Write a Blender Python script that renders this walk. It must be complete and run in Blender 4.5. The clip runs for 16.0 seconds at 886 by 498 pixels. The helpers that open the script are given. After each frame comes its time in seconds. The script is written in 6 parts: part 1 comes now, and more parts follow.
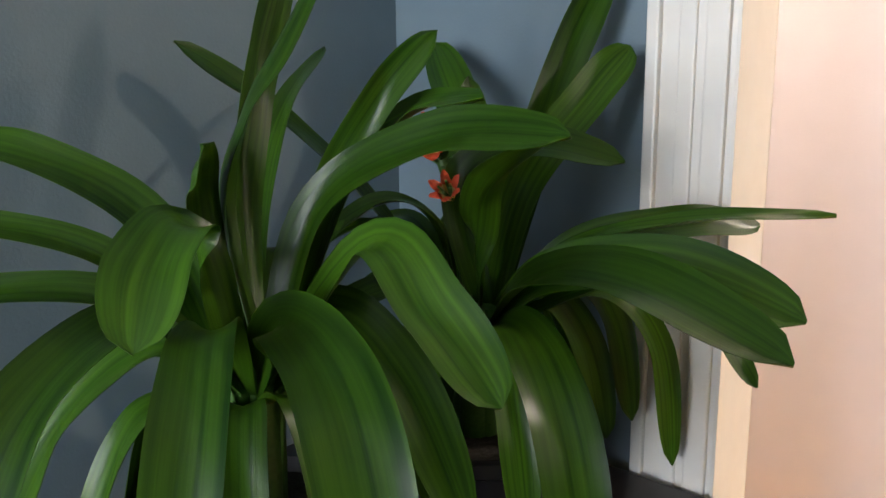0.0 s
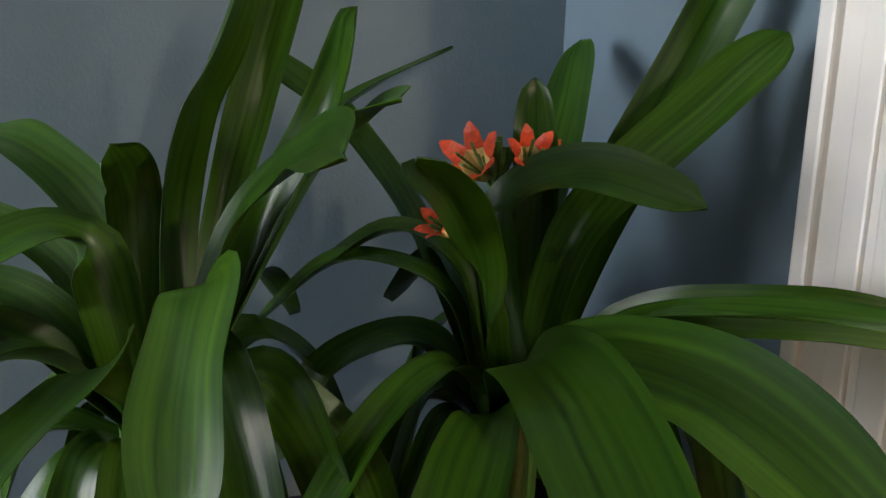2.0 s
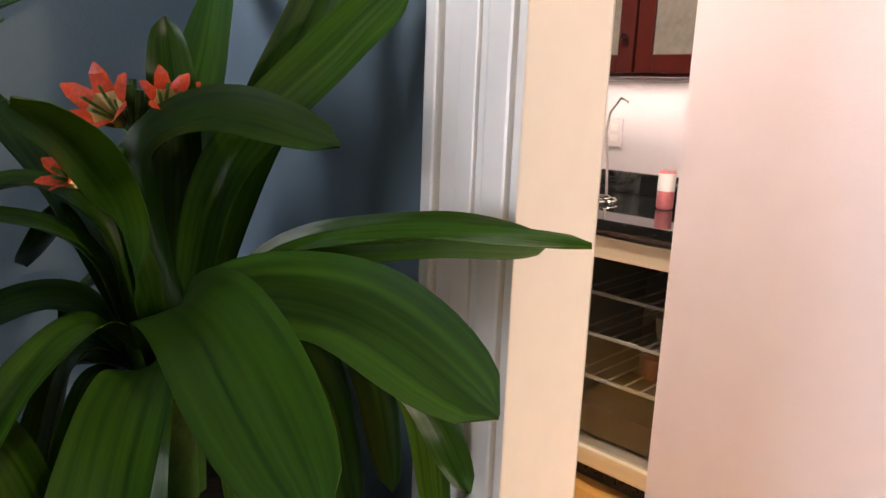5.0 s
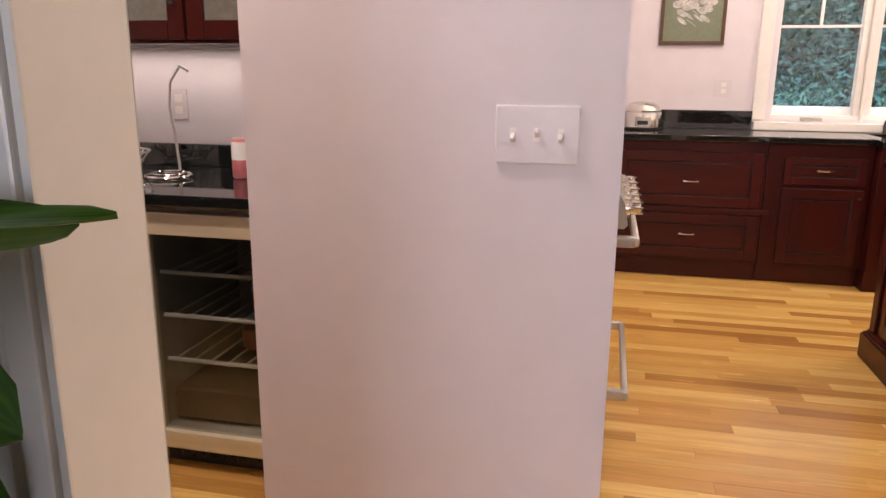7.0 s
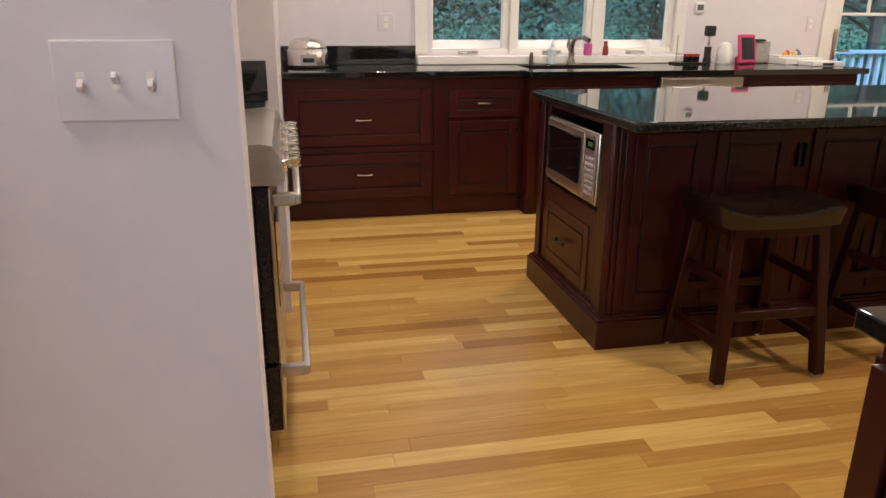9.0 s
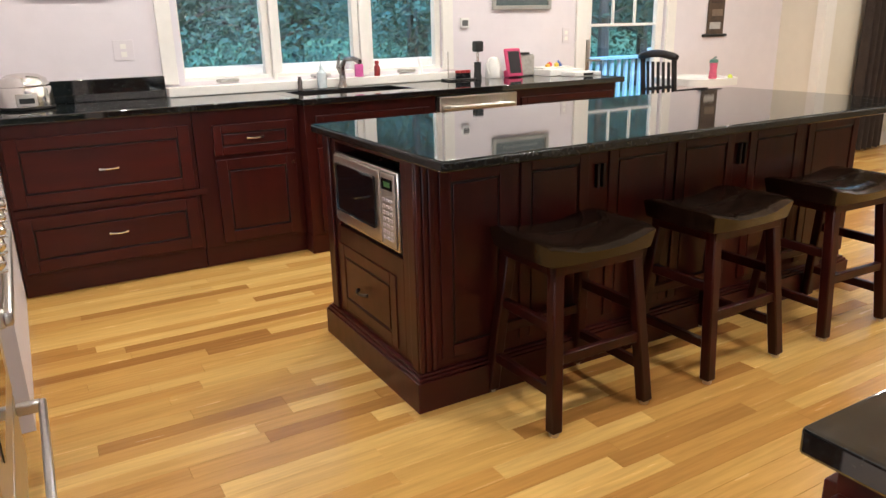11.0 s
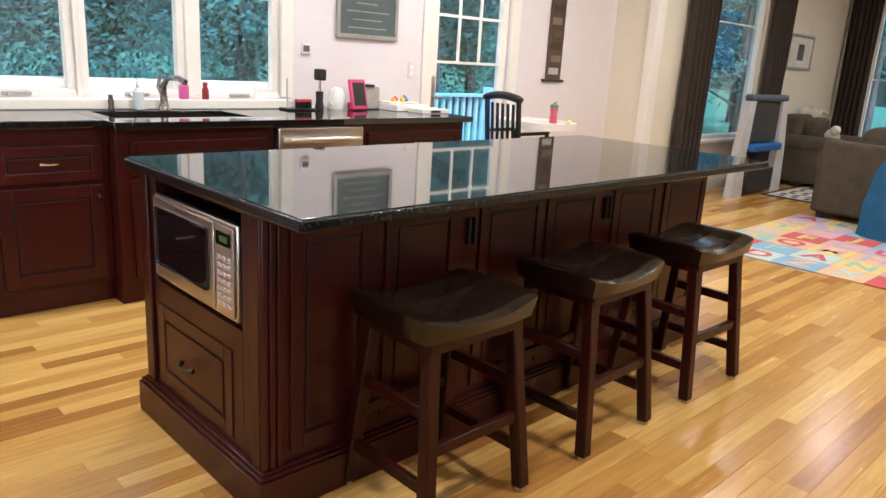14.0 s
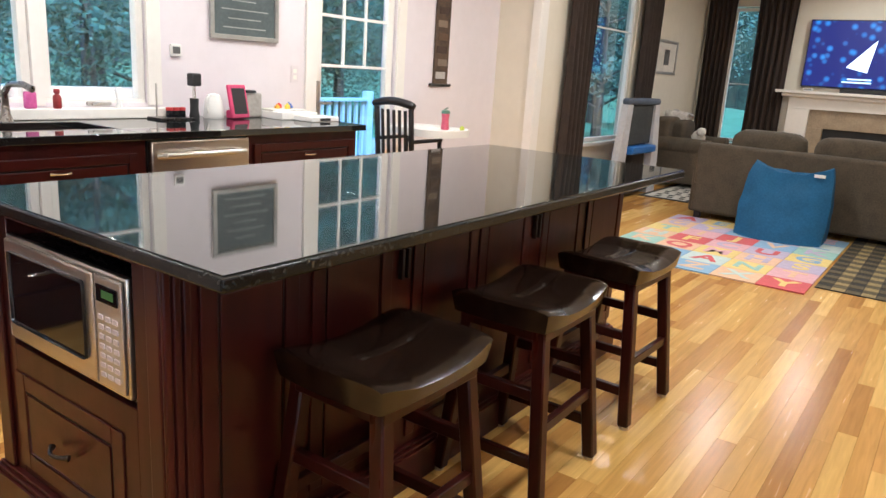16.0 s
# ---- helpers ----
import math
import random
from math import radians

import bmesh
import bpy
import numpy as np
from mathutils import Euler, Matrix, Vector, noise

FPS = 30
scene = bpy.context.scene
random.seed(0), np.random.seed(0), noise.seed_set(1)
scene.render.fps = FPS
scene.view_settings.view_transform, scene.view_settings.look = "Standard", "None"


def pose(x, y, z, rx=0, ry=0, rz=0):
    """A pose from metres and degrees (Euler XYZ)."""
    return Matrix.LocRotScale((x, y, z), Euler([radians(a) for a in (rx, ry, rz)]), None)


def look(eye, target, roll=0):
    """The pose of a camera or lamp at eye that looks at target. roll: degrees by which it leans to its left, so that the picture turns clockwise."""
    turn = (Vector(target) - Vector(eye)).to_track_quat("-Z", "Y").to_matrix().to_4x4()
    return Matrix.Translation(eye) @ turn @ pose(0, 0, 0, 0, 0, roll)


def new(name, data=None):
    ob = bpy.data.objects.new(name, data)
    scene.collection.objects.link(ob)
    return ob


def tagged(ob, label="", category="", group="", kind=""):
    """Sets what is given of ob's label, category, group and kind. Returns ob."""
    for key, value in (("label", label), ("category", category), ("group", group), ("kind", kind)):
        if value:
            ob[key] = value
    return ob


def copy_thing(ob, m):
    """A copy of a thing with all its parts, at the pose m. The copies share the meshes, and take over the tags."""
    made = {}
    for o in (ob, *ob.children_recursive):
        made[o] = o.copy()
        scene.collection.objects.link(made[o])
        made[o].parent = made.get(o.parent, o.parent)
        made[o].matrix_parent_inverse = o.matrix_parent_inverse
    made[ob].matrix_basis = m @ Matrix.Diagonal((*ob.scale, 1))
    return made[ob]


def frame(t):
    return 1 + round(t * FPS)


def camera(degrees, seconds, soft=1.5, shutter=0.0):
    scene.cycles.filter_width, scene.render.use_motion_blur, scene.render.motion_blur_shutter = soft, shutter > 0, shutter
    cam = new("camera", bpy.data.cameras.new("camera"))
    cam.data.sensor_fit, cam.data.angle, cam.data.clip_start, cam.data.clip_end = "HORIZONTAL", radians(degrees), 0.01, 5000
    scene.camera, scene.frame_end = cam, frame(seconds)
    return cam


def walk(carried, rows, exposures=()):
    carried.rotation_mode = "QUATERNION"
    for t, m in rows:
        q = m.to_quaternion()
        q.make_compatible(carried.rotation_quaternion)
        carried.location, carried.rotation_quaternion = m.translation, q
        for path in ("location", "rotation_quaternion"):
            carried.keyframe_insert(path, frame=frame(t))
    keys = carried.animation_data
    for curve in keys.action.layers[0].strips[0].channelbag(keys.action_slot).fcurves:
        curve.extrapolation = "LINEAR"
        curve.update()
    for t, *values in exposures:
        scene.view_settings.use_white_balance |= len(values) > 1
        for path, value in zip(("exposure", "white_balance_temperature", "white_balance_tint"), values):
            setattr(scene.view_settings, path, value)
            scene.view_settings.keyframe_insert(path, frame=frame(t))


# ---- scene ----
cam = camera(63.4, 16.0)
PATH = [
    (0, (0.132, -0.127, 1.292), (-1.182, 1.340, 0.940), -0.5),
    (0.5, (0.172, -0.031, 1.293), (-1.334, 1.232, 0.921), -0.5),
    (1, (0.230, 0.082, 1.298), (-1.458, 1.099, 0.954), 1.4),
    (1.5, (0.224, 0.186, 1.295), (-1.543, 1.054, 0.944), 0.8),
    (2, (0.172, 0.280, 1.293), (-1.684, 0.950, 0.969), 2.1),
    (2.5, (0.167, 0.327, 1.297), (-1.696, 0.959, 0.935), 1.5),
    (3, (0.218, 0.372, 1.287), (-1.608, 1.085, 0.887), 1.6),
    (5.5, (0.204, 0.287, 1.289), (-0.975, 1.841, 0.847), 1.5),
    (6, (0.204, 0.307, 1.279), (-0.739, 2.010, 0.819), 0.9),
    (6.5, (0.207, 0.324, 1.273), (-0.460, 2.157, 0.831), 1.0),
    (7, (0.221, 0.340, 1.273), (-0.203, 2.236, 0.799), 0.5),
    (7.5, (0.230, 0.395, 1.279), (-0.027, 2.311, 0.767), 0.2),
    (8, (0.251, 0.479, 1.271), (0.212, 2.399, 0.713), -0.0),
    (8.5, (0.291, 0.574, 1.258), (0.470, 2.484, 0.692), -0.3),
    (9, (0.328, 0.641, 1.253), (0.721, 2.500, 0.630), 0.4),
    (9.5, (0.367, 0.761, 1.275), (0.983, 2.570, 0.685), -0.5),
    (12, (0.432, 1.174, 1.290), (1.487, 2.771, 0.707), 0.9),
    (12.5, (0.440, 1.225, 1.279), (1.551, 2.792, 0.720), 2.1),
    (13, (0.448, 1.267, 1.285), (1.602, 2.800, 0.723), 2.0),
    (13.5, (0.509, 1.353, 1.292), (1.770, 2.800, 0.732), 2.8),
    (14, (0.555, 1.433, 1.294), (1.904, 2.818, 0.783), 3.4),
    (14.5, (0.593, 1.496, 1.287), (1.972, 2.829, 0.721), 4.4),
    (15, (0.665, 1.600, 1.283), (2.026, 2.966, 0.753), 4.1),
    (15.5, (0.684, 1.666, 1.289), (2.044, 3.033, 0.758), 5.5),
    (16, (0.667, 1.796, 1.299), (2.253, 2.912, 0.814), 3.7),
]
walk(cam, [(t, look(eye, target, roll)) for t, eye, target, roll in PATH],
     [(0.0, 2.05, 6900, 12), (2.0, 2.08, 7000, 13), (3.0, 2.20, 7000, 16), (5.5, 1.92, 7000, 22), (6.0, 1.68, 6900, 24), (6.5, 1.38, 6800, 25), (7.5, 1.03, 6800, 20),
      (9.0, 0.78, 6400, 12), (9.7, 1.25, 6000, 9), (12.0, 1.28, 5900, 8), (16.0, 1.40, 5600, 8)])

# ---- light and exposure ----
world = bpy.data.worlds.new("dusk")
scene.world = world
world.use_nodes = True
wn = world.node_tree.nodes
sky = wn.new("ShaderNodeTexSky")
sky.sky_type, sky.sun_disc = "NISHITA", False
sky.sun_elevation, sky.sun_rotation = radians(20), radians(200)
wn["Background"].inputs["Strength"].default_value = 0.15
world.node_tree.links.new(sky.outputs["Color"], wn["Background"].inputs["Color"])
sun_data = bpy.data.lights.new("sun", "SUN")
sun_data.energy, sun_data.angle, sun_data.color = 5.0, radians(12), (0.18, 0.50, 1.0)
sun = new("sun", sun_data)
sun.matrix_world = look((-8, -10, 42), (2, 12, 0))

CEIL = 2.75
WARM = (1.0, 0.90, 0.77)
DIM = 0.36   # lamps against the dusk outdoors


def area_lamp(name, m, size, watts, color, size_y=0.0, spread=180):
    d = bpy.data.lights.new(name, "AREA")
    d.shape, d.size, d.energy, d.color, d.spread = ("RECTANGLE" if size_y else "DISK"), size, watts * DIM, color, radians(spread)
    if size_y:
        d.size_y = size_y
    ob = new(name, d)
    ob.matrix_world = m
    return ob


# recessed ceiling lamps: x, y, watts
DOWNLIGHTS = [
    (0.9, 2.4, 30), (2.75, 1.70, 42), (4.9, 1.9, 30), (1.0, 4.75, 25), (2.6, 4.75, 38), (4.5, 4.6, 46),
    (-0.95, 1.45, 44), (6.5, 3.9, 36), (8.9, 3.6, 26), (10.9, 3.0, 26), (6.6, 1.2, 26), (9.8, 1.2, 26),
]
for lx, ly, lw in DOWNLIGHTS:
    area_lamp("downlight_lamp", look((lx, ly, CEIL - 0.012), (lx, ly, 0)), 0.13, lw, WARM)
area_lamp("dining_window_light", look((-0.28, -2.44, 1.5), (-0.28, 0, 1.45)), 1.0, 50, (0.74, 0.84, 1.0), 1.4)

area_lamp("under_cabinet_lamp", look((-1.4, 2.74, 1.350), (-1.4, 2.78, 0)), 1.5, 2.6, WARM, 0.03)

# ---- materials ----


def mat(name, color, rough=0.5, metal=0.0, vary=0.12, scale=6.0, bump=0.0, bump_scale=60.0, stretch=(1, 1, 1), coat=0.0, color2=None, spec=0.5):
    """A surface of one colour with variation at two scales, fine relief and uneven gloss."""
    m = bpy.data.materials.new(name)
    m.use_nodes = True
    nt = m.node_tree
    n, l = nt.nodes, nt.links
    b = n["Principled BSDF"]
    b.inputs["Metallic"].default_value = metal
    b.inputs["Coat Weight"].default_value = coat
    b.inputs["Coat Roughness"].default_value = 0.08
    b.inputs["Specular IOR Level"].default_value = spec
    tc = n.new("ShaderNodeTexCoord")
    mp = n.new("ShaderNodeMapping")
    mp.inputs["Scale"].default_value = stretch
    l.new(tc.outputs["Object"], mp.inputs["Vector"])
    n1, n2 = n.new("ShaderNodeTexNoise"), n.new("ShaderNodeTexNoise")
    n1.inputs["Scale"].default_value, n1.inputs["Detail"].default_value = scale, 4
    n2.inputs["Scale"].default_value, n2.inputs["Detail"].default_value = scale * 9, 5
    l.new(mp.outputs["Vector"], n1.inputs["Vector"])
    l.new(mp.outputs["Vector"], n2.inputs["Vector"])
    add = n.new("ShaderNodeMath")
    add.operation = "ADD"
    l.new(n1.outputs["Fac"], add.inputs[0])
    l.new(n2.outputs["Fac"], add.inputs[1])
    ramp = n.new("ShaderNodeMapRange")
    ramp.inputs["From Min"].default_value, ramp.inputs["From Max"].default_value = 0.65, 1.35
    l.new(add.outputs[0], ramp.inputs["Value"])
    mix = n.new("ShaderNodeMix")
    mix.data_type = "RGBA"
    c2 = color2 or tuple(c * (1 - 2 * vary) for c in color)
    c1 = color if color2 else tuple(min(1.0, c * (1 + vary)) for c in color)
    mix.inputs["A"].default_value, mix.inputs["B"].default_value = (*c1, 1), (*c2, 1)
    l.new(ramp.outputs["Result"], mix.inputs["Factor"])
    l.new(mix.outputs["Result"], b.inputs["Base Color"])
    rr = n.new("ShaderNodeMapRange")
    rr.inputs["To Min"].default_value, rr.inputs["To Max"].default_value = rough * 0.8, min(1.0, rough * 1.2)
    l.new(n2.outputs["Fac"], rr.inputs["Value"])
    l.new(rr.outputs["Result"], b.inputs["Roughness"])
    if bump:
        n3 = n.new("ShaderNodeTexNoise")
        n3.inputs["Scale"].default_value, n3.inputs["Detail"].default_value = bump_scale, 3
        l.new(mp.outputs["Vector"], n3.inputs["Vector"])
        bp = n.new("ShaderNodeBump")
        bp.inputs["Strength"].default_value, bp.inputs["Distance"].default_value = bump, 0.004
        l.new(n3.outputs["Fac"], bp.inputs["Height"])
        l.new(bp.outputs["Normal"], b.inputs["Normal"])
    return m


def glass(name, color=(1, 1, 1), rough=0.0):
    m = bpy.data.materials.new(name)
    m.use_nodes = True
    b = m.node_tree.nodes["Principled BSDF"]
    b.inputs["Base Color"].default_value = (*color, 1)
    b.inputs["Roughness"].default_value = rough
    b.inputs["Transmission Weight"].default_value = 1.0
    b.inputs["IOR"].default_value = 1.45
    return m


def glow(name, color, strength):
    m = bpy.data.materials.new(name)
    m.use_nodes = True
    b = m.node_tree.nodes["Principled BSDF"]
    b.inputs["Base Color"].default_value = (*color, 1)
    b.inputs["Emission Color"].default_value = (*color, 1)
    b.inputs["Emission Strength"].default_value = strength * DIM
    return m


def board_material(name, per_object):
    """Honey oak strip flooring: a tone of its own for each strip, long grain, satin lacquer."""
    m = bpy.data.materials.new(name)
    m.use_nodes = True
    n, l = m.node_tree.nodes, m.node_tree.links
    b = n["Principled BSDF"]
    if per_object:
        src = n.new("ShaderNodeObjectInfo").outputs["Random"]
    else:
        src = n.new("ShaderNodeNewGeometry").outputs["Random Per Island"]
    ramp = n.new("ShaderNodeValToRGB")
    els = ramp.color_ramp.elements
    els[0].position, els[0].color = 0.0, (0.36, 0.165, 0.040, 1)
    els[1].position, els[1].color = 1.0, (0.76, 0.48, 0.155, 1)
    for p, c in ((0.25, (0.53, 0.275, 0.070, 1)), (0.75, (0.63, 0.375, 0.105, 1))):
        e = els.new(p)
        e.color = c
    l.new(src, ramp.inputs["Fac"])
    geo = n.new("ShaderNodeNewGeometry")
    mp = n.new("ShaderNodeMapping")
    mp.inputs["Scale"].default_value = (1.6, 26, 10)
    off = n.new("ShaderNodeVectorMath")
    off.operation = "ADD"
    l.new(geo.outputs["Position"], off.inputs[0])
    l.new(src, off.inputs[1])
    l.new(off.outputs["Vector"], mp.inputs["Vector"])
    no = n.new("ShaderNodeTexNoise")
    no.inputs["Scale"].default_value, no.inputs["Detail"].default_value, no.inputs["Distortion"].default_value = 2.2, 6, 0.6
    l.new(mp.outputs["Vector"], no.inputs["Vector"])
    mix = n.new("ShaderNodeMix")
    mix.data_type, mix.blend_type = "RGBA", "MULTIPLY"
    gr = n.new("ShaderNodeMapRange")
    gr.inputs["From Min"].default_value, gr.inputs["From Max"].default_value = 0.3, 0.7
    gr.inputs["To Min"].default_value, gr.inputs["To Max"].default_value = 0.82, 1.06
    l.new(no.outputs["Fac"], gr.inputs["Value"])
    mix.inputs["Factor"].default_value = 1.0
    l.new(ramp.outputs["Color"], mix.inputs["A"])
    l.new(gr.outputs["Result"], mix.inputs["B"])
    l.new(mix.outputs["Result"], b.inputs["Base Color"])
    rr = n.new("ShaderNodeMapRange")
    rr.inputs["To Min"].default_value, rr.inputs["To Max"].default_value = 0.17, 0.32
    b.inputs["Specular IOR Level"].default_value = 0.38
    l.new(no.outputs["Fac"], rr.inputs["Value"])
    l.new(rr.outputs["Result"], b.inputs["Roughness"])
    bp = n.new("ShaderNodeBump")
    bp.inputs["Strength"].default_value, bp.inputs["Distance"].default_value = 0.12, 0.002
    l.new(no.outputs["Fac"], bp.inputs["Height"])
    l.new(bp.outputs["Normal"], b.inputs["Normal"])
    return m


def granite_material(name, dark, fleck, amount, rough, ior=1.9):
    m = bpy.data.materials.new(name)
    m.use_nodes = True
    n, l = m.node_tree.nodes, m.node_tree.links
    b = n["Principled BSDF"]
    tc = n.new("ShaderNodeTexCoord")
    v = n.new("ShaderNodeTexVoronoi")
    v.inputs["Scale"].default_value = 260
    no = n.new("ShaderNodeTexNoise")
    no.inputs["Scale"].default_value, no.inputs["Detail"].default_value = 90, 6
    l.new(tc.outputs["Object"], v.inputs["Vector"])
    l.new(tc.outputs["Object"], no.inputs["Vector"])
    mr = n.new("ShaderNodeMapRange")
    mr.inputs["From Min"].default_value, mr.inputs["From Max"].default_value = 0.52, 0.75
    mr.inputs["To Max"].default_value = amount
    l.new(no.outputs["Fac"], mr.inputs["Value"])
    mul = n.new("ShaderNodeMath")
    mul.operation = "MULTIPLY"
    l.new(mr.outputs["Result"], mul.inputs[0])
    l.new(v.outputs["Color"], mul.inputs[1])
    mix = n.new("ShaderNodeMix")
    mix.data_type = "RGBA"
    mix.inputs["A"].default_value, mix.inputs["B"].default_value = (*dark, 1), (*fleck, 1)
    l.new(mul.outputs[0], mix.inputs["Factor"])
    l.new(mix.outputs["Result"], b.inputs["Base Color"])
    b.inputs["Roughness"].default_value = rough
    b.inputs["IOR"].default_value = ior
    return m


def leaf_material(name, a, bcol):
    """Strap leaf: dark glossy green with pale lengthwise veins; u runs across the leaf, v along it."""
    m = bpy.data.materials.new(name)
    m.use_nodes = True
    n, l = m.node_tree.nodes, m.node_tree.links
    b = n["Principled BSDF"]
    b.inputs["Specular IOR Level"].default_value = 0.22
    uv = n.new("ShaderNodeUVMap")
    oi = n.new("ShaderNodeObjectInfo")
    off = n.new("ShaderNodeVectorMath")
    off.operation = "ADD"
    l.new(uv.outputs["UV"], off.inputs[0])
    l.new(oi.outputs["Random"], off.inputs[1])
    mp = n.new("ShaderNodeMapping")
    mp.inputs["Scale"].default_value = (7, 0.7, 1)
    l.new(off.outputs["Vector"], mp.inputs["Vector"])
    no = n.new("ShaderNodeTexNoise")
    no.inputs["Scale"].default_value, no.inputs["Detail"].default_value = 1.6, 5
    l.new(mp.outputs["Vector"], no.inputs["Vector"])
    mr = n.new("ShaderNodeMapRange")
    mr.inputs["From Min"].default_value, mr.inputs["From Max"].default_value = 0.22, 0.88
    l.new(no.outputs["Fac"], mr.inputs["Value"])
    mix = n.new("ShaderNodeMix")
    mix.data_type = "RGBA"
    mix.inputs["A"].default_value, mix.inputs["B"].default_value = (*a, 1), (*bcol, 1)
    l.new(mr.outputs["Result"], mix.inputs["Factor"])
    hsv = n.new("ShaderNodeHueSaturation")
    vr = n.new("ShaderNodeMapRange")
    vr.inputs["To Min"].default_value, vr.inputs["To Max"].default_value = 0.65, 1.25
    l.new(oi.outputs["Random"], vr.inputs["Value"])
    l.new(vr.outputs["Result"], hsv.inputs["Value"])
    l.new(mix.outputs["Result"], hsv.inputs["Color"])
    l.new(hsv.outputs["Color"], b.inputs["Base Color"])
    b.inputs["Roughness"].default_value = 0.32
    b.inputs["Subsurface Weight"].default_value = 0.0
    bp = n.new("ShaderNodeBump")
    bp.inputs["Strength"].default_value, bp.inputs["Distance"].default_value = 0.15, 0.002
    l.new(no.outputs["Fac"], bp.inputs["Height"])
    l.new(bp.outputs["Normal"], b.inputs["Normal"])
    return m


M_WALL = mat("lilac_white_wall_paint", (0.72, 0.67, 0.70), 0.55, vary=0.02, scale=1.2, bump=0.08, bump_scale=220)
M_CREAM = mat("cream_wall_paint", (0.72, 0.67, 0.56), 0.6, vary=0.02, scale=1.2, bump=0.08, bump_scale=220)
M_BLUE = mat("blue_grey_wall_paint", (0.150, 0.210, 0.250), 0.55, vary=0.03, scale=1.5, bump=0.1, bump_scale=220)
M_CEIL = mat("ceiling_paint", (0.80, 0.78, 0.74), 0.8, vary=0.02, scale=2)
M_TRIM = mat("white_trim_paint", (0.80, 0.77, 0.72), 0.32, vary=0.02, scale=3, bump=0.03, bump_scale=120)
M_CHERRY = mat("cherry_stained_wood", (0.062, 0.0085, 0.0060), 0.32, vary=0.3, scale=2.0, stretch=(1, 1, 0.16), bump=0.06, bump_scale=40, coat=0.03, color2=(0.030, 0.005, 0.004), spec=0.28)
M_CHERRY_H = mat("cherry_stained_wood_level_grain", (0.064, 0.0088, 0.0062), 0.32, vary=0.3, scale=2.0, stretch=(0.16, 1, 1), bump=0.06, bump_scale=40, coat=0.03, color2=(0.031, 0.005, 0.004), spec=0.28)
M_GROOVE = mat("dark_groove_brown", (0.012, 0.004, 0.003), 0.5, scale=8)
M_ESPRESSO = mat("espresso_stool_wood", (0.048, 0.0075, 0.005), 0.30, vary=0.3, scale=3, stretch=(1, 1, 0.2), color2=(0.014, 0.0035, 0.003), spec=0.25)
M_LEATHER = mat("dark_brown_leather", (0.013, 0.0070, 0.0046), 0.19, vary=0.25, scale=14, bump=0.10, bump_scale=120, coat=0.15, spec=0.4)
M_GRANITE = granite_material("polished_black_granite", (0.006, 0.007, 0.007), (0.16, 0.17, 0.15), 0.5, 0.035)
M_HONED = granite_material("honed_granite_edge", (0.005, 0.0055, 0.005), (0.15, 0.15, 0.13), 0.45, 0.26, 1.42)
M_STEEL = mat("brushed_stainless_steel", (0.62, 0.58, 0.52), 0.30, 1.0, vary=0.05, scale=3, stretch=(1, 1, 30))
M_STEEL_H = mat("satin_steel", (0.60, 0.57, 0.53), 0.34, 1.0, vary=0.05, scale=4)
M_CHROME = mat("bright_nickel", (0.75, 0.72, 0.68), 0.14, 1.0, vary=0.04, scale=8)
M_BRONZE = mat("dark_bronze", (0.085, 0.065, 0.050), 0.30, 0.9, vary=0.15, scale=20)
M_BLACK = mat("black_enamel", (0.012, 0.011, 0.011), 0.28, vary=0.1, scale=10)
M_RUBBER = mat("matt_black_plastic", (0.015, 0.015, 0.016), 0.55, vary=0.15, scale=12)
M_DARKGLASS = mat("dark_oven_glass", (0.006, 0.006, 0.008), 0.06, vary=0.1, scale=4)
M_WHITE = mat("white_plastic", (0.80, 0.79, 0.76), 0.3, vary=0.02, scale=8)
M_PLATE = mat("switch_plate_plastic", (0.68, 0.63, 0.65), 0.32, vary=0.02, scale=8)
M_BRASS = mat("pale_gold_steel", (0.66, 0.58, 0.42), 0.38, 0.35, vary=0.05, scale=3, stretch=(1, 1, 20))
M_GLASS = glass("clear_window_glass")
M_SMOKE = glass("smoked_glass", (0.55, 0.56, 0.52))
M_CURTAIN = mat("dark_brown_curtain_cloth", (0.035, 0.022, 0.016), 0.9, vary=0.2, scale=12, bump=0.3, bump_scale=300)
M_SOFA = mat("brown_sofa_cloth", (0.075, 0.058, 0.038), 0.95, vary=0.18, scale=8, bump=0.4, bump_scale=350)
M_BAG = mat("blue_beanbag_cloth", (0.006, 0.080, 0.185), 0.85, vary=0.12, scale=7, bump=0.3, bump_scale=300)
M_STONE = mat("tan_fireplace_stone", (0.36, 0.28, 0.19), 0.45, vary=0.15, scale=6, bump=0.1)
M_SOIL = mat("potting_soil", (0.02, 0.014, 0.01), 0.95, vary=0.4, scale=30, bump=0.8, bump_scale=90)
M_POT = mat("dark_glazed_pot", (0.007, 0.007, 0.008), 0.35, vary=0.2, scale=6)
M_TABLE = mat("black_stained_table_wood", (0.018, 0.013, 0.011), 0.4, vary=0.2, scale=4, stretch=(1, 0.2, 1))
M_LEAF = leaf_material("clivia_leaf_green", (0.0025, 0.024, 0.0018), (0.056, 0.138, 0.008))
M_PETAL = mat("orange_petal", (0.75, 0.085, 0.03), 0.45, vary=0.2, scale=30)
M_THROAT = mat("cream_petal_throat", (0.85, 0.62, 0.28), 0.5, vary=0.1, scale=30)
M_STALK = mat("green_stalk", (0.07, 0.17, 0.03), 0.4, vary=0.2, scale=20)

# ---- building helpers ----


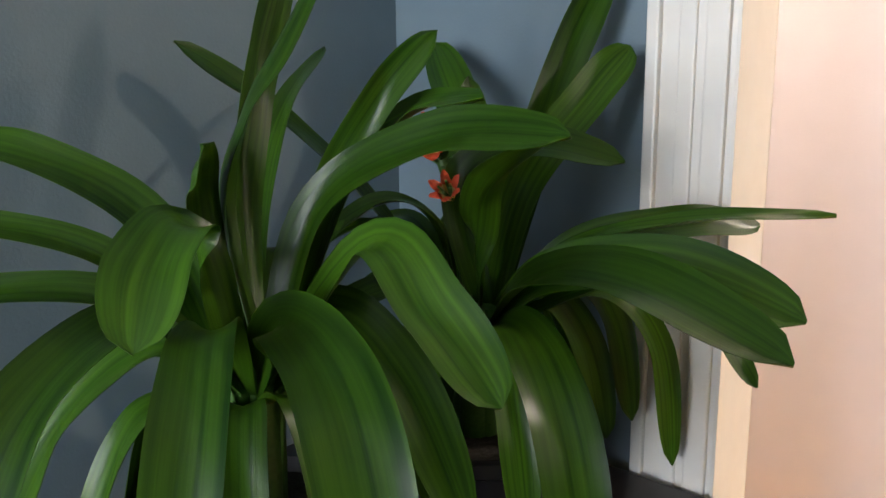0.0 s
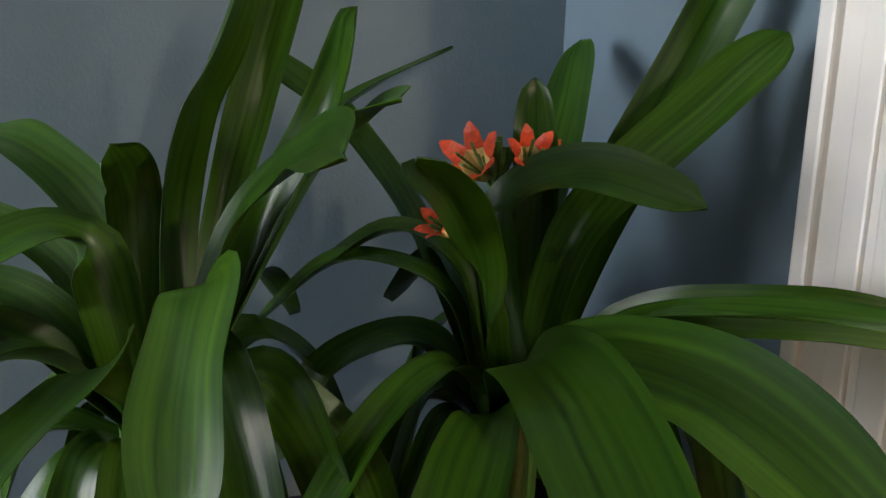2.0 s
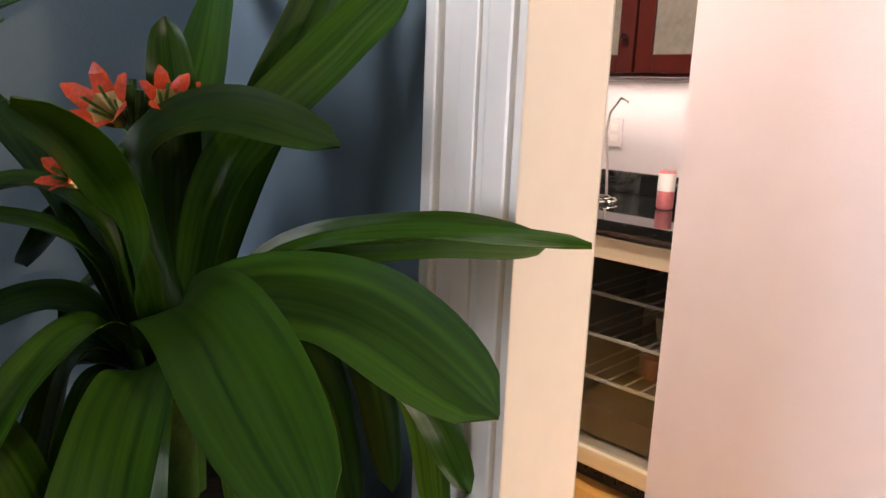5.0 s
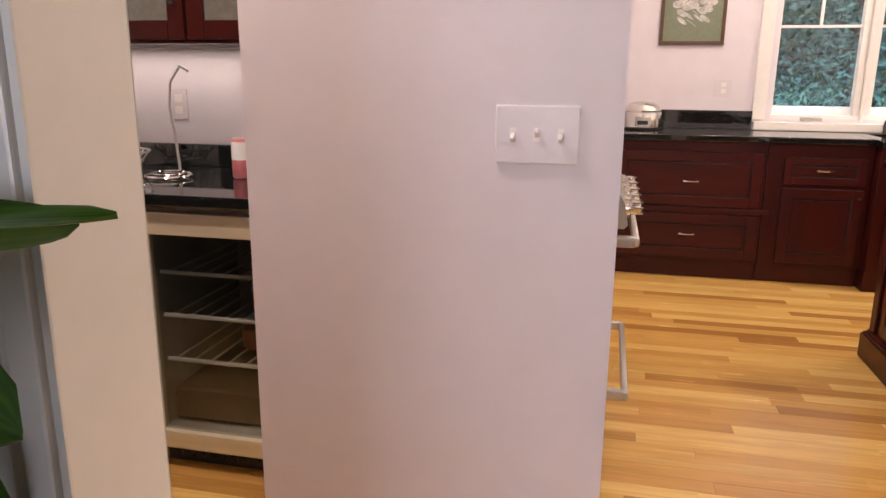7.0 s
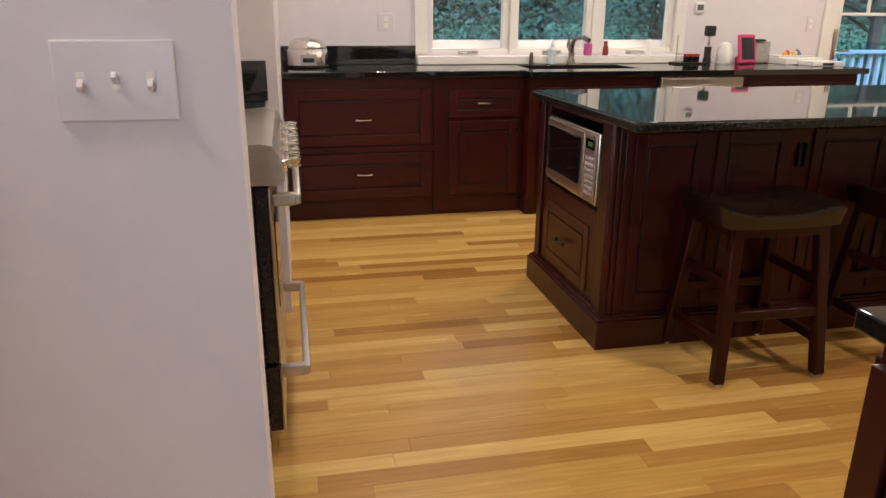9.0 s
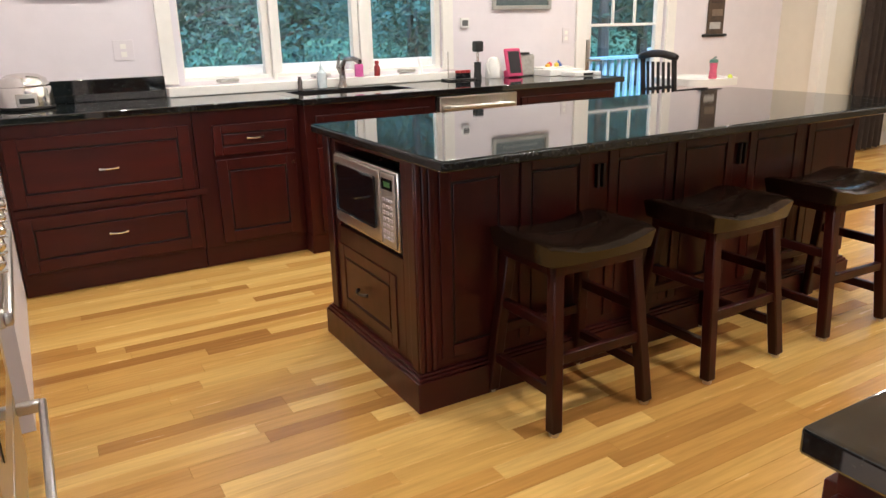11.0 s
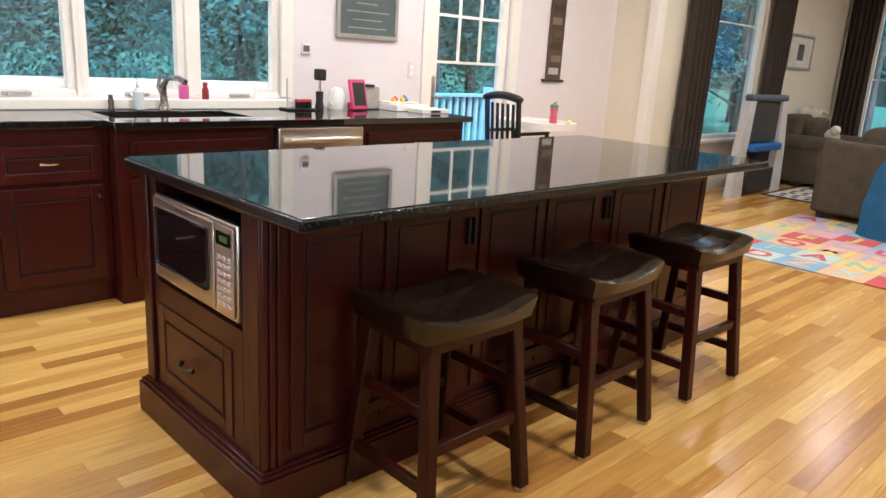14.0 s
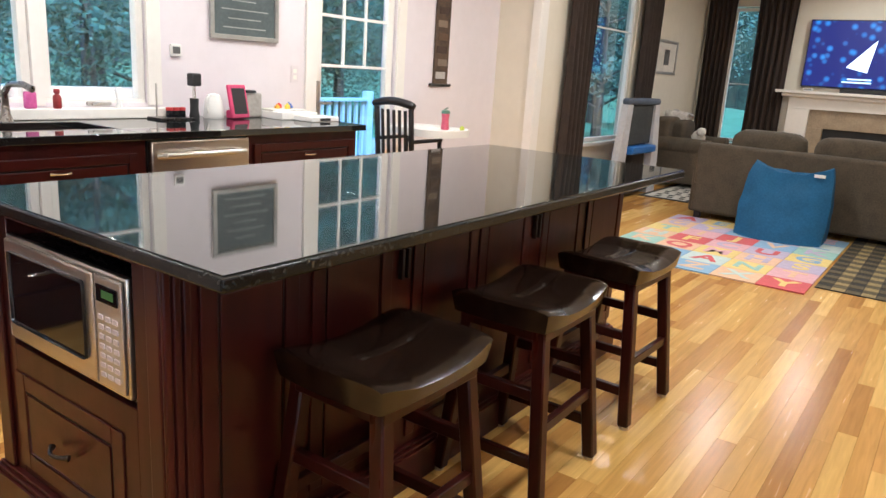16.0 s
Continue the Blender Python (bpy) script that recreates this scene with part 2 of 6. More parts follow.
def bx(bm, x0, x1, y0, y1, z0, z1, bev=0.0, seg=2):
    """A box between two corners, its edges rounded by bev."""
    flat = bm.faces.layers.int.get("flat") or bm.faces.layers.int.new("flat")
    g = bmesh.ops.create_cube(bm, size=1.0)
    vs = g["verts"]
    bmesh.ops.scale(bm, vec=(abs(x1 - x0), abs(y1 - y0), abs(z1 - z0)), verts=vs)
    bmesh.ops.translate(bm, vec=((x0 + x1) / 2, (y0 + y1) / 2, (z0 + z1) / 2), verts=vs)
    if bev:
        es = list({e for v in vs for e in v.link_edges})
        r = bmesh.ops.bevel(bm, geom=es, offset=bev, segments=seg, profile=0.5, affect="EDGES")
        for f in {f for v in r["verts"] for f in v.link_faces}:
            f.normal_update()
            if max(abs(c) for c in f.normal) > 0.9999:
                f[flat] = 1
    return bm


def tube(bm, pts, r, seg=10, caps=True):
    """A round bar along points; r is one radius or one for each point."""
    pts = [Vector(p) for p in pts]
    rs = r if isinstance(r, (list, tuple)) else [r] * len(pts)
    rings = []
    up = None
    for i, p in enumerate(pts):
        d = (pts[min(i + 1, len(pts) - 1)] - pts[max(i - 1, 0)]).normalized()
        a = up - d * up.dot(d) if up else d.orthogonal()
        if a.length < 1e-5:
            a = d.orthogonal()
        a.normalize()
        up = a
        c = d.cross(a)
        rings.append([bm.verts.new(p + (a * math.cos(2 * math.pi * k / seg) + c * math.sin(2 * math.pi * k / seg)) * rs[i]) for k in range(seg)])
    for ra, rb in zip(rings, rings[1:]):
        for k in range(seg):
            bm.faces.new((ra[k], ra[(k + 1) % seg], rb[(k + 1) % seg], rb[k]))
    if caps:
        bm.faces.new(rings[0][::-1])
        bm.faces.new(rings[-1])
    return bm


def lathe(bm, profile, cx, cy, seg=24):
    """A turned shape: profile of (radius, height) about an upright axis."""
    rings = [[bm.verts.new((cx + r * math.cos(2 * math.pi * k / seg), cy + r * math.sin(2 * math.pi * k / seg), z)) for k in range(seg)] for r, z in profile]
    for ra, rb in zip(rings, rings[1:]):
        for k in range(seg):
            bm.faces.new((ra[k], ra[(k + 1) % seg], rb[(k + 1) % seg], rb[k]))
    bm.faces.new(rings[0][::-1])
    bm.faces.new(rings[-1])
    return bm


def bar(bm, p, q, w, d):
    """A square bar from p to q, w by d, slightly eased."""
    p, q = Vector(p), Vector(q)
    g = bmesh.ops.create_cube(bm, size=1.0)
    vs = g["verts"]
    bmesh.ops.scale(bm, vec=(w, d, (q - p).length), verts=vs)
    es = list({e for v in vs for e in v.link_edges})
    r = bmesh.ops.bevel(bm, geom=es, offset=min(w, d) * 0.12, segments=1, affect="EDGES")
    vs = list({v for f in r["faces"] for v in f.verts} | {v for v in vs if v.is_valid})
    dirn = (q - p).normalized()
    x = Vector((1, 0, 0)) if abs(dirn.x) < 0.9 else Vector((0, 1, 0))
    y = dirn.cross(x).normalized()
    x = y.cross(dirn).normalized()
    rot = Matrix((x, y, dirn)).transposed().to_4x4()
    bmesh.ops.transform(bm, matrix=Matrix.Translation((p + q) / 2) @ rot, verts=vs)
    return bm


def finish(bm, name, material, smooth=True):
    bmesh.ops.recalc_face_normals(bm, faces=bm.faces)
    if smooth:
        flat = bm.faces.layers.int.get("flat")
        for f in bm.faces:
            f.smooth = not (flat and f[flat])
        for e in bm.edges:
            if len(e.link_faces) == 2 and e.calc_face_angle(0) > radians(38):
                e.smooth = False
    me = bpy.data.meshes.new(name)
    bm.to_mesh(me)
    bm.free()
    me.materials.append(material)
    return me


def part(name, bm, material, parent, label=""):
    ob = new(name, finish(bm, name, material))
    ob.parent = parent
    ob.matrix_parent_inverse = Matrix.Translation(parent.matrix_world.translation).inverted() if parent.type == "EMPTY" else Matrix()
    return tagged(ob, label)


def solid(name, bm, material, label="", category="", kind="", group=""):
    return tagged(new(name, finish(bm, name, material)), label, category, group, kind)


def thing(name, base, label, category, group=""):
    """An empty at the base of a thing; its parts are built in world metres."""
    e = new(name)
    e.location = base
    e.empty_display_size = 0.1
    e.matrix_world = Matrix.Translation(base)
    return tagged(e, label, category, group)


def B():
    return bmesh.new()


def box(*a, **k):
    return bx(bmesh.new(), *a, **k)


def quad(bm, a, b, c, d):
    return bm.faces.new([bm.verts.new(p) for p in (a, b, c, d)])

# ---- structure ----


def wall(name, x0, x1, y0, y1, z0=0.0, z1=CEIL, material=None, label=""):
    return solid(name, box(x0, x1, y0, y1, z0, z1), material or M_WALL, label, "wall", "structure")


OUT = -0.9   # the garden lies lower than the floor
# dining corner
wall("wall_dining_west", -0.97, -0.829, -2.6, 0.824, material=M_BLUE, label="blue grey painted dining room wall behind the plants")
wall("wall_dining_north", -0.97, -0.205, 0.824, 0.922, material=M_BLUE, label="blue grey painted wall beside the cased opening")
wall("wall_dining_north_east", 0.98, 3.2, 0.824, 0.922, material=M_BLUE, label="blue grey painted wall")
wall("wall_opening_header", -0.205, 0.98, 0.824, 0.922, 2.18, CEIL, M_BLUE, "painted wall above the opening")
wall("wall_dining_east", 3.2, 3.34, -2.6, 0.80, material=M_BLUE, label="blue grey painted wall")
for nm, a, b, c, d in (("low", -0.94, 3.34, 0, 0.8), ("high", -0.94, 3.34, 2.2, CEIL), ("left", -0.94, -0.80, 0.8, 2.2), ("right", 0.24, 3.34, 0.8, 2.2)):
    wall("wall_dining_south_" + nm, a, b, -2.6, -2.46, c, d, M_BLUE, "blue grey painted wall round a window")
# the paint turns to the kitchen's colour on the other face of that wall
wall("wall_opening_kitchen_face", -2.3, -0.2065, 0.922, 0.932, label="white painted wall")
wall("wall_opening_kitchen_face_east", 0.983, 3.2, 0.922, 0.932, label="white painted wall")
# pantry and range alcove
wall("wall_pantry_west", -2.42, -2.3, 0.8, 3.0, label="white painted pantry wall")
wall("wall_pantry_south", -2.42, -0.972, 0.80, 0.932, label="white painted pantry wall")
wall("wall_pantry_north", -2.42, -0.528, 2.85, 2.97, label="white painted pantry wall above the counter")
wall("wall_switch", -0.528, 0.254, 1.748, 1.87, label="white painted wall end with a switch plate")
wall("wall_alcove_back", -0.528, -0.41, 1.872, 3.63, label="white painted wall behind the range")
wall("wall_alcove_north", -0.528, 0.283, 3.63, 5.70, label="white painted wall beside the range")
# kitchen north wall with the window group and the glazed door
WY = 5.70
for nm, a, b, c, d in (("west", -0.6, 1.31, 0, CEIL), ("under", 1.31, 3.12, 0, 1.0), ("over", 1.31, 3.12, 2.3, CEIL), ("mid", 3.12, 4.46, 0, CEIL),
                       ("overdoor", 4.46, 5.36, 2.12, CEIL), ("east", 5.36, 6.92, 0, CEIL)):
    wall("wall_kitchen_north_" + nm, a, b, WY, WY + 0.15, c, d, label="white painted kitchen wall")
# living room
LY = 5.25
wall("wall_return", 6.92, 7.06, LY, WY + 0.15, material=M_CREAM, label="cream painted wall return between kitchen and living room")
for nm, a, b, c, d in (("west", 7.06, 7.98, 0, CEIL), ("under", 7.98, 9.32, 0, 0.56), ("over", 7.98, 9.32, 2.45, CEIL), ("east", 9.32, 12.14, 0, CEIL)):
    wall("wall_living_north_" + nm, a, b, LY, LY + 0.14, c, d, M_CREAM, "cream painted living room wall")
for nm, a, b, c, d in (("north", 4.86, LY, 0, CEIL), ("under", 4.42, 4.86, 0, 0.5), ("over", 4.42, 4.86, 2.45, CEIL), ("south", -0.6, 4.42, 0, CEIL)):
    wall("wall_living_east_" + nm, 12.0, 12.14, a, b, c, d, M_CREAM, "cream painted chimney wall")
wall("wall_south", 3.2, 12.14, -0.74, -0.6, material=M_CREAM, label="cream painted living room wall")
wall("wall_south_return", 3.2, 3.34, -0.6, 0.946, material=M_CREAM, label="cream painted wall end")
solid("ceiling", box(-2.42, 12.14, -2.6, 5.85, CEIL, CEIL + 0.12), M_CEIL, "white painted flat ceiling", "ceiling", "structure")
solid("subfloor", box(-2.42, 12.14, -2.6, 5.85, -0.16, -0.021), mat("subfloor_boards", (0.06, 0.035, 0.018), 0.8), "dark boards under the strip floor", "floor", "structure")

# baseboards
for nm, a in (("north", (5.36, 6.90, WY - 0.018, WY - 0.001, 0, 0.14)), ("return", (6.90, 6.918, LY, WY - 0.02, 0, 0.14)),
              ("living", (7.08, 12.0, LY - 0.018, LY - 0.001, 0, 0.14))):
    solid("baseboard_" + nm, bx(B(), *a, bev=0.004), M_TRIM, "white painted baseboard", "baseboard", "structure")


def casing(name, x0, x1, y, z1, out):
    """A fluted white door casing on a wall at y, standing proud towards out."""
    bm = B()
    w = x1 - x0
    bx(bm, x0, x1, y, y + out * 0.018, 0, z1, 0.003)
    bx(bm, x0, x0 + w * 0.16, y + out * 0.010, y + out * 0.028, 0, z1, 0.004)
    bx(bm, x1 - w * 0.34, x1 - w * 0.08, y + out * 0.010, y + out * 0.026, 0, z1, 0.004)
    bx(bm, x0 + w * 0.36, x0 + w * 0.56, y + out * 0.010, y + out * 0.023, 0, z1, 0.003)
    return solid(name, bm, M_TRIM, "white fluted door casing", "trim", "structure")


casing("trim_casing_west", -0.328, -0.2065, 0.8235, 2.18, -1)
casing("trim_casing_east", 0.983, 1.10, 0.8235, 2.18, -1)
solid("trim_casing_head", bx(B(), -0.33, 1.10, 0.798, 0.8235, 2.182, 2.30, 0.004), M_TRIM, "white head casing", "trim", "structure")
solid("trim_jamb_west", bx(B(), -0.2060, -0.203, 0.800, 0.935, 0, 2.178, 0.003), M_TRIM, "white painted opening jamb", "trim", "structure")
solid("trim_jamb_east", bx(B(), 0.976, 0.9810, 0.800, 0.935, 0, 2.178, 0.003), M_TRIM, "white painted opening jamb", "trim", "structure")


def window_unit(name, x0, x1, y, z0, z1, grille_z=(), columns=2, face=-1, crank=True, label=""):
    """A casement: frame, glass, upper grille bars and a crank, lying in a wall along x."""
    e = tagged(new(name), label or "white framed casement window", "window", "", "structure")
    f = 0.045
    bm = B()
    bx(bm, x0, x1, y - 0.03, y + 0.03, z0, z0 + f, 0.005)
    bx(bm, x0, x1, y - 0.03, y + 0.03, z1 - f, z1, 0.005)
    bx(bm, x0, x0 + f, y - 0.03, y + 0.03, z0 + f, z1 - f, 0.005)
    bx(bm, x1 - f, x1, y - 0.03, y + 0.03, z0 + f, z1 - f, 0.005)
    part("window_frame", bm, M_TRIM, e)
    p = part("pane", box(x0 + f - 0.005, x1 - f + 0.005, y - 0.003, y + 0.003, z0 + f - 0.005, z1 - f + 0.005), M_GLASS, e)
    p.visible_shadow = False
    if grille_z:
        bm = B()
        for gz in grille_z:
            bx(bm, x0 + f, x1 - f, y - 0.012, y + 0.012, gz - 0.009, gz + 0.009, 0.003)
        for k in range(1, columns):
            gx = x0 + f + (x1 - x0 - 2 * f) * k / columns
            bx(bm, gx - 0.009, gx + 0.009, y - 0.010, y + 0.010, min(grille_z), z1 - f, 0.003)
        part("grille", bm, M_TRIM, e)
    if crank:
        bm = bx(B(), (x0 + x1) / 2 - 0.07, (x0 + x1) / 2 + 0.07, y - 0.052, y - 0.032, z0 + 0.008, z0 + 0.030, 0.006)
        tube(bm, [((x0 + x1) / 2, y - 0.05, z0 + 0.02), ((x0 + x1) / 2 - 0.05, y - 0.065, z0 + 0.014)], 0.006, 8)
        part("crank", bm, mat("crank_metal", (0.55, 0.53, 0.5), 0.35, 1.0), e)
    return e


WZ0, WZ1 = 0.978, 2.24
for i, (a, b) in enumerate(((1.275, 1.862), (1.888, 2.478), (2.535, 3.115))):
    window_unit("window_%d" % (i + 1), a, b, WY + 0.04, WZ0, WZ1, (1.60,), 2)
bm = B()
for a, b in ((1.8625, 1.8875), (2.4785, 2.5345)):
    bx(bm, a, b, WY - 0.012, WY + 0.06, 0.985, 2.24, 0.004)
solid("trim_window_mullions", bm, M_TRIM, "white painted window mullions", "trim", "structure")
bm = B()
bx(bm, 1.185, 1.272, WY - 0.024, WY - 0.001, 0.99, 2.25, 0.004)
bx(bm, 3.118, 3.205, WY - 0.024, WY - 0.001, 0.99, 2.25, 0.004)
bx(bm, 1.185, 3.205, WY - 0.026, WY - 0.001, 2.252, 2.36, 0.004)
solid("trim_window_casing", bm, M_TRIM, "white painted window casing", "trim", "structure")
solid("trim_window_outer_sill", bx(B(), 1.20, 3.20, WY + 0.152, WY + 0.26, 0.985, 1.075, 0.006), M_TRIM, "white painted outer window sill", "sill", "structure")
solid("window_sill", bx(B(), 1.192, 3.225, WY - 0.10, WY + 0.01, 0.921, 0.976, 0.006), M_TRIM, "white painted window sill on the counter", "sill", "structure")

# glazed door to the deck
door = tagged(new("door_1"), "white glazed door with a grid of panes", "door", "", "structure")
bm = B()
for a in ((4.47, 4.545, 0.0, 2.10), (5.275, 5.35, 0.0, 2.10)):
    bx(bm, a[0], a[1], WY + 0.02, WY + 0.065, a[2], a[3], 0.005)
bx(bm, 4.545, 5.275, WY + 0.02, WY + 0.065, 0.01, 0.20, 0.005)
bx(bm, 4.545, 5.275, WY + 0.02, WY + 0.065, 2.0, 2.10, 0.005)
part("door_frame", bm, M_TRIM, door)
bm = B()
for gz in (1.272, 1.63):
    bx(bm, 4.545, 5.275, WY + 0.03, WY + 0.055, gz - 0.011, gz + 0.011, 0.003)
for k in (1, 2):
    gx = 4.545 + 0.73 * k / 3
    bx(bm, gx - 0.010, gx + 0.010, WY + 0.031, WY + 0.054, 1.272, 2.0, 0.003)
part("grille", bm, M_TRIM, door)
p = part("pane", box(4.54, 5.28, WY + 0.039, WY + 0.045, 0.19, 2.01), M_GLASS, door)
p.visible_shadow = False
bm = bx(B(), 4.492, 4.525, WY + 0.006, WY + 0.021, 0.90, 1.16, 0.006)
tube(bm, [(4.508, WY + 0.008, 1.0), (4.508, WY - 0.035, 1.0), (4.60, WY - 0.04, 1.0)], 0.009, 8)
part("door_handle", bm, M_STEEL_H, door, "satin steel lever handle on a long plate")
bm = B()
bx(bm, 4.355, 4.457, WY - 0.022, WY - 0.001, 0, 2.12, 0.004)
bx(bm, 5.363, 5.465, WY - 0.022, WY - 0.001, 0, 2.12, 0.004)
bx(bm, 4.355, 5.465, WY - 0.024, WY - 0.001, 2.122, 2.23, 0.004)
solid("trim_door_casing", bm, M_TRIM, "white painted door casing", "trim", "structure")

# white corner boards at the living room opening
bm = bx(B(), 6.90, 6.919, LY - 0.02, LY + 0.07, 0.142, CEIL, 0.003)
bx(bm, 6.92, 7.05, LY - 0.02, LY - 0.001, 0.142, CEIL, 0.003)
solid("trim_opening_board", bm, M_TRIM, "white painted opening trim", "trim", "structure")

window_unit("window_4", 8.0, 9.30, LY + 0.05, 0.60, 2.43, (1.86,), 1, crank=False, label="tall white framed living room window")
solid("window_sill_living", bx(B(), 7.94, 9.36, LY - 0.06, LY + 0.02, 0.562, 0.598, 0.005), M_TRIM, "white window sill", "sill", "structure")


def swap_xy(e):
    """Turns a window built along x so that it lies along y."""
    e.rotation_euler = (0, 0, radians(90))
    return e


w5 = window_unit("window_5", 4.425, 4.855, -12.06, 0.52, 2.43, (1.36,), 1, crank=False, label="narrow white framed window beside the fireplace")
swap_xy(w5)
w6 = window_unit("window_6", -0.79, 0.23, -2.53, 0.82, 2.18, (1.5,), 1, crank=False, label="white framed dining room window")


def curtain(x0, x1, y, z0, z1, along, label):
    """A hanging curtain in folds, with a hem; along is the axis it spans."""
    bm = B()
    n, rows = 60, 6
    ring = []
    for j in range(rows + 1):
        z = z0 + (z1 - z0) * j / rows
        flare = 1.0 - 0.10 * math.sin(math.pi * j / rows)
        front, back = [], []
        for i in range(n + 1):
            s = i / n
            c = (x0 + x1) / 2 + (s - 0.5) * (x1 - x0) * flare
            d = 0.032 * math.sin(s * 2 * math.pi * 5.5 + 0.7 * math.sin(j * 0.5)) + 0.010 * math.sin(s * 31 + j)
            for lst, o in ((front, 0.0), (back, 0.006)):
                lst.append(bm.verts.new((c, y + d + o, z) if along == "x" else (y + d + o, c, z)))
        ring.append((front, back))
    for (f0, b0), (f1, b1) in zip(ring, ring[1:]):
        for i in range(n):
            bm.faces.new((f0[i], f0[i + 1], f1[i + 1], f1[i]))
            bm.faces.new((b0[i + 1], b0[i], b1[i], b1[i + 1]))
        bm.faces.new((f0[0], f1[0], b1[0], b0[0]))
        bm.faces.new((f0[n], b0[n], b1[n], f1[n]))
    return solid("curtain", bm, M_CURTAIN, label, "curtain", group="dark curtains")


curtain(7.40, 7.98, LY - 0.09, 0.02, 2.6, "x", "dark brown cloth curtain hanging in folds beside a window")
curtain(9.33, 9.88, LY - 0.09, 0.02, 2.6, "x", "dark brown cloth curtain hanging in folds beside a window")
curtain(4.80, 5.20, 12.0 - 0.10, 0.02, 2.6, "y", "dark brown cloth curtain hanging beside the fireplace window")
curtain(3.98, 4.50, 12.0 - 0.10, 0.02, 2.6, "y", "dark brown cloth curtain hanging beside the fireplace window")
for a, b in (((7.35, LY - 0.09, 2.62), (9.95, LY - 0.09, 2.62)), ((11.9, 3.93, 2.62), (11.9, 5.24, 2.62))):
    rod = thing("curtain_rod", a, "dark metal curtain rod on brackets", "curtain rod", "curtain rods")
    part("rod", tube(B(), [a, b], 0.014), M_BLACK, rod)
    for q in (a, b):
        wallpt = (q[0], LY, q[2]) if a[1] == b[1] else (12.0, q[1], q[2])
        part("bracket", tube(B(), [q, wallpt], 0.009, 8), M_BLACK, rod)

# recessed ceiling lamps
M_LAMPGLOW = glow("lamp_lens", (1.0, 0.85, 0.62), 12.0)
first = None
for lx, ly, lw in DOWNLIGHTS:
    if first is None:
        first = thing("ceiling_light", (lx, ly, CEIL), "white recessed ceiling light", "ceiling light", "recessed ceiling lights")
        bm = lathe(B(), [(0.066, CEIL - 0.006), (0.095, CEIL - 0.006), (0.092, CEIL - 0.001), (0.066, CEIL - 0.001)], lx, ly, 28)
        part("trim_ring", bm, M_WHITE, first)
        part("lens", lathe(B(), [(0.064, CEIL - 0.004), (0.064, CEIL - 0.001)], lx, ly, 28), M_LAMPGLOW, first)
    else:
        copy_thing(first, Matrix.Translation((lx, ly, CEIL)))

# ---- outdoors ----
M_LAWN = mat("lawn_grass", (0.13, 0.23, 0.10), 0.9, vary=0.3, scale=2.5, bump=0.6, bump_scale=60)
bm = B()
N = 40
grid = [[bm.verts.new((-70 + 160 * i / N, 5.9 + 110 * (j / N) ** 1.6, OUT + (0.0 if j < 6 else 0.9 * ((j - 6) / 34) ** 1.2 * 3) + 0.15 * math.sin(i * 1.7 + j))) for i in range(N + 1)] for j in range(N + 1)]
for j in range(N):
    for i in range(N):
        bm.faces.new((grid[j][i], grid[j][i + 1], grid[j + 1][i + 1], grid[j + 1][i]))
solid("ground", bm, M_LAWN, "green lawn rising to the woods", "lawn", "structure")
bm = B()
quad(bm, (12.2, -60, OUT), (120, -60, OUT), (120, 90, OUT), (12.2, 90, OUT))
quad(bm, (-60, -90, OUT), (12.2, -90, OUT), (12.2, -2.7, OUT), (-60, -2.7, OUT))
solid("ground_beyond", bm, M_LAWN, "green lawn round the house", "lawn", "structure")
M_BARK = mat("grey_bark", (0.10, 0.085, 0.07), 0.9, vary=0.35, scale=6, stretch=(1, 1, 0.2), bump=0.7, bump_scale=20)
M_FOLI = mat("garden_foliage", (0.075, 0.135, 0.075), 0.7, vary=0.45, scale=0.8)
M_ROCK = mat("pale_garden_rock", (0.34, 0.34, 0.34), 0.85, vary=0.25, scale=3, bump=0.6, bump_scale=14)
rnd = random.Random(5)


def leaf_clumps(centres, count, spread, size):
    """Many small bent leaves scattered round limb ends, with gaps between."""
    bm = B()
    for cx, cy, cz in centres:
        for _ in range(count):
            p = Vector((cx + rnd.gauss(0, spread), cy + rnd.gauss(0, spread), cz + rnd.gauss(0, spread * 0.7)))
            d = Vector((rnd.uniform(-1, 1), rnd.uniform(-1, 1), rnd.uniform(-0.7, 0.5))).normalized()
            s = d.orthogonal().normalized()
            w = size * rnd.uniform(0.6, 1.3)
            a, b, c, e = p - d * w, p + s * w * 0.5, p + d * w, p - s * w * 0.5
            bm.faces.new([bm.verts.new(q) for q in (a, b, c, e)])
    return bm


def tree(x, y, z, h, spread, crown_from, label, group="garden trees"):
    t = thing("tree", (x, y, z), label, "tree", group)
    lean = rnd.uniform(-0.05, 0.05)
    bm = B()
    top = Vector((x + lean * h, y, z + h * 0.8))
    tube(bm, [(x, y, z - 0.2), (x + lean * h * 0.3, y, z + h * 0.3), top], [0.16 * h / 6, 0.11 * h / 6, 0.04 * h / 6], 9)
    ends = []
    for _ in range(16):
        s = rnd.uniform(crown_from, 0.98)
        p0 = Vector((x + lean * h * s, y, z + h * 0.8 * s))
        a = rnd.uniform(0, 6.28)
        ln = spread * rnd.uniform(0.5, 1.0) * (1.15 - 0.5 * s)
        p1 = p0 + Vector((math.cos(a) * ln * 0.6, math.sin(a) * ln * 0.6, ln * 0.25))
        p2 = p0 + Vector((math.cos(a) * ln, math.sin(a) * ln, ln * 0.30))
        tube(bm, [p0, p1, p2], [0.04 * h / 6, 0.025 * h / 6, 0.01], 6)
        ends += [tuple(p1), tuple(p2), tuple((p1 + p2) / 2)]
    part("trunk", bm, M_BARK, t)
    part("crown", leaf_clumps(ends, 70, spread * 0.20, 0.095), M_FOLI, t, "loose dark green leaves")


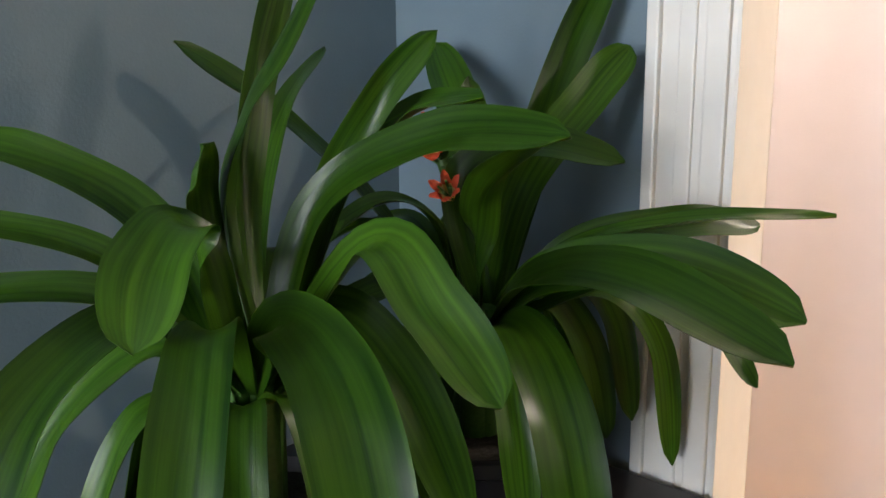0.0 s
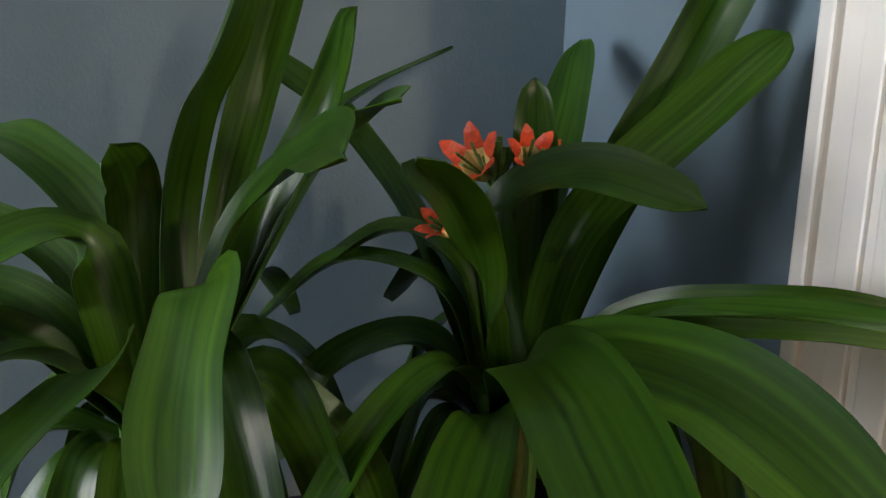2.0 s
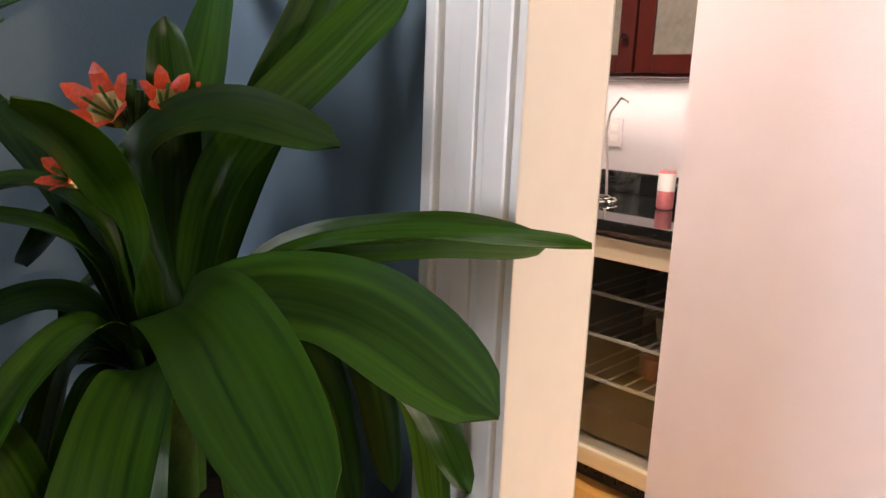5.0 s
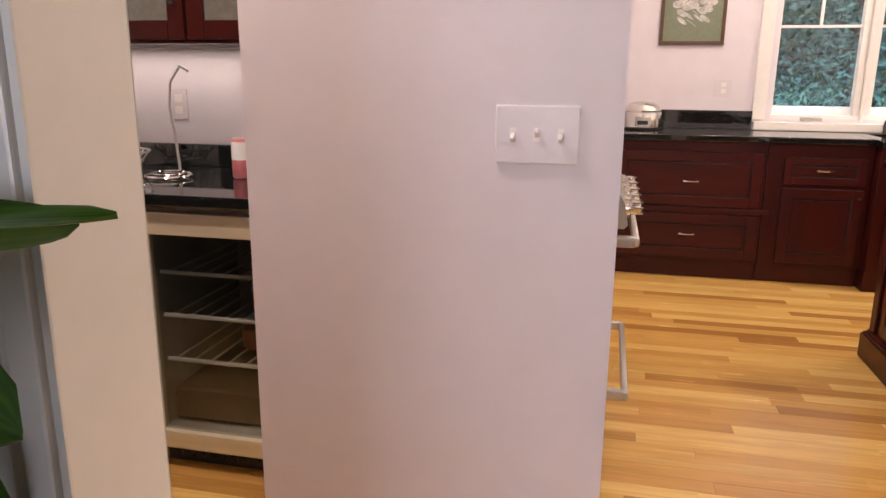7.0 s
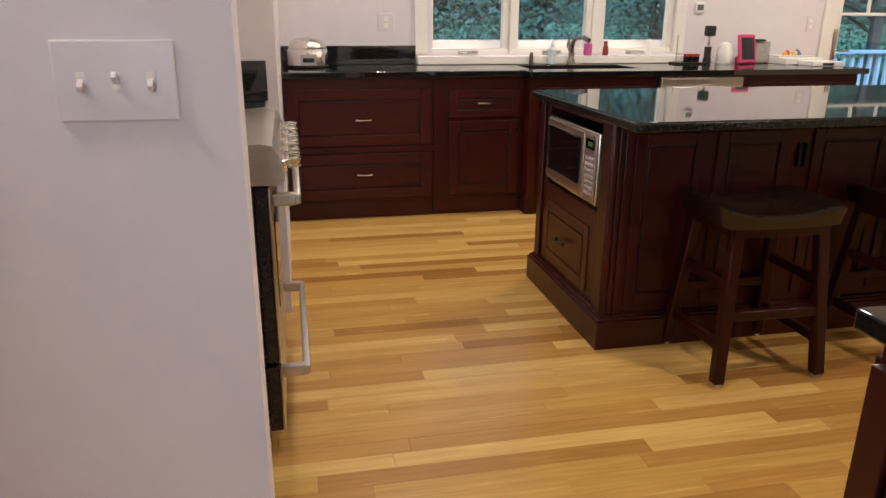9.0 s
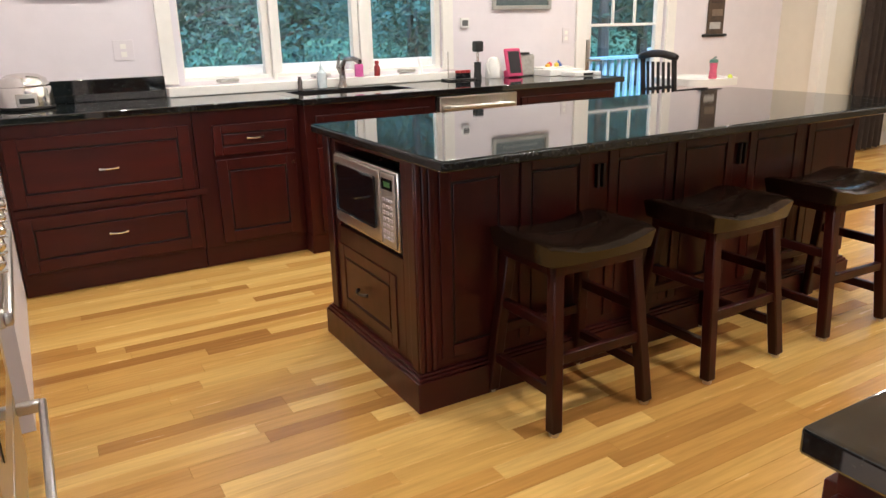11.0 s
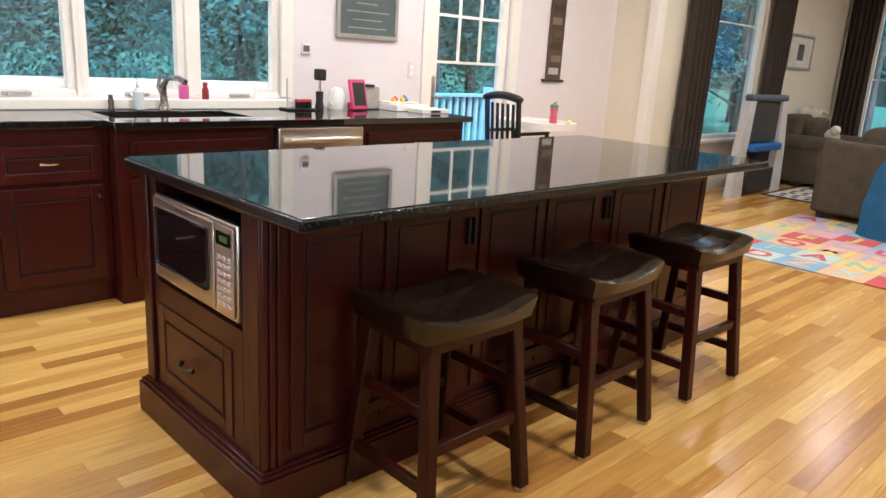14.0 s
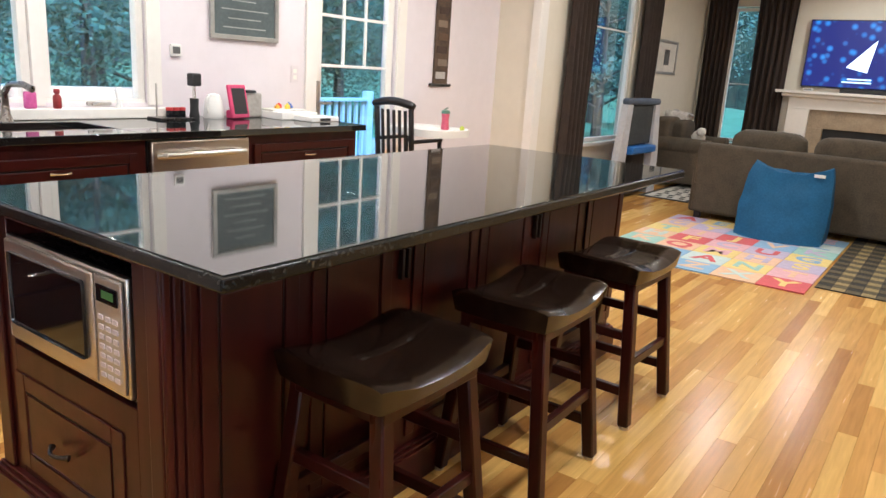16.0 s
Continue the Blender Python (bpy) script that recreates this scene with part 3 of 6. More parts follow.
def ground_z(y):
    s = max(0.0, (y - 5.9) / 110) ** (1 / 1.6) * 40
    return OUT + (0.0 if s < 6 else 0.9 * ((s - 6) / 34) ** 1.2 * 3)


for x, y, h, sp, cf in ((2.5, 15.5, 7, 2.4, 0.25), (5.2, 17.5, 8, 2.6, 0.2), (-0.5, 18, 7.5, 2.6, 0.2), (8.6, 16.5, 7, 2.4, 0.2), (11.5, 19, 8, 2.8, 0.15), (15, 17, 7.5, 2.6, 0.15),
                        (18.5, 19, 8, 2.8, 0.15), (22, 17, 8, 2.8, 0.15), (4.1, 21, 9, 3, 0.1), (8, 23, 9, 3.2, 0.1), (13, 24, 9, 3.2, 0.1), (26, 13, 8, 2.8, 0.15), (30, 10, 8, 3, 0.15), (32, 16, 8, 3, 0.15)):
    tree(x, y, ground_z(y) if x < 24 else OUT, h, sp, cf, "leafy green garden tree at the edge of the lawn")
bm = B()
for _ in range(230):
    cx, cy = rnd.uniform(-8, 30), rnd.uniform(17, 24)
    cz = ground_z(cy) + rnd.uniform(0.2, 4.8)
    for _k in range(230):
        p = Vector((cx + rnd.gauss(0, 0.7), cy + rnd.gauss(0, 0.5), cz + rnd.gauss(0, 0.5)))
        d = Vector((rnd.uniform(-1, 1), rnd.uniform(-1, 1), rnd.uniform(-1, 1))).normalized()
        s = d.orthogonal().normalized()
        w = rnd.uniform(0.035, 0.09)
        bm.faces.new([bm.verts.new(q) for q in (p - d * w, p + s * w * 0.5, p + d * w, p - s * w * 0.5)])
for _ in range(90):
    cx, cy = rnd.uniform(-5, 9.5), rnd.uniform(13.6, 16.2)
    cz = ground_z(cy) + rnd.uniform(0.0, 2.3)
    for _k in range(240):
        p = Vector((cx + rnd.gauss(0, 0.5), cy + rnd.gauss(0, 0.4), cz + rnd.gauss(0, 0.35)))
        d = Vector((rnd.uniform(-1, 1), rnd.uniform(-1, 1), rnd.uniform(-1, 1))).normalized()
        s = d.orthogonal().normalized()
        w = rnd.uniform(0.03, 0.07)
        bm.faces.new([bm.verts.new(q) for q in (p - d * w, p + s * w * 0.5, p + d * w, p - s * w * 0.5)])
solid("undergrowth", bm, M_FOLI, "dense green undergrowth below the trees", "bushes", "stuff")
for rx_, ry_, rs in ((2.9, 12.0, 0.55), (3.6, 12.4, 0.35), (4.6, 11.6, 0.6), (9.5, 12.5, 0.5), (13.0, 12.5, 0.7), (14.2, 13, 0.5)):
    bm = B()
    bmesh.ops.create_icosphere(bm, subdivisions=3, radius=rs)
    for v in bm.verts:
        v.co *= 1 + 0.28 * noise.noise(v.co * 2.2 + Vector((rx_, ry_, 0)))
        v.co.z *= 0.6
        v.co += Vector((rx_, ry_, ground_z(ry_) + rs * 0.2))
    solid("garden_rock", bm, M_ROCK, "pale grey rounded garden rock on the lawn", "rock", group="garden rocks")
backdrop_m = mat("distant_woods", (0.05, 0.075, 0.05), 1.0, vary=0.5, scale=0.35)
bm = B()
quad(bm, (-60, 60, OUT - 1), (90, 60, OUT - 1), (90, 60, 22), (-60, 60, 22))
quad(bm, (70, 60, OUT - 1), (70, -60, OUT - 1), (70, -60, 16), (70, 60, 16))
solid("backdrop", bm, backdrop_m, "distant dark green woods", "woods", "structure")
# deck and railing
deck = solid("deck", bx(B(), 3.2, 7.4, WY + 0.16, 7.9, -0.16, -0.06, 0.01), mat("grey_deck_boards", (0.30, 0.30, 0.29), 0.7, stretch=(1, 8, 1)), "grey deck outside the glazed door", "deck", "structure")
rail = thing("deck_railing", (3.2, 7.8, -0.06), "white painted deck railing with square balusters", "railing")
part("top_rail", bx(B(), 3.2, 7.4, 7.76, 7.85, 0.86, 0.90, 0.006), M_TRIM, rail)
part("bottom_rail", bx(B(), 3.2, 7.4, 7.78, 7.83, 0.02, 0.06, 0.004), M_TRIM, rail)
bal = finish(bx(B(), -0.018, 0.018, -0.018, 0.018, 0.06, 0.86), "baluster", M_TRIM)
for k in range(36):
    o = new("baluster", bal)
    o.parent = rail
    o.matrix_parent_inverse = Matrix.Translation((3.2, 7.8, -0.06)).inverted()
    o.location = (3.28 + k * 0.115, 7.805, 0)
for px_ in (3.2, 5.3, 7.4):
    part("post", bx(B(), px_ - 0.05, px_ + 0.05, 7.755, 7.855, -0.06, 0.98, 0.008), M_TRIM, rail)

# ---- kitchen cabinets ----


def panel_front(parent, axis, at, out, a0, a1, z0, z1, name, rail=0.055, grain=None, pull=None, k=1.0, metal=None):
    """A framed door or drawer front on a cabinet face: frame, recessed panel with a dark groove, and a pull.
    axis x: the face lies along x at y=at; axis y: along y at x=at; out: the way it faces."""
    def bb(bm, p, q, d0, d1, zz0, zz1, bev):
        lo, hi = sorted((at + out * d0 * k, at + out * d1 * k))
        return bx(bm, p, q, lo, hi, zz0, zz1, bev) if axis == "x" else bx(bm, lo, hi, p, q, zz0, zz1, bev)
    d = part(name, bb(B(), a0 + rail * 0.5, a1 - rail * 0.5, 0.001, 0.006, z0 + rail * 0.5, z1 - rail * 0.5, 0), M_GROOVE, parent)
    for p, q in ((a0, a0 + rail), (a1 - rail, a1)):
        part("stile", bb(B(), p, q, 0.0005, 0.020, z0, z1, 0.003), grain or M_CHERRY, d)
    for p, q in ((z0, z0 + rail), (z1 - rail, z1)):
        part("rail", bb(B(), a0 + rail, a1 - rail, 0.0005, 0.020, p, q, 0.003), grain or M_CHERRY_H, d)
    g = 0.008
    bm = B()
    bb(bm, a0 + rail + g, a1 - rail - g, 0.0065, 0.014, z0 + rail + g, z1 - rail - g, 0.004)
    part("panel", bm, grain or M_CHERRY, d)
    if pull:
        pa, pz, kind = pull
        bm = B()
        if kind == "cup":
            pts = []
            for k in range(7):
                s = k / 6 - 0.5
                dep = 0.020 + 0.022 * math.cos(s * math.pi)
                pos = at + out * dep
                pts.append((pa + s * 0.085, pos, pz) if axis == "x" else (pos, pa + s * 0.085, pz))
            tube(bm, pts, [0.009, 0.006, 0.0055, 0.0055, 0.0055, 0.006, 0.009], 8)
        else:
            p0 = (pa, at + out * 0.018, pz) if axis == "x" else (at + out * 0.018, pa, pz)
            p1 = (pa, at + out * 0.034, pz) if axis == "x" else (at + out * 0.034, pa, pz)
            p2 = (pa, at + out * 0.042, pz) if axis == "x" else (at + out * 0.042, pa, pz)
            tube(bm, [p0, p1, p2], [0.006, 0.013, 0.009], 12)
        part("handle", bm, metal or M_CHROME, d, "dark bronze pull" if metal else "nickel pull")
    return d


def cabinet(label, x0, x1, y0, y1, z1=0.88, base=0.12, toe=0.03):
    c = thing("base_cabinet", (x0, y0, 0), label, "cabinet", "kitchen base cabinets")
    part("body", bx(B(), x0 + 0.002, x1 - 0.002, y0, y1, base, z1, 0.002), M_CHERRY, c)
    part("toe_board", bx(B(), x0 + 0.002, x1 - 0.002, y0 + toe, y1, 0, base - 0.001, 0.003), M_CHERRY_H, c)
    return c


CF = 5.085
c = cabinet("cherry wood base cabinet with two wide drawers", 0.287, 1.20, CF, WY - 0.003)
panel_front(c, "x", CF, -1, 0.31, 1.175, 0.475, 0.815, "drawer", 0.06, M_CHERRY_H, (0.76, 0.63, "cup"))
panel_front(c, "x", CF, -1, 0.31, 1.175, 0.14, 0.42, "drawer", 0.06, M_CHERRY_H, (0.76, 0.29, "cup"))
part("mid_rail", bx(B(), 0.30, 1.24, CF - 0.012, CF - 0.001, 0.43, 0.465, 0.003), M_CHERRY_H, c)
c = cabinet("cherry wood base cabinet with a drawer over a door", 1.20, 1.795, CF, WY - 0.003)
panel_front(c, "x", CF, -1, 1.30, 1.755, 0.635, 0.80, "drawer", 0.045, M_CHERRY_H, (1.53, 0.72, "cup"))
panel_front(c, "x", CF, -1, 1.30, 1.755, 0.14, 0.61, "door", 0.06, M_CHERRY, (1.735, 0.56, "knob"))
SF = 4.985
c = cabinet("cherry wood sink cabinet standing proud of its neighbours", 1.795, 2.652, SF, WY - 0.003, toe=0.02)
panel_front(c, "x", SF, -1, 1.86, 2.60, 0.66, 0.82, "drawer", 0.045, M_CHERRY_H, (2.23, 0.75, "cup"))
panel_front(c, "x", SF, -1, 1.86, 2.225, 0.14, 0.635, "door", 0.06, M_CHERRY, (2.19, 0.56, "knob"))
panel_front(c, "x", SF, -1, 2.235, 2.60, 0.14, 0.635, "door", 0.06, M_CHERRY, (2.27, 0.56, "knob"))
c = cabinet("cherry wood base cabinet at the end of the counter", 3.262, 4.14, SF, WY - 0.003)
panel_front(c, "x", SF, -1, 3.30, 4.10, 0.66, 0.83, "drawer", 0.045, M_CHERRY_H, (3.72, 0.755, "cup"))
panel_front(c, "x", SF, -1, 3.30, 3.695, 0.14, 0.635, "door", 0.06, M_CHERRY, (3.66, 0.56, "knob"))
panel_front(c, "x", SF, -1, 3.705, 4.10, 0.14, 0.635, "door", 0.06, M_CHERRY, (3.74, 0.56, "knob"))

dw = thing("dishwasher", (2.66, SF, 0), "stainless steel dishwasher with a bar handle under the counter", "dishwasher")
part("body", bx(B(), 2.662, 3.252, SF + 0.01, WY - 0.01, 0.10, 0.878, 0.003), M_RUBBER, dw)
d = part("door", bx(B(), 2.664, 3.250, SF - 0.032, SF + 0.009, 0.13, 0.872, 0.006), M_STEEL, dw)
bm = tube(B(), [(2.70, SF - 0.034, 0.80), (2.72, SF - 0.075, 0.806), (2.82, SF - 0.088, 0.808), (3.09, SF - 0.088, 0.808), (3.19, SF - 0.075, 0.806), (3.21, SF - 0.034, 0.80)], 0.014, 10)
part("handle", bm, M_STEEL_H, d)
part("toe_panel", bx(B(), 2.664, 3.250, SF + 0.02, SF + 0.05, 0.0, 0.099), M_RUBBER, dw)

# counter with its sink
cty = CF - 0.035
ct = thing("countertop", (0.287, cty, 0.88), "polished black granite counter with a sink cutout", "countertop")
part("slab", bx(B(), 0.287, 1.775, cty, WY - 0.004, 0.884, 0.92, 0.005), M_GRANITE, ct)
SK = (1.86, 2.60, 5.14, 5.50)
for q in ((1.777, SK[0], SF - 0.05, WY - 0.004, 0.92), (SK[1], 4.18, SF - 0.05, WY - 0.004, 0.92), (SK[0], SK[1], SF - 0.05, SK[2], 0.9199), (SK[0], SK[1], SK[3], WY - 0.004, 0.9199)):
    part("slab", bx(B(), q[0], q[1], q[2], q[3], 0.884, q[4], 0.003), M_GRANITE, ct)
part("backsplash", bx(B(), 0.289, 1.19, WY - 0.03, WY - 0.002, 0.9205, 1.045, 0.003), M_GRANITE, ct)
sk = thing("sink", (2.23, 5.32, 0.70), "dark stainless undermount sink", "sink")
bm = B()
bx(bm, SK[0] - 0.012, SK[1] + 0.012, SK[2] - 0.012, SK[3] + 0.012, 0.68, 0.69)
for a in ((SK[0] - 0.012, SK[0] - 0.002, SK[2] - 0.012, SK[3] + 0.012), (SK[1] + 0.002, SK[1] + 0.012, SK[2] - 0.012, SK[3] + 0.012),
          (SK[0] - 0.002, SK[1] + 0.002, SK[2] - 0.012, SK[2] - 0.002), (SK[0] - 0.002, SK[1] + 0.002, SK[3] + 0.002, SK[3] + 0.012)):
    bx(bm, *a, 0.69, 0.882)
part("basin", bm, M_STEEL_H, sk)
bm = lathe(B(), [(0.034, 0.921), (0.030, 0.935), (0.022, 0.96), (0.020, 1.0)], 2.28, 5.56, 18)
tube(bm, [(2.28, 5.56, 1.0), (2.28, 5.555, 1.06), (2.29, 5.52, 1.10), (2.32, 5.45, 1.105), (2.34, 5.40, 1.085)], [0.018, 0.017, 0.015, 0.016, 0.017], 12)
tube(bm, [(2.28, 5.56, 1.0), (2.26, 5.58, 1.05), (2.27, 5.57, 1.13)], [0.016, 0.013, 0.008], 10)
fa = thing("faucet", (2.28, 5.56, 0.92), "satin nickel kitchen faucet on the counter", "faucet")
part("spout", bm, mat("satin_nickel", (0.34, 0.31, 0.28), 0.28, 0.95), fa)

# switch side of the range alcove
c = cabinet("cherry wood base cabinet beside the range", -0.405, 0.12, 1.875, 2.525)
ct2 = thing("countertop", (-0.405, 1.875, 0.88), "polished black granite counter beside the range", "countertop")
part("slab", bx(B(), -0.405, 0.14, 1.875, 2.527, 0.884, 0.92, 0.004), M_GRANITE, ct2)
c = cabinet("narrow cherry wood base cabinet beyond the range", -0.405, 0.225, 3.315, 3.622)
ct3 = thing("countertop", (-0.405, 3.315, 0.88), "polished black granite counter beyond the range", "countertop")
part("slab", bx(B(), -0.405, 0.235, 3.313, 3.626, 0.884, 0.92, 0.004), M_GRANITE, ct3)
part("backsplash", bx(B(), -0.405, 0.243, 3.60, 3.628, 0.9205, 1.075, 0.003), M_GRANITE, ct3)

rg = thing("range", (-0.35, 2.53, 0), "stainless steel gas range with knobs and bar handles", "range")
RY0, RY1, RX = 2.532, 3.308, 0.262
part("body", bx(B(), -0.39, RX - 0.045, RY0, RY1, 0.05, 0.905, 0.003), M_BLACK, rg)
part("cooktop", bx(B(), -0.39, RX - 0.02, RY0 - 0.001, RY1 + 0.001, 0.906, 0.925, 0.004), M_STEEL, rg)
bm = B()
prof = [(RX - 0.10, 0.926), (RX - 0.02, 0.932), (RX + 0.012, 0.925), (RX + 0.028, 0.90), (RX + 0.040, 0.835), (RX + 0.030, 0.822), (RX - 0.044, 0.822), (RX - 0.10, 0.906)]
va = [bm.verts.new((px_, RY0 - 0.002, pz)) for px_, pz in prof]
vb = [bm.verts.new((px_, RY1 + 0.002, pz)) for px_, pz in prof]
for k in range(len(prof)):
    bm.faces.new((va[k], va[(k + 1) % len(prof)], vb[(k + 1) % len(prof)], vb[k]))
bm.faces.new(va[::-1])
bm.faces.new(vb)
part("control_panel", bm, M_STEEL, rg)
for k in range(5):
    ky = RY0 + 0.10 + k * 0.144
    bm = tube(B(), [(RX + 0.032, ky, 0.868), (RX + 0.045, ky, 0.870), (RX + 0.047, ky, 0.870), (RX + 0.062, ky, 0.873), (RX + 0.075, ky, 0.875), (RX + 0.080, ky, 0.876)], [0.030, 0.030, 0.022, 0.022, 0.019, 0.014], 16)
    for j in range(3):
        bar(bm, (RX + 0.052, ky - 0.024, 0.855 + 0.017 * j), (RX + 0.085, ky - 0.024, 0.858 + 0.017 * j), 0.006, 0.005)
    part("knob", bm, M_CHROME, rg)
d = part("oven_door", bx(B(), RX - 0.044, RX - 0.0085, RY0 + 0.004, RY1 - 0.004, 0.305, 0.815, 0.003), M_BLACK, rg)
part("front_skin", bx(B(), RX - 0.008, RX, RY0 + 0.002, RY1 - 0.002, 0.305, 0.815, 0.003), M_STEEL, d, "brushed steel")
part("oven_window", bx(B(), RX + 0.0005, RX + 0.004, RY0 + 0.14, RY1 - 0.14, 0.42, 0.70, 0.002), M_DARKGLASS, d)


def bar_handle(parent, x, y0, y1, z):
    bm = B()
    bx(bm, x + 0.058, x + 0.080, y0, y1, z - 0.016, z + 0.014, 0.007)
    for yy in (y0, y1 - 0.03):
        bx(bm, x + 0.001, x + 0.066, yy, yy + 0.03, z - 0.019, z + 0.016, 0.006)
    part("handle", bm, M_STEEL_H, parent)


bar_handle(d, RX, RY0 + 0.03, RY1 - 0.03, 0.775)
d = part("drawer", bx(B(), RX - 0.044, RX - 0.0085, RY0 + 0.004, RY1 - 0.004, 0.085, 0.292, 0.003), M_BLACK, rg)
part("front_skin", bx(B(), RX - 0.008, RX, RY0 + 0.002, RY1 - 0.002, 0.085, 0.292, 0.003), M_STEEL, d, "brushed steel")
bar_handle(d, RX, RY0 + 0.03, RY1 - 0.03, 0.262)
part("kick_plate", bx(B(), -0.36, RX - 0.05, RY0 + 0.01, RY1 - 0.01, 0.0, 0.049), M_BLACK, rg)
bm = B()
for gy in (2.62, 2.80, 2.92, 3.04, 3.22):
    bar(bm, (-0.34, gy, 0.945), (0.16, gy, 0.945), 0.016, 0.016)
for gx in (-0.33, -0.20, -0.08, 0.04, 0.15):
    bar(bm, (gx, 2.57, 0.937), (gx, 3.27, 0.937), 0.016, 0.016)
part("grate", bm, M_RUBBER, rg)

# ---- island ----
isl = thing("kitchen_island", (1.44, 3.03, 0), "dark cherry wood kitchen island with panelled sides", "kitchen island")
IX0, IX1, IY0, IY1 = 1.475, 3.885, 3.05, 3.84
for q in ((IX0 + 0.42, IX1, IY0, IY1, 0.02, 0.883), (IX0, IX0 + 0.42, IY0, 3.165, 0.02, 0.883), (IX0, IX0 + 0.42, 3.735, IY1, 0.02, 0.883),
          (IX0, IX0 + 0.42, 3.165, 3.735, 0.02, 0.522), (IX0, IX0 + 0.42, 3.165, 3.735, 0.862, 0.883)):
    part("carcass", bx(B(), *q, 0.002), M_CHERRY, isl)
bm = B()
for zz0, zz1, o in ((0.0, 0.115, 0.034), (0.1155, 0.127, 0.026), (0.1275, 0.137, 0.016)):
    bx(bm, IX0 - o, IX1 + o, IY0 - o, IY1 + o, zz0, zz1, 0.003)
part("base_moulding", bm, M_CHERRY_H, isl)
for k in range(3):
    part("corner_reed", bx(B(), IX0 - 0.012 + k * 0.024, IX0 + 0.008 + k * 0.024, IY0 - 0.014, IY0 - 0.0005, 0.139, 0.88, 0.005), M_CHERRY, isl)
part("corner_post", bx(B(), IX0 - 0.014, IX0 - 0.0005, IY0 - 0.0005, IY0 + 0.05, 0.139, 0.88, 0.005), M_CHERRY, isl)
part("corner_post", bx(B(), IX0 - 0.012, IX0 - 0.0005, IY1 - 0.06, IY1, 0.139, 0.88, 0.004), M_CHERRY, isl)
panel_front(isl, "y", IX0, -1, 3.225, 3.745, 0.16, 0.445, "drawer", 0.048, M_CHERRY_H, (3.49, 0.30, "cup"), 0.22, M_BRONZE)
for a0, a1 in ((1.555, 1.840), (1.885, 2.195), (2.295, 2.640), (2.655, 2.995), (3.095, 3.455), (3.50, 3.885)):
    panel_front(isl, "x", IY0, -1, a0, a1, 0.17, 0.845, "door", 0.045, k=0.45)
for px_ in (2.235, 2.262, 3.03, 3.06):
    part("hinge", bx(B(), px_ - 0.006, px_ + 0.006, IY0 - 0.018, IY0 - 0.0005, 0.70, 0.79, 0.003), M_GROOVE, isl)
it = thing("island_countertop", (1.434, 2.807, 0.884), "polished black granite island top with a seating overhang", "countertop")
part("edge", bx(B(), 1.434, 4.0, 2.807, 3.885, 0.885, 0.9175, 0.007, 3), M_HONED, it, "honed speckled granite edge")
part("slab", bx(B(), 1.440, 3.994, 2.813, 3.879, 0.9176, 0.92, 0.001, 1), M_GRANITE, it)

mw = thing("microwave_oven", (1.48, 3.17, 0.53), "stainless steel microwave oven set into the island niche", "microwave")
MX = IX0 - 0.006
part("body", bx(B(), MX + 0.02, IX0 + 0.40, 3.178, 3.725, 0.524, 0.815, 0.004), M_BLACK, mw)
part("front_frame", bx(B(), MX, MX + 0.019, 3.178, 3.728, 0.54, 0.825, 0.006), M_STEEL, mw)
d = part("door", bx(B(), MX - 0.008, MX - 0.0005, 3.30, 3.722, 0.552, 0.815, 0.006), M_STEEL, mw)
part("window", bx(B(), MX - 0.0105, MX - 0.0082, 3.335, 3.695, 0.597, 0.788, 0.008), M_DARKGLASS, d, "dark glass window")
d = part("control_panel", bx(B(), MX - 0.007, MX - 0.0005, 3.186, 3.296, 0.552, 0.815, 0.005), M_STEEL_H, mw)
part("display", bx(B(), MX - 0.009, MX - 0.0072, 3.20, 3.285, 0.755, 0.795, 0.002), M_DARKGLASS, d)
part("digits", bx(B(), MX - 0.0098, MX - 0.0092, 3.215, 3.262, 0.766, 0.784), glow("green_digits", (0.03, 0.10, 0.02), 0.25), d)
for r in range(7):
    for k in range(3):
        part("button", bx(B(), MX - 0.0095, MX - 0.0072, 3.203 + k * 0.029, 3.223 + k * 0.029, 0.575 + r * 0.023, 0.587 + r * 0.023, 0.002), M_PLATE, d)
bm = bx(B(), MX - 0.0118, MX - 0.0107, 3.66, 3.685, 0.592, 0.602, 0.002)
part("badge", bm, M_CHROME, mw)

# ---- stools ----


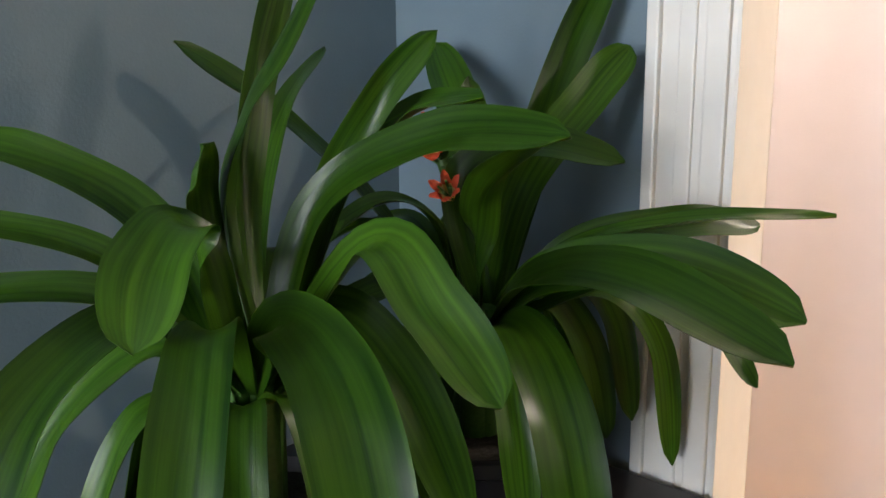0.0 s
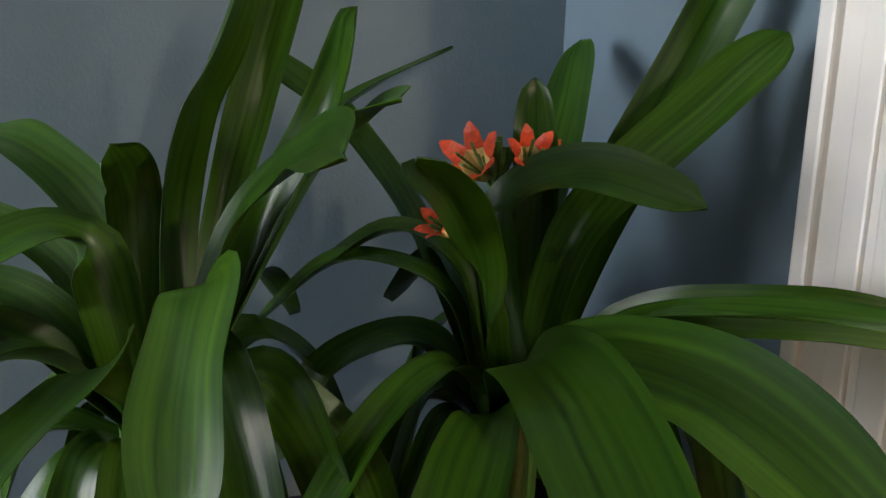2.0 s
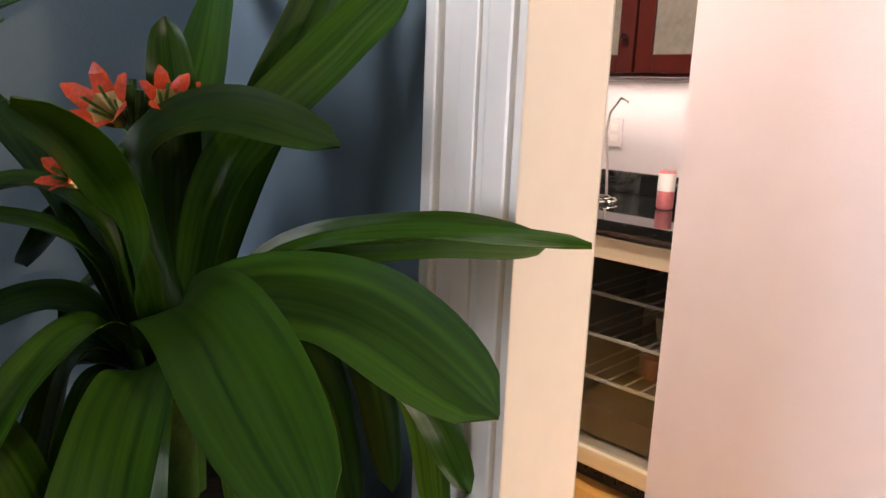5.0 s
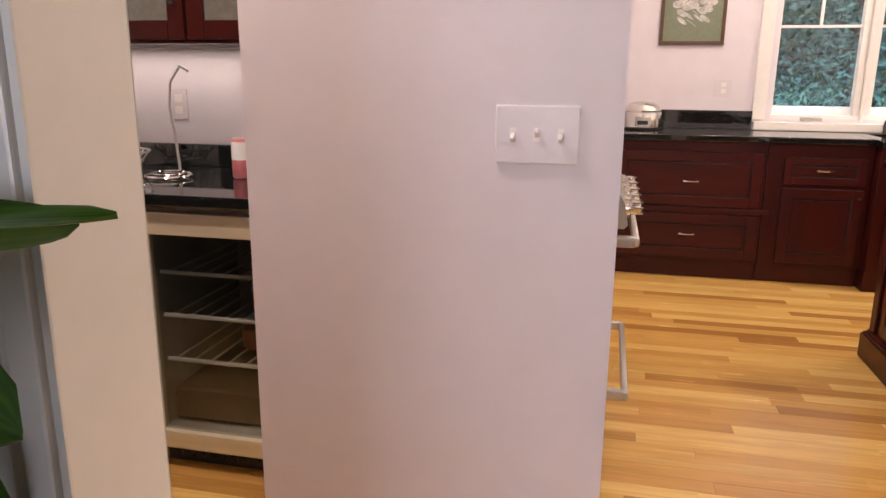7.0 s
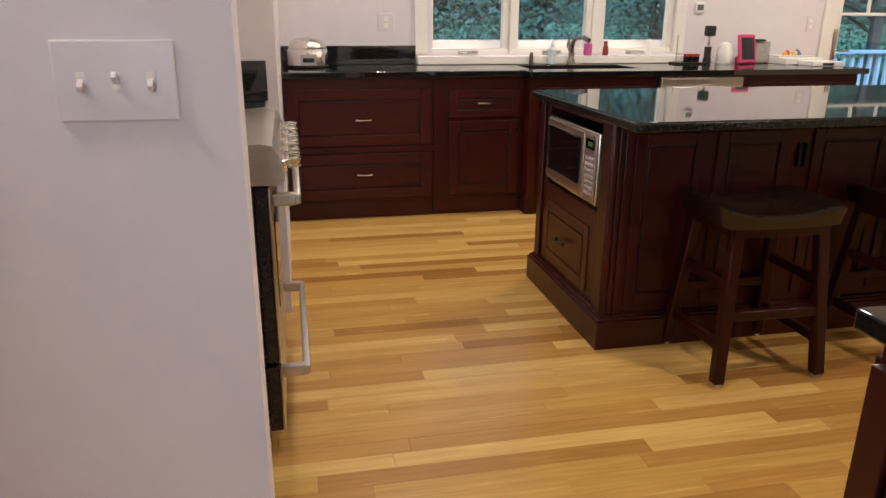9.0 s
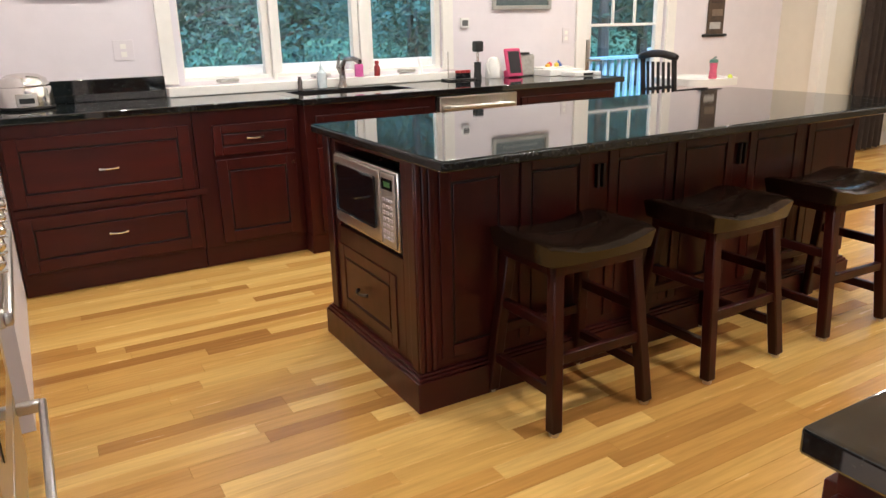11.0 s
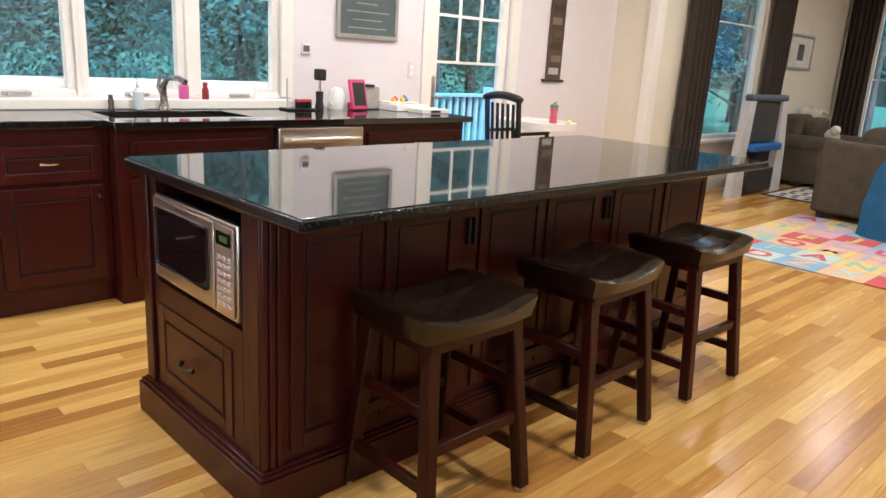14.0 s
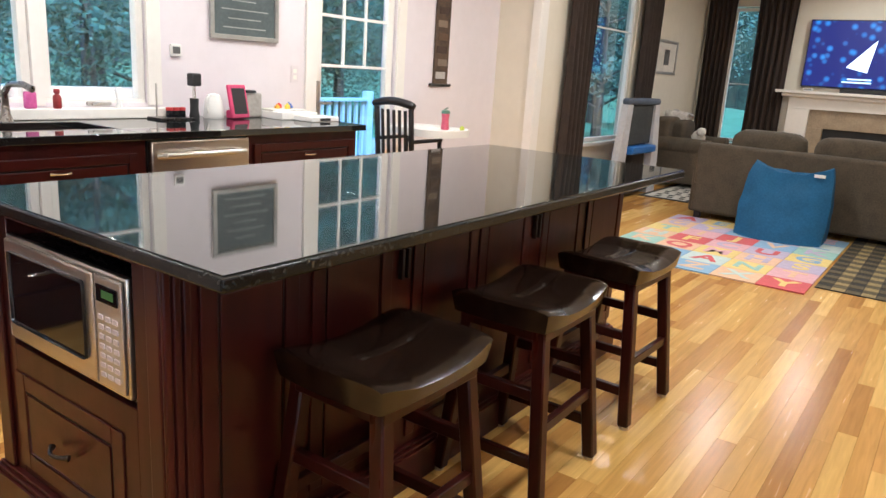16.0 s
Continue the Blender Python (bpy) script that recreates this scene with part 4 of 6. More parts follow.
def saddle_stool(x, y):
    s = thing("bar_stool", (x, y, 0), "dark wooden saddle stool with a tufted brown leather seat", "stool", "stools along the island")
    legs = {}
    for sx in (-1, 1):
        for sy in (-1, 1):
            foot, head = (x + sx * 0.202, y + sy * 0.182, 0.012), (x + sx * 0.165, y + sy * 0.125, 0.565)
            legs[sx, sy] = (Vector(foot), Vector(head))
            leg = part("leg", bar(B(), foot, head, 0.043, 0.043), M_ESPRESSO, s)
            part("foot_pad", lathe(B(), [(0.016, 0.0), (0.018, 0.013)], foot[0], foot[1], 10), M_BRASS, leg)

    def at(k, z):
        a, b = legs[k]
        return a.lerp(b, (z - a.z) / (b.z - a.z))
    for p, q, z in (((-1, -1), (1, -1), 0.255), ((-1, 1), (1, 1), 0.255), ((-1, -1), (-1, 1), 0.145), ((1, -1), (1, 1), 0.145), ((-1, -1), (-1, 1), 0.36), ((1, -1), (1, 1), 0.36)):
        part("stretcher", bar(B(), at(p, z), at(q, z), 0.024, 0.036), M_ESPRESSO, s)
    bm = B()
    bx(bm, x - 0.185, x + 0.185, y - 0.15, y - 0.125, 0.535, 0.568, 0.003)
    bx(bm, x - 0.185, x + 0.185, y + 0.125, y + 0.15, 0.535, 0.568, 0.003)
    bx(bm, x - 0.19, x - 0.165, y - 0.125, y + 0.125, 0.535, 0.568, 0.003)
    bx(bm, x + 0.165, x + 0.19, y - 0.125, y + 0.125, 0.535, 0.568, 0.003)
    part("seat_frame", bm, M_ESPRESSO, s)
    bm = B()
    n, m_ = 36, 40
    hw, hd = 0.232, 0.178

    def edge(u, v):
        """Rounded outline: pulls the corners in."""
        r = max(abs(u), abs(v))
        k = 1 - 0.055 * (abs(u * v) ** 3)
        return u * k, v * k, r

    top, bot = [], []
    for i in range(n + 1):
        u = -1 + 2 * i / n
        rt, rb = [], []
        for j in range(m_ + 1):
            v = -1 + 2 * j / m_
            uu, vv, r = edge(u, v)
            zt = 0.624 + 0.036 * uu * uu - 0.018 * abs(uu) ** 10 - 0.021 * abs(vv) ** 7
            for bx_ in (-0.42, 0.42):
                zt -= 0.012 * math.exp(-(((uu - bx_) / 0.05) ** 2 + (vv / 0.07) ** 2))
            zt -= 0.008 * math.exp(-(vv / 0.045) ** 2) * (1 if abs(uu) < 0.44 else 0.25)
            zt -= 0.004 * sum(math.exp(-((uu - c_) / 0.03) ** 2) for c_ in (-0.42, 0.42)) * abs(vv)
            zb = 0.569 + 0.004 * uu * uu
            rt.append(bm.verts.new((x + uu * hw, y + vv * hd, zt)))
            rb.append(bm.verts.new((x + uu * hw * 0.955, y + vv * hd * 0.94, zb)))
        top.append(rt)
        bot.append(rb)
    for i in range(n):
        for j in range(m_):
            bm.faces.new((top[i][j], top[i + 1][j], top[i + 1][j + 1], top[i][j + 1]))
            bm.faces.new((bot[i][j + 1], bot[i + 1][j + 1], bot[i + 1][j], bot[i][j]))
    for i in range(n):
        bm.faces.new((top[i][0], bot[i][0], bot[i + 1][0], top[i + 1][0]))
        bm.faces.new((top[i + 1][m_], bot[i + 1][m_], bot[i][m_], top[i][m_]))
    for j in range(m_):
        bm.faces.new((top[0][j + 1], bot[0][j + 1], bot[0][j], top[0][j]))
        bm.faces.new((top[n][j], bot[n][j], bot[n][j + 1], top[n][j + 1]))
    seat = part("seat", bm, M_LEATHER, s, "tufted brown leather cushion")
    for bx_ in (-0.42, 0.42):
        bmb = B()
        bmesh.ops.create_uvsphere(bmb, u_segments=12, v_segments=8, radius=0.010, matrix=Matrix.Translation((x + bx_ * hw, y, 0.614)) @ Matrix.Diagonal((1, 1, 0.5, 1)))
        part("button", bmb, M_LEATHER, seat)
    return s


st = saddle_stool(1.953, 2.847)
copy_thing(st, pose(2.657, 2.832, 0, 0, 0, 1.0))
copy_thing(st, pose(3.365, 2.822, 0, 0, 0, -1.5))

# ---- small counter by the opening ----
c = thing("base_cabinet", (1.145, 0.95, 0), "dark cherry wood cabinet end with a framed panel", "cabinet", "kitchen base cabinets")
part("body", bx(B(), 1.15, 2.8, 0.95, 1.435, 0.0, 0.813, 0.003), M_CHERRY, c)
panel_front(c, "y", 1.15, -1, 0.96, 1.43, 0.11, 0.775, "panel_end", 0.055)
panel_front(c, "x", 1.435, 1, 1.16, 1.70, 0.11, 0.775, "door", 0.055)
panel_front(c, "x", 1.435, 1, 1.72, 2.26, 0.11, 0.775, "door", 0.055)
ct4 = thing("countertop", (1.12, 0.95, 0.815), "polished black granite counter by the opening", "countertop")
part("slab", bx(B(), 1.12, 2.83, 0.948, 1.467, 0.815, 0.85, 0.005), M_GRANITE, ct4)

# ---- switch plate ----
sp = thing("light_switch", (0.09, 1.747, 1.105), "white three gang switch plate on the painted wall", "light switch")
plate = part("plate", bx(B(), 0.010, 0.172, 1.7415, 1.7478, 1.104, 1.216, 0.003), M_PLATE, sp)
for k in range(3):
    kx = 0.045 + k * 0.046
    part("slot", bx(B(), kx - 0.006, kx + 0.006, 1.7405, 1.7414, 1.147, 1.173, 0.0005), M_TRIM, plate)
    up = 1 if k == 1 else -1
    part("toggle", bar(B(), (kx, 1.742, 1.160), (kx, 1.727, 1.160 + up * 0.010), 0.008, 0.010), M_PLATE, plate)
    for zz in (1.130, 1.190):
        part("screw", tube(B(), [(kx, 1.7414, zz), (kx, 1.7408, zz)], 0.0035, 8), M_PLATE, plate)

# ---- plants in the dining corner ----


def spline(pts, s):
    """A point at s (0 to 1) on a smooth curve through pts."""
    k = min(int(s * (len(pts) - 1)), len(pts) - 2)
    u = s * (len(pts) - 1) - k
    b, c = pts[k], pts[k + 1]
    a = pts[k - 1] if k else b * 2 - c
    d = pts[k + 2] if k + 2 < len(pts) else c * 2 - b
    return 0.5 * (2 * b + (c - a) * u + (2 * a - 5 * b + 4 * c - d) * u * u + (3 * b - a - 3 * c + d) * u ** 3)


def strap_leaf(parent, pts, width, face=(0, 0, 1), twist=0.0):
    """A strap leaf along pts, its upper side towards face; channelled, round-ended, with thickness."""
    pts = [Vector(p) for p in pts]
    face = Vector(face).normalized()
    n, m_ = 26, 6
    bm = B()
    uvl = bm.loops.layers.uv.new("UVMap")
    rows_t, rows_b = [], []
    side0 = None
    for i in range(n + 1):
        s = i / n
        c = spline(pts, s)
        t = (spline(pts, min(1.0, s + 0.02)) - spline(pts, max(0.0, s - 0.02))).normalized()
        side = t.cross(face)
        if side0 is not None:
            if side.dot(side0) < 0:
                side = -side
            side = side.normalized() * min(1.0, side.length * 1.5) + side0 * 0.6
            side -= t * side.dot(t)
        side.normalize()
        side0 = side
        a = radians(twist) * s
        sd = (side * math.cos(a) + t.cross(side) * math.sin(a)).normalized()
        nrm = sd.cross(t).normalized()
        prof = (0.55 + 0.45 * min(1.0, s / 0.45)) * (1 - max(0.0, (s - 0.72) / 0.28) ** 2.6) ** 0.5
        w = width * max(prof, 0.05)
        rt, rb = [], []
        for j in range(m_ + 1):
            u = -1 + 2 * j / m_
            lift = 0.16 * w * (abs(u) ** 1.5) + 0.0015 * math.sin(s * 16 + u * 3)
            p = c + sd * (u * w / 2) + nrm * lift
            rt.append(bm.verts.new(p))
            rb.append(bm.verts.new(p - nrm * 0.0022 * (1 - 0.7 * abs(u))))
        rows_t.append(rt)
        rows_b.append(rb)

    def skin(vs, uvs):
        f = bm.faces.new(vs)
        for lp, uv in zip(f.loops, uvs):
            lp[uvl].uv = uv
    for i in range(n):
        for j in range(m_):
            uvs = [((j + dj) / m_, (i + di) / n) for di, dj in ((0, 0), (1, 0), (1, 1), (0, 1))]
            skin((rows_t[i][j], rows_t[i + 1][j], rows_t[i + 1][j + 1], rows_t[i][j + 1]), uvs)
            skin((rows_b[i][j + 1], rows_b[i + 1][j + 1], rows_b[i + 1][j], rows_b[i][j]), uvs[::-1])
        for j in (0, m_):
            skin((rows_t[i][j], rows_b[i][j], rows_b[i + 1][j], rows_t[i + 1][j]), [(j / m_, s / n) for s in (i, i, i + 1, i + 1)])
    for r_t, r_b, v in ((rows_t[0], rows_b[0], 0.0), (rows_t[n], rows_b[n], 1.0)):
        for j in range(m_):
            skin((r_t[j], r_t[j + 1], r_b[j + 1], r_b[j]), [(j / m_, v)] * 4)
    return part("leaf", bm, M_LEAF, parent)


def clivia(base, label, seed):
    """A pot with soil, the sheath of the leaves and a skirt of short hanging ones."""
    x, y, z = base
    t = thing("clivia_plant", (x, y, 0.78), label, "potted plant", "clivia plants in the corner")
    bm = lathe(B(), [(0.085, 0.781), (0.100, 0.80), (0.114, 0.85), (0.117, 0.875), (0.124, 0.88), (0.124, 0.898), (0.113, 0.898), (0.110, 0.878)], x, y, 32)
    part("pot", bm, M_POT, t, "dark glazed round pot")
    bm = lathe(B(), [(0.108, 0.876), (0.108, 0.881), (0.05, 0.890)], x, y, 24)
    part("soil", bm, M_SOIL, t)
    rl = random.Random(seed)
    for k in range(10):
        a = k * 2 * math.pi / 10 + rl.uniform(-0.15, 0.15)
        reach = rl.uniform(0.13, 0.20)
        tx_, ty_ = max(x + reach * math.cos(a), -0.80), min(y + reach * math.sin(a), 0.785)
        mx_, my_ = x + (tx_ - x) * 0.6, y + (ty_ - y) * 0.6
        strap_leaf(t, [(x + 0.02 * math.cos(a), y + 0.02 * math.sin(a), z - 0.045), (mx_, my_, z + rl.uniform(-0.06, -0.01)), (tx_, ty_, z - rl.uniform(0.16, 0.26))],
                   rl.uniform(0.034, 0.048), (0, 0, 1), rl.uniform(-15, 15))
    bm = B()
    for k in range(5):
        tube(bm, [(x + 0.012 * math.cos(k * 1.3), y + 0.012 * math.sin(k * 1.3), 0.885), (x + 0.02 * math.cos(k * 1.3), y + 0.02 * math.sin(k * 1.3), z)], [0.022, 0.017], 10)
    part("leaf_sheath", bm, M_STALK, t)
    return t


def leaf_of(plant, base):
    """Gives a function that grows leaves from the crown of one plant."""
    x, y, z = base

    def grow(width, face, *pts, twist=0.0):
        ang = math.atan2(pts[-1][1] - y, pts[-1][0] - x)
        strap_leaf(plant, [(x + 0.018 * math.cos(ang), y + 0.018 * math.sin(ang), z - 0.03), *pts], width, face, twist)
    return grow


P2 = (-0.435, 0.570, 1.060)
plant2 = clivia(P2, "flowering clivia with broad dark green leaves in a pot", 475)
grow = leaf_of(plant2, P2)
grow(0.054, (0.4, -0.6, 0.7), (-0.455, 0.566, 1.160), (-0.445, 0.570, 1.232), (-0.370, 0.605, 1.263), (-0.279, 0.658, 1.242))
grow(0.064, (0.5, -0.8, 0.3), (-0.500, 0.630, 1.200), (-0.566, 0.690, 1.314), (-0.690, 0.775, 1.418))
grow(0.044, (0.8, -0.4, 0.0), (-0.455, 0.600, 1.200), (-0.475, 0.602, 1.348))
grow(0.048, (0.2, -0.2, 1.0), (-0.400, 0.530, 1.150), (-0.349, 0.484, 1.223), (-0.219, 0.403, 1.277))
grow(0.046, (0.2, -0.8, 0.6), (-0.330, 0.630, 1.138), (-0.225, 0.705, 1.166), (-0.165, 0.800, 1.160))
grow(0.032, (0.1, -0.3, 1.0), (-0.330, 0.620, 1.138), (-0.200, 0.660, 1.178), (-0.058, 0.704, 1.191))
grow(0.076, (0.3, -0.6, 0.8), (-0.320, 0.565, 1.112), (-0.190, 0.600, 1.132), (-0.055, 0.612, 1.095))
grow(0.072, (0.2, -0.5, 0.9), (-0.320, 0.530, 1.115), (-0.190, 0.498, 1.138), (-0.023, 0.459, 1.100))
grow(0.030, (0.3, -0.5, 0.8), (-0.250, 0.620, 1.110), (-0.160, 0.640, 1.070), (-0.108, 0.649, 1.004))
grow(0.040, (0.4, -0.6, 0.6), (-0.360, 0.660, 1.090), (-0.320, 0.720, 1.030), (-0.300, 0.745, 0.880))
grow(0.036, (0.4, -0.6, 0.6), (-0.320, 0.670, 1.080), (-0.265, 0.740, 1.000), (-0.250, 0.770, 0.820))
grow(0.066, (0.5, -0.5, 0.7), (-0.320, 0.500, 1.065), (-0.217, 0.428, 1.010), (-0.150, 0.380, 0.870))
grow(0.042, (-0.1, 0.5, 0.8), (-0.410, 0.500, 1.085), (-0.385, 0.430, 1.050), (-0.360, 0.340, 0.930))
grow(0.032, (0.4, 0.2, 1.0), (-0.470, 0.510, 1.145), (-0.515, 0.420, 1.165), (-0.560, 0.340, 1.090))
grow(0.036, (0.4, 0.2, 1.0), (-0.465, 0.530, 1.160), (-0.500, 0.465, 1.196), (-0.560, 0.370, 1.120))
grow(0.044, (0.8, 0.3, 0.3), (-0.590, 0.515, 1.200), (-0.695, 0.448, 1.312), (-0.735, 0.341, 1.393))
grow(0.056, (0.5, -0.8, 0.2), (-0.400, 0.616, 1.204), (-0.365, 0.722, 1.326), (-0.340, 0.780, 1.388))
grow(0.056, (0.7, -0.6, 0.0), (-0.420, 0.655, 1.220), (-0.415, 0.740, 1.377), (-0.370, 0.775, 1.500))
grow(0.060, (0.3, 0.0, 1.0), (-0.560, 0.560, 1.160), (-0.680, 0.520, 1.080))
grow(0.060, (0.3, 0.0, 1.0), (-0.520, 0.660, 1.150), (-0.640, 0.740, 1.080))

grow(0.050, (0.5, 0.0, 0.9), (-0.500, 0.500, 1.085), (-0.550, 0.420, 1.045), (-0.580, 0.360, 0.930))
grow(0.052, (0.4, -0.2, 0.9), (-0.530, 0.580, 1.090), (-0.630, 0.560, 1.050), (-0.700, 0.540, 0.920))
grow(0.050, (0.3, -0.4, 0.9), (-0.500, 0.640, 1.090), (-0.560, 0.710, 1.030), (-0.600, 0.750, 0.890))
grow(0.048, (0.3, -0.6, 0.7), (-0.420, 0.660, 1.070), (-0.410, 0.730, 0.990), (-0.400, 0.765, 0.850))
grow(0.050, (0.3, -0.6, 0.7), (-0.380, 0.630, 1.075), (-0.340, 0.680, 1.000), (-0.320, 0.710, 0.860))

P1 = (-0.475, 0.255, 1.060)
plant1 = clivia(P1, "large clivia with arching dark green leaves in a pot", 405)
grow = leaf_of(plant1, P1)
grow(0.066, (0.3, -0.1, 1.0), (-0.463, 0.200, 1.192), (-0.410, 0.135, 1.185), (-0.366, 0.093, 1.128))
grow(0.058, (0.3, -0.5, 1.0), (-0.332, 0.291, 1.184), (-0.237, 0.276, 1.141), (-0.171, 0.275, 1.082))
grow(0.036, (1.0, -0.8, 0.3), (-0.455, 0.340, 1.210), (-0.415, 0.388, 1.315), (-0.339, 0.392, 1.376))
grow(0.046, (0.2, -0.5, 1.0), (-0.450, 0.370, 1.230), (-0.398, 0.415, 1.300), (-0.302, 0.417, 1.314))
grow(0.052, (0.3, -0.8, 0.7), (-0.435, 0.315, 1.205), (-0.320, 0.360, 1.275), (-0.164, 0.350, 1.280))
grow(0.050, (0.9, 0.35, 0.1), (-0.514, 0.235, 1.215), (-0.476, 0.222, 1.272))
grow(0.058, (0.7, 0.5, 0.1), (-0.525, 0.268, 1.200), (-0.508, 0.285, 1.300), (-0.475, 0.316, 1.375), (-0.420, 0.360, 1.510), twist=40)
grow(0.046, (1.0, 0.1, 0.0), (-0.550, 0.310, 1.200), (-0.567, 0.339, 1.310), (-0.569, 0.361, 1.391), (-0.550, 0.400, 1.530))
grow(0.032, (0.3, -0.6, 0.8), (-0.580, 0.350, 1.190), (-0.650, 0.440, 1.310), (-0.800, 0.634, 1.410))
grow(0.056, (0.4, -0.3, 0.9), (-0.560, 0.210, 1.190), (-0.660, 0.130, 1.262), (-0.760, 0.060, 1.270))
grow(0.040, (0.4, -0.3, 0.9), (-0.560, 0.170, 1.160), (-0.650, 0.060, 1.200), (-0.720, -0.030, 1.170))
grow(0.042, (0.4, -0.3, 0.9), (-0.520, 0.160, 1.130), (-0.600, 0.050, 1.140), (-0.680, -0.060, 1.090))
grow(0.050, (0.4, -0.2, 0.9), (-0.430, 0.140, 1.135), (-0.370, 0.020, 1.110), (-0.320, -0.050, 1.010))
grow(0.052, (0.5, -0.5, 0.7), (-0.390, 0.170, 1.125), (-0.286, 0.092, 1.100), (-0.220, 0.030, 0.970))
grow(0.066, (0.5, -0.5, 0.7), (-0.390, 0.232, 1.115), (-0.300, 0.205, 1.117), (-0.205, 0.161, 1.085), (-0.130, 0.125, 0.970))
grow(0.056, (0.5, -0.5, 0.7), (-0.390, 0.290, 1.115), (-0.315, 0.314, 1.060), (-0.250, 0.330, 0.930))
grow(0.058, (0.3, -0.7, 0.5), (-0.430, 0.340, 1.080), (-0.392, 0.390, 1.000), (-0.370, 0.420, 0.870))
grow(0.055, (0.3, 0.0, 1.0), (-0.560, 0.330, 1.150), (-0.640, 0.390, 1.080))
grow(0.052, (0.4, 0.0, 0.9), (-0.530, 0.330, 1.090), (-0.580, 0.400, 1.040), (-0.620, 0.460, 0.910))
grow(0.052, (0.5, 0.0, 0.9), (-0.560, 0.280, 1.090), (-0.660, 0.300, 1.030), (-0.720, 0.320, 0.890))
grow(0.050, (0.4, -0.3, 0.8), (-0.450, 0.340, 1.065), (-0.430, 0.420, 0.990), (-0.420, 0.460, 0.850))
grow(0.052, (0.4, -0.3, 0.8), (-0.550, 0.200, 1.070), (-0.630, 0.130, 0.990), (-0.680, 0.080, 0.860))


def clivia_flower(parent, c, aim, scale):
    """An open trumpet: six pointed petals round a cream throat, with stamens."""
    m = look(c, aim).to_3x3()
    fwd, rt, up_ = -(m.col[2]), m.col[0], m.col[1]
    c = Vector(c)
    bm_p, bm_t = B(), B()
    for k in range(6):
        a = k * math.pi / 3 + 0.3
        out = rt * math.cos(a) + up_ * math.sin(a)
        across = fwd.cross(out)
        stations = ((0.0, 0.004, 0.004), (0.016, 0.008, 0.010), (0.034, 0.016, 0.011), (0.048, 0.028, 0.008), (0.054, 0.036, 0.001))
        prev = None
        for q, (f_, o_, w_) in enumerate(stations):
            ctr = c + (fwd * f_ + out * o_) * scale
            row = (ctr - across * w_ * scale, ctr - out * 0.002, ctr + across * w_ * scale)
            bm = bm_t if q <= 2 else bm_p
            if prev:
                tgt = bm_t if q <= 2 else bm_p
                v0, v1 = [tgt.verts.new(p) for p in prev], [tgt.verts.new(p) for p in row]
                for j in range(2):
                    tgt.faces.new((v0[j], v0[j + 1], v1[j + 1], v1[j]))
            prev = row
    fl_ = part("flower", bm_p, M_PETAL, parent, "orange flower")
    part("throat", bm_t, M_THROAT, fl_)
    bm = B()
    for k in range(4):
        d = fwd + (rt * math.cos(k * 1.6) + up_ * math.sin(k * 1.6)) * 0.25
        tube(bm, [c, c + d * 0.05 * scale], [0.0012, 0.0018], 5)
    part("stamen", bm, M_STALK, fl_)


bm = tube(B(), [(P2[0], P2[1], 1.0), (-0.470, 0.580, 1.18), (-0.499, 0.579, 1.240)], [0.013, 0.011, 0.009], 10)
part("flower_stalk", bm, M_STALK, plant2)
clivia_flower(plant2, (-0.516, 0.574, 1.247), (-0.467, 0.513, 1.292), 1.0)
clivia_flower(plant2, (-0.474, 0.597, 1.259), (-0.415, 0.583, 1.300), 0.75)
clivia_flower(plant2, (-0.479, 0.609, 1.260), (-0.437, 0.625, 1.288), 0.6)
clivia_flower(plant2, (-0.419, 0.504, 1.202), (-0.402, 0.462, 1.232), 0.6)
TOP = Vector((-0.499, 0.579, 1.240))
for k in range(5):
    tip = TOP + Vector((0.014 * math.cos(k * 1.4), 0.014 * math.sin(k * 1.4), 0.028 + 0.005 * (k % 3)))
    part("flower_bud", tube(B(), [TOP - Vector((0, 0, 0.006)), TOP.lerp(tip, 0.5), tip, tip + Vector((0.001, 0, 0.012))], [0.003, 0.003, 0.0045, 0.004], 6), M_STALK, plant2)
for q in ((-0.526, 0.576, 1.248), (-0.467, 0.597, 1.261), (-0.481, 0.613, 1.260), (-0.413, 0.497, 1.204)):
    part("flower_stem", tube(B(), [TOP - Vector((0, 0, 0.006)), q], 0.0035, 6), M_STALK, plant2)
pt = thing("plant_table", (-0.48, 0.36, 0), "black stained wooden plant table in the corner", "table")
part("tabletop", bx(B(), -0.78, -0.17, 0.0, 0.79, 0.745, 0.780, 0.005), M_TABLE, pt)
for lx in (-0.76, -0.23):
    for ly in (0.02, 0.735):
        part("leg", bx(B(), lx, lx + 0.04, ly, ly + 0.04, 0, 0.744, 0.004), M_TABLE, pt)
bm = B()
for a in ((-0.75, -0.20, 0.02, 0.045), (-0.75, -0.20, 0.745, 0.77)):
    bx(bm, a[0], a[1], a[2], a[3], 0.66, 0.744, 0.002)
part("apron", bm, M_TABLE, pt)

# ---- pantry ----
PF = 2.25
c = thing("base_cabinet", (-2.2, PF, 0), "cherry wood pantry cabinet beside the wine cooler", "cabinet", "kitchen base cabinets")
part("body", bx(B(), -2.28, -1.222, PF + 0.02, 2.846, 0.10, 0.88, 0.002), M_CHERRY, c)
part("toe_board", bx(B(), -2.28, -1.222, PF + 0.05, 2.846, 0.0, 0.099), M_CHERRY_H, c)
panel_front(c, "x", PF + 0.02, -1, -1.73, -1.24, 0.12, 0.86, "door", 0.06, M_CHERRY, (-1.69, 0.70, "knob"))
panel_front(c, "x", PF + 0.02, -1, -2.25, -1.745, 0.12, 0.86, "door", 0.06, M_CHERRY, (-1.80, 0.70, "knob"))
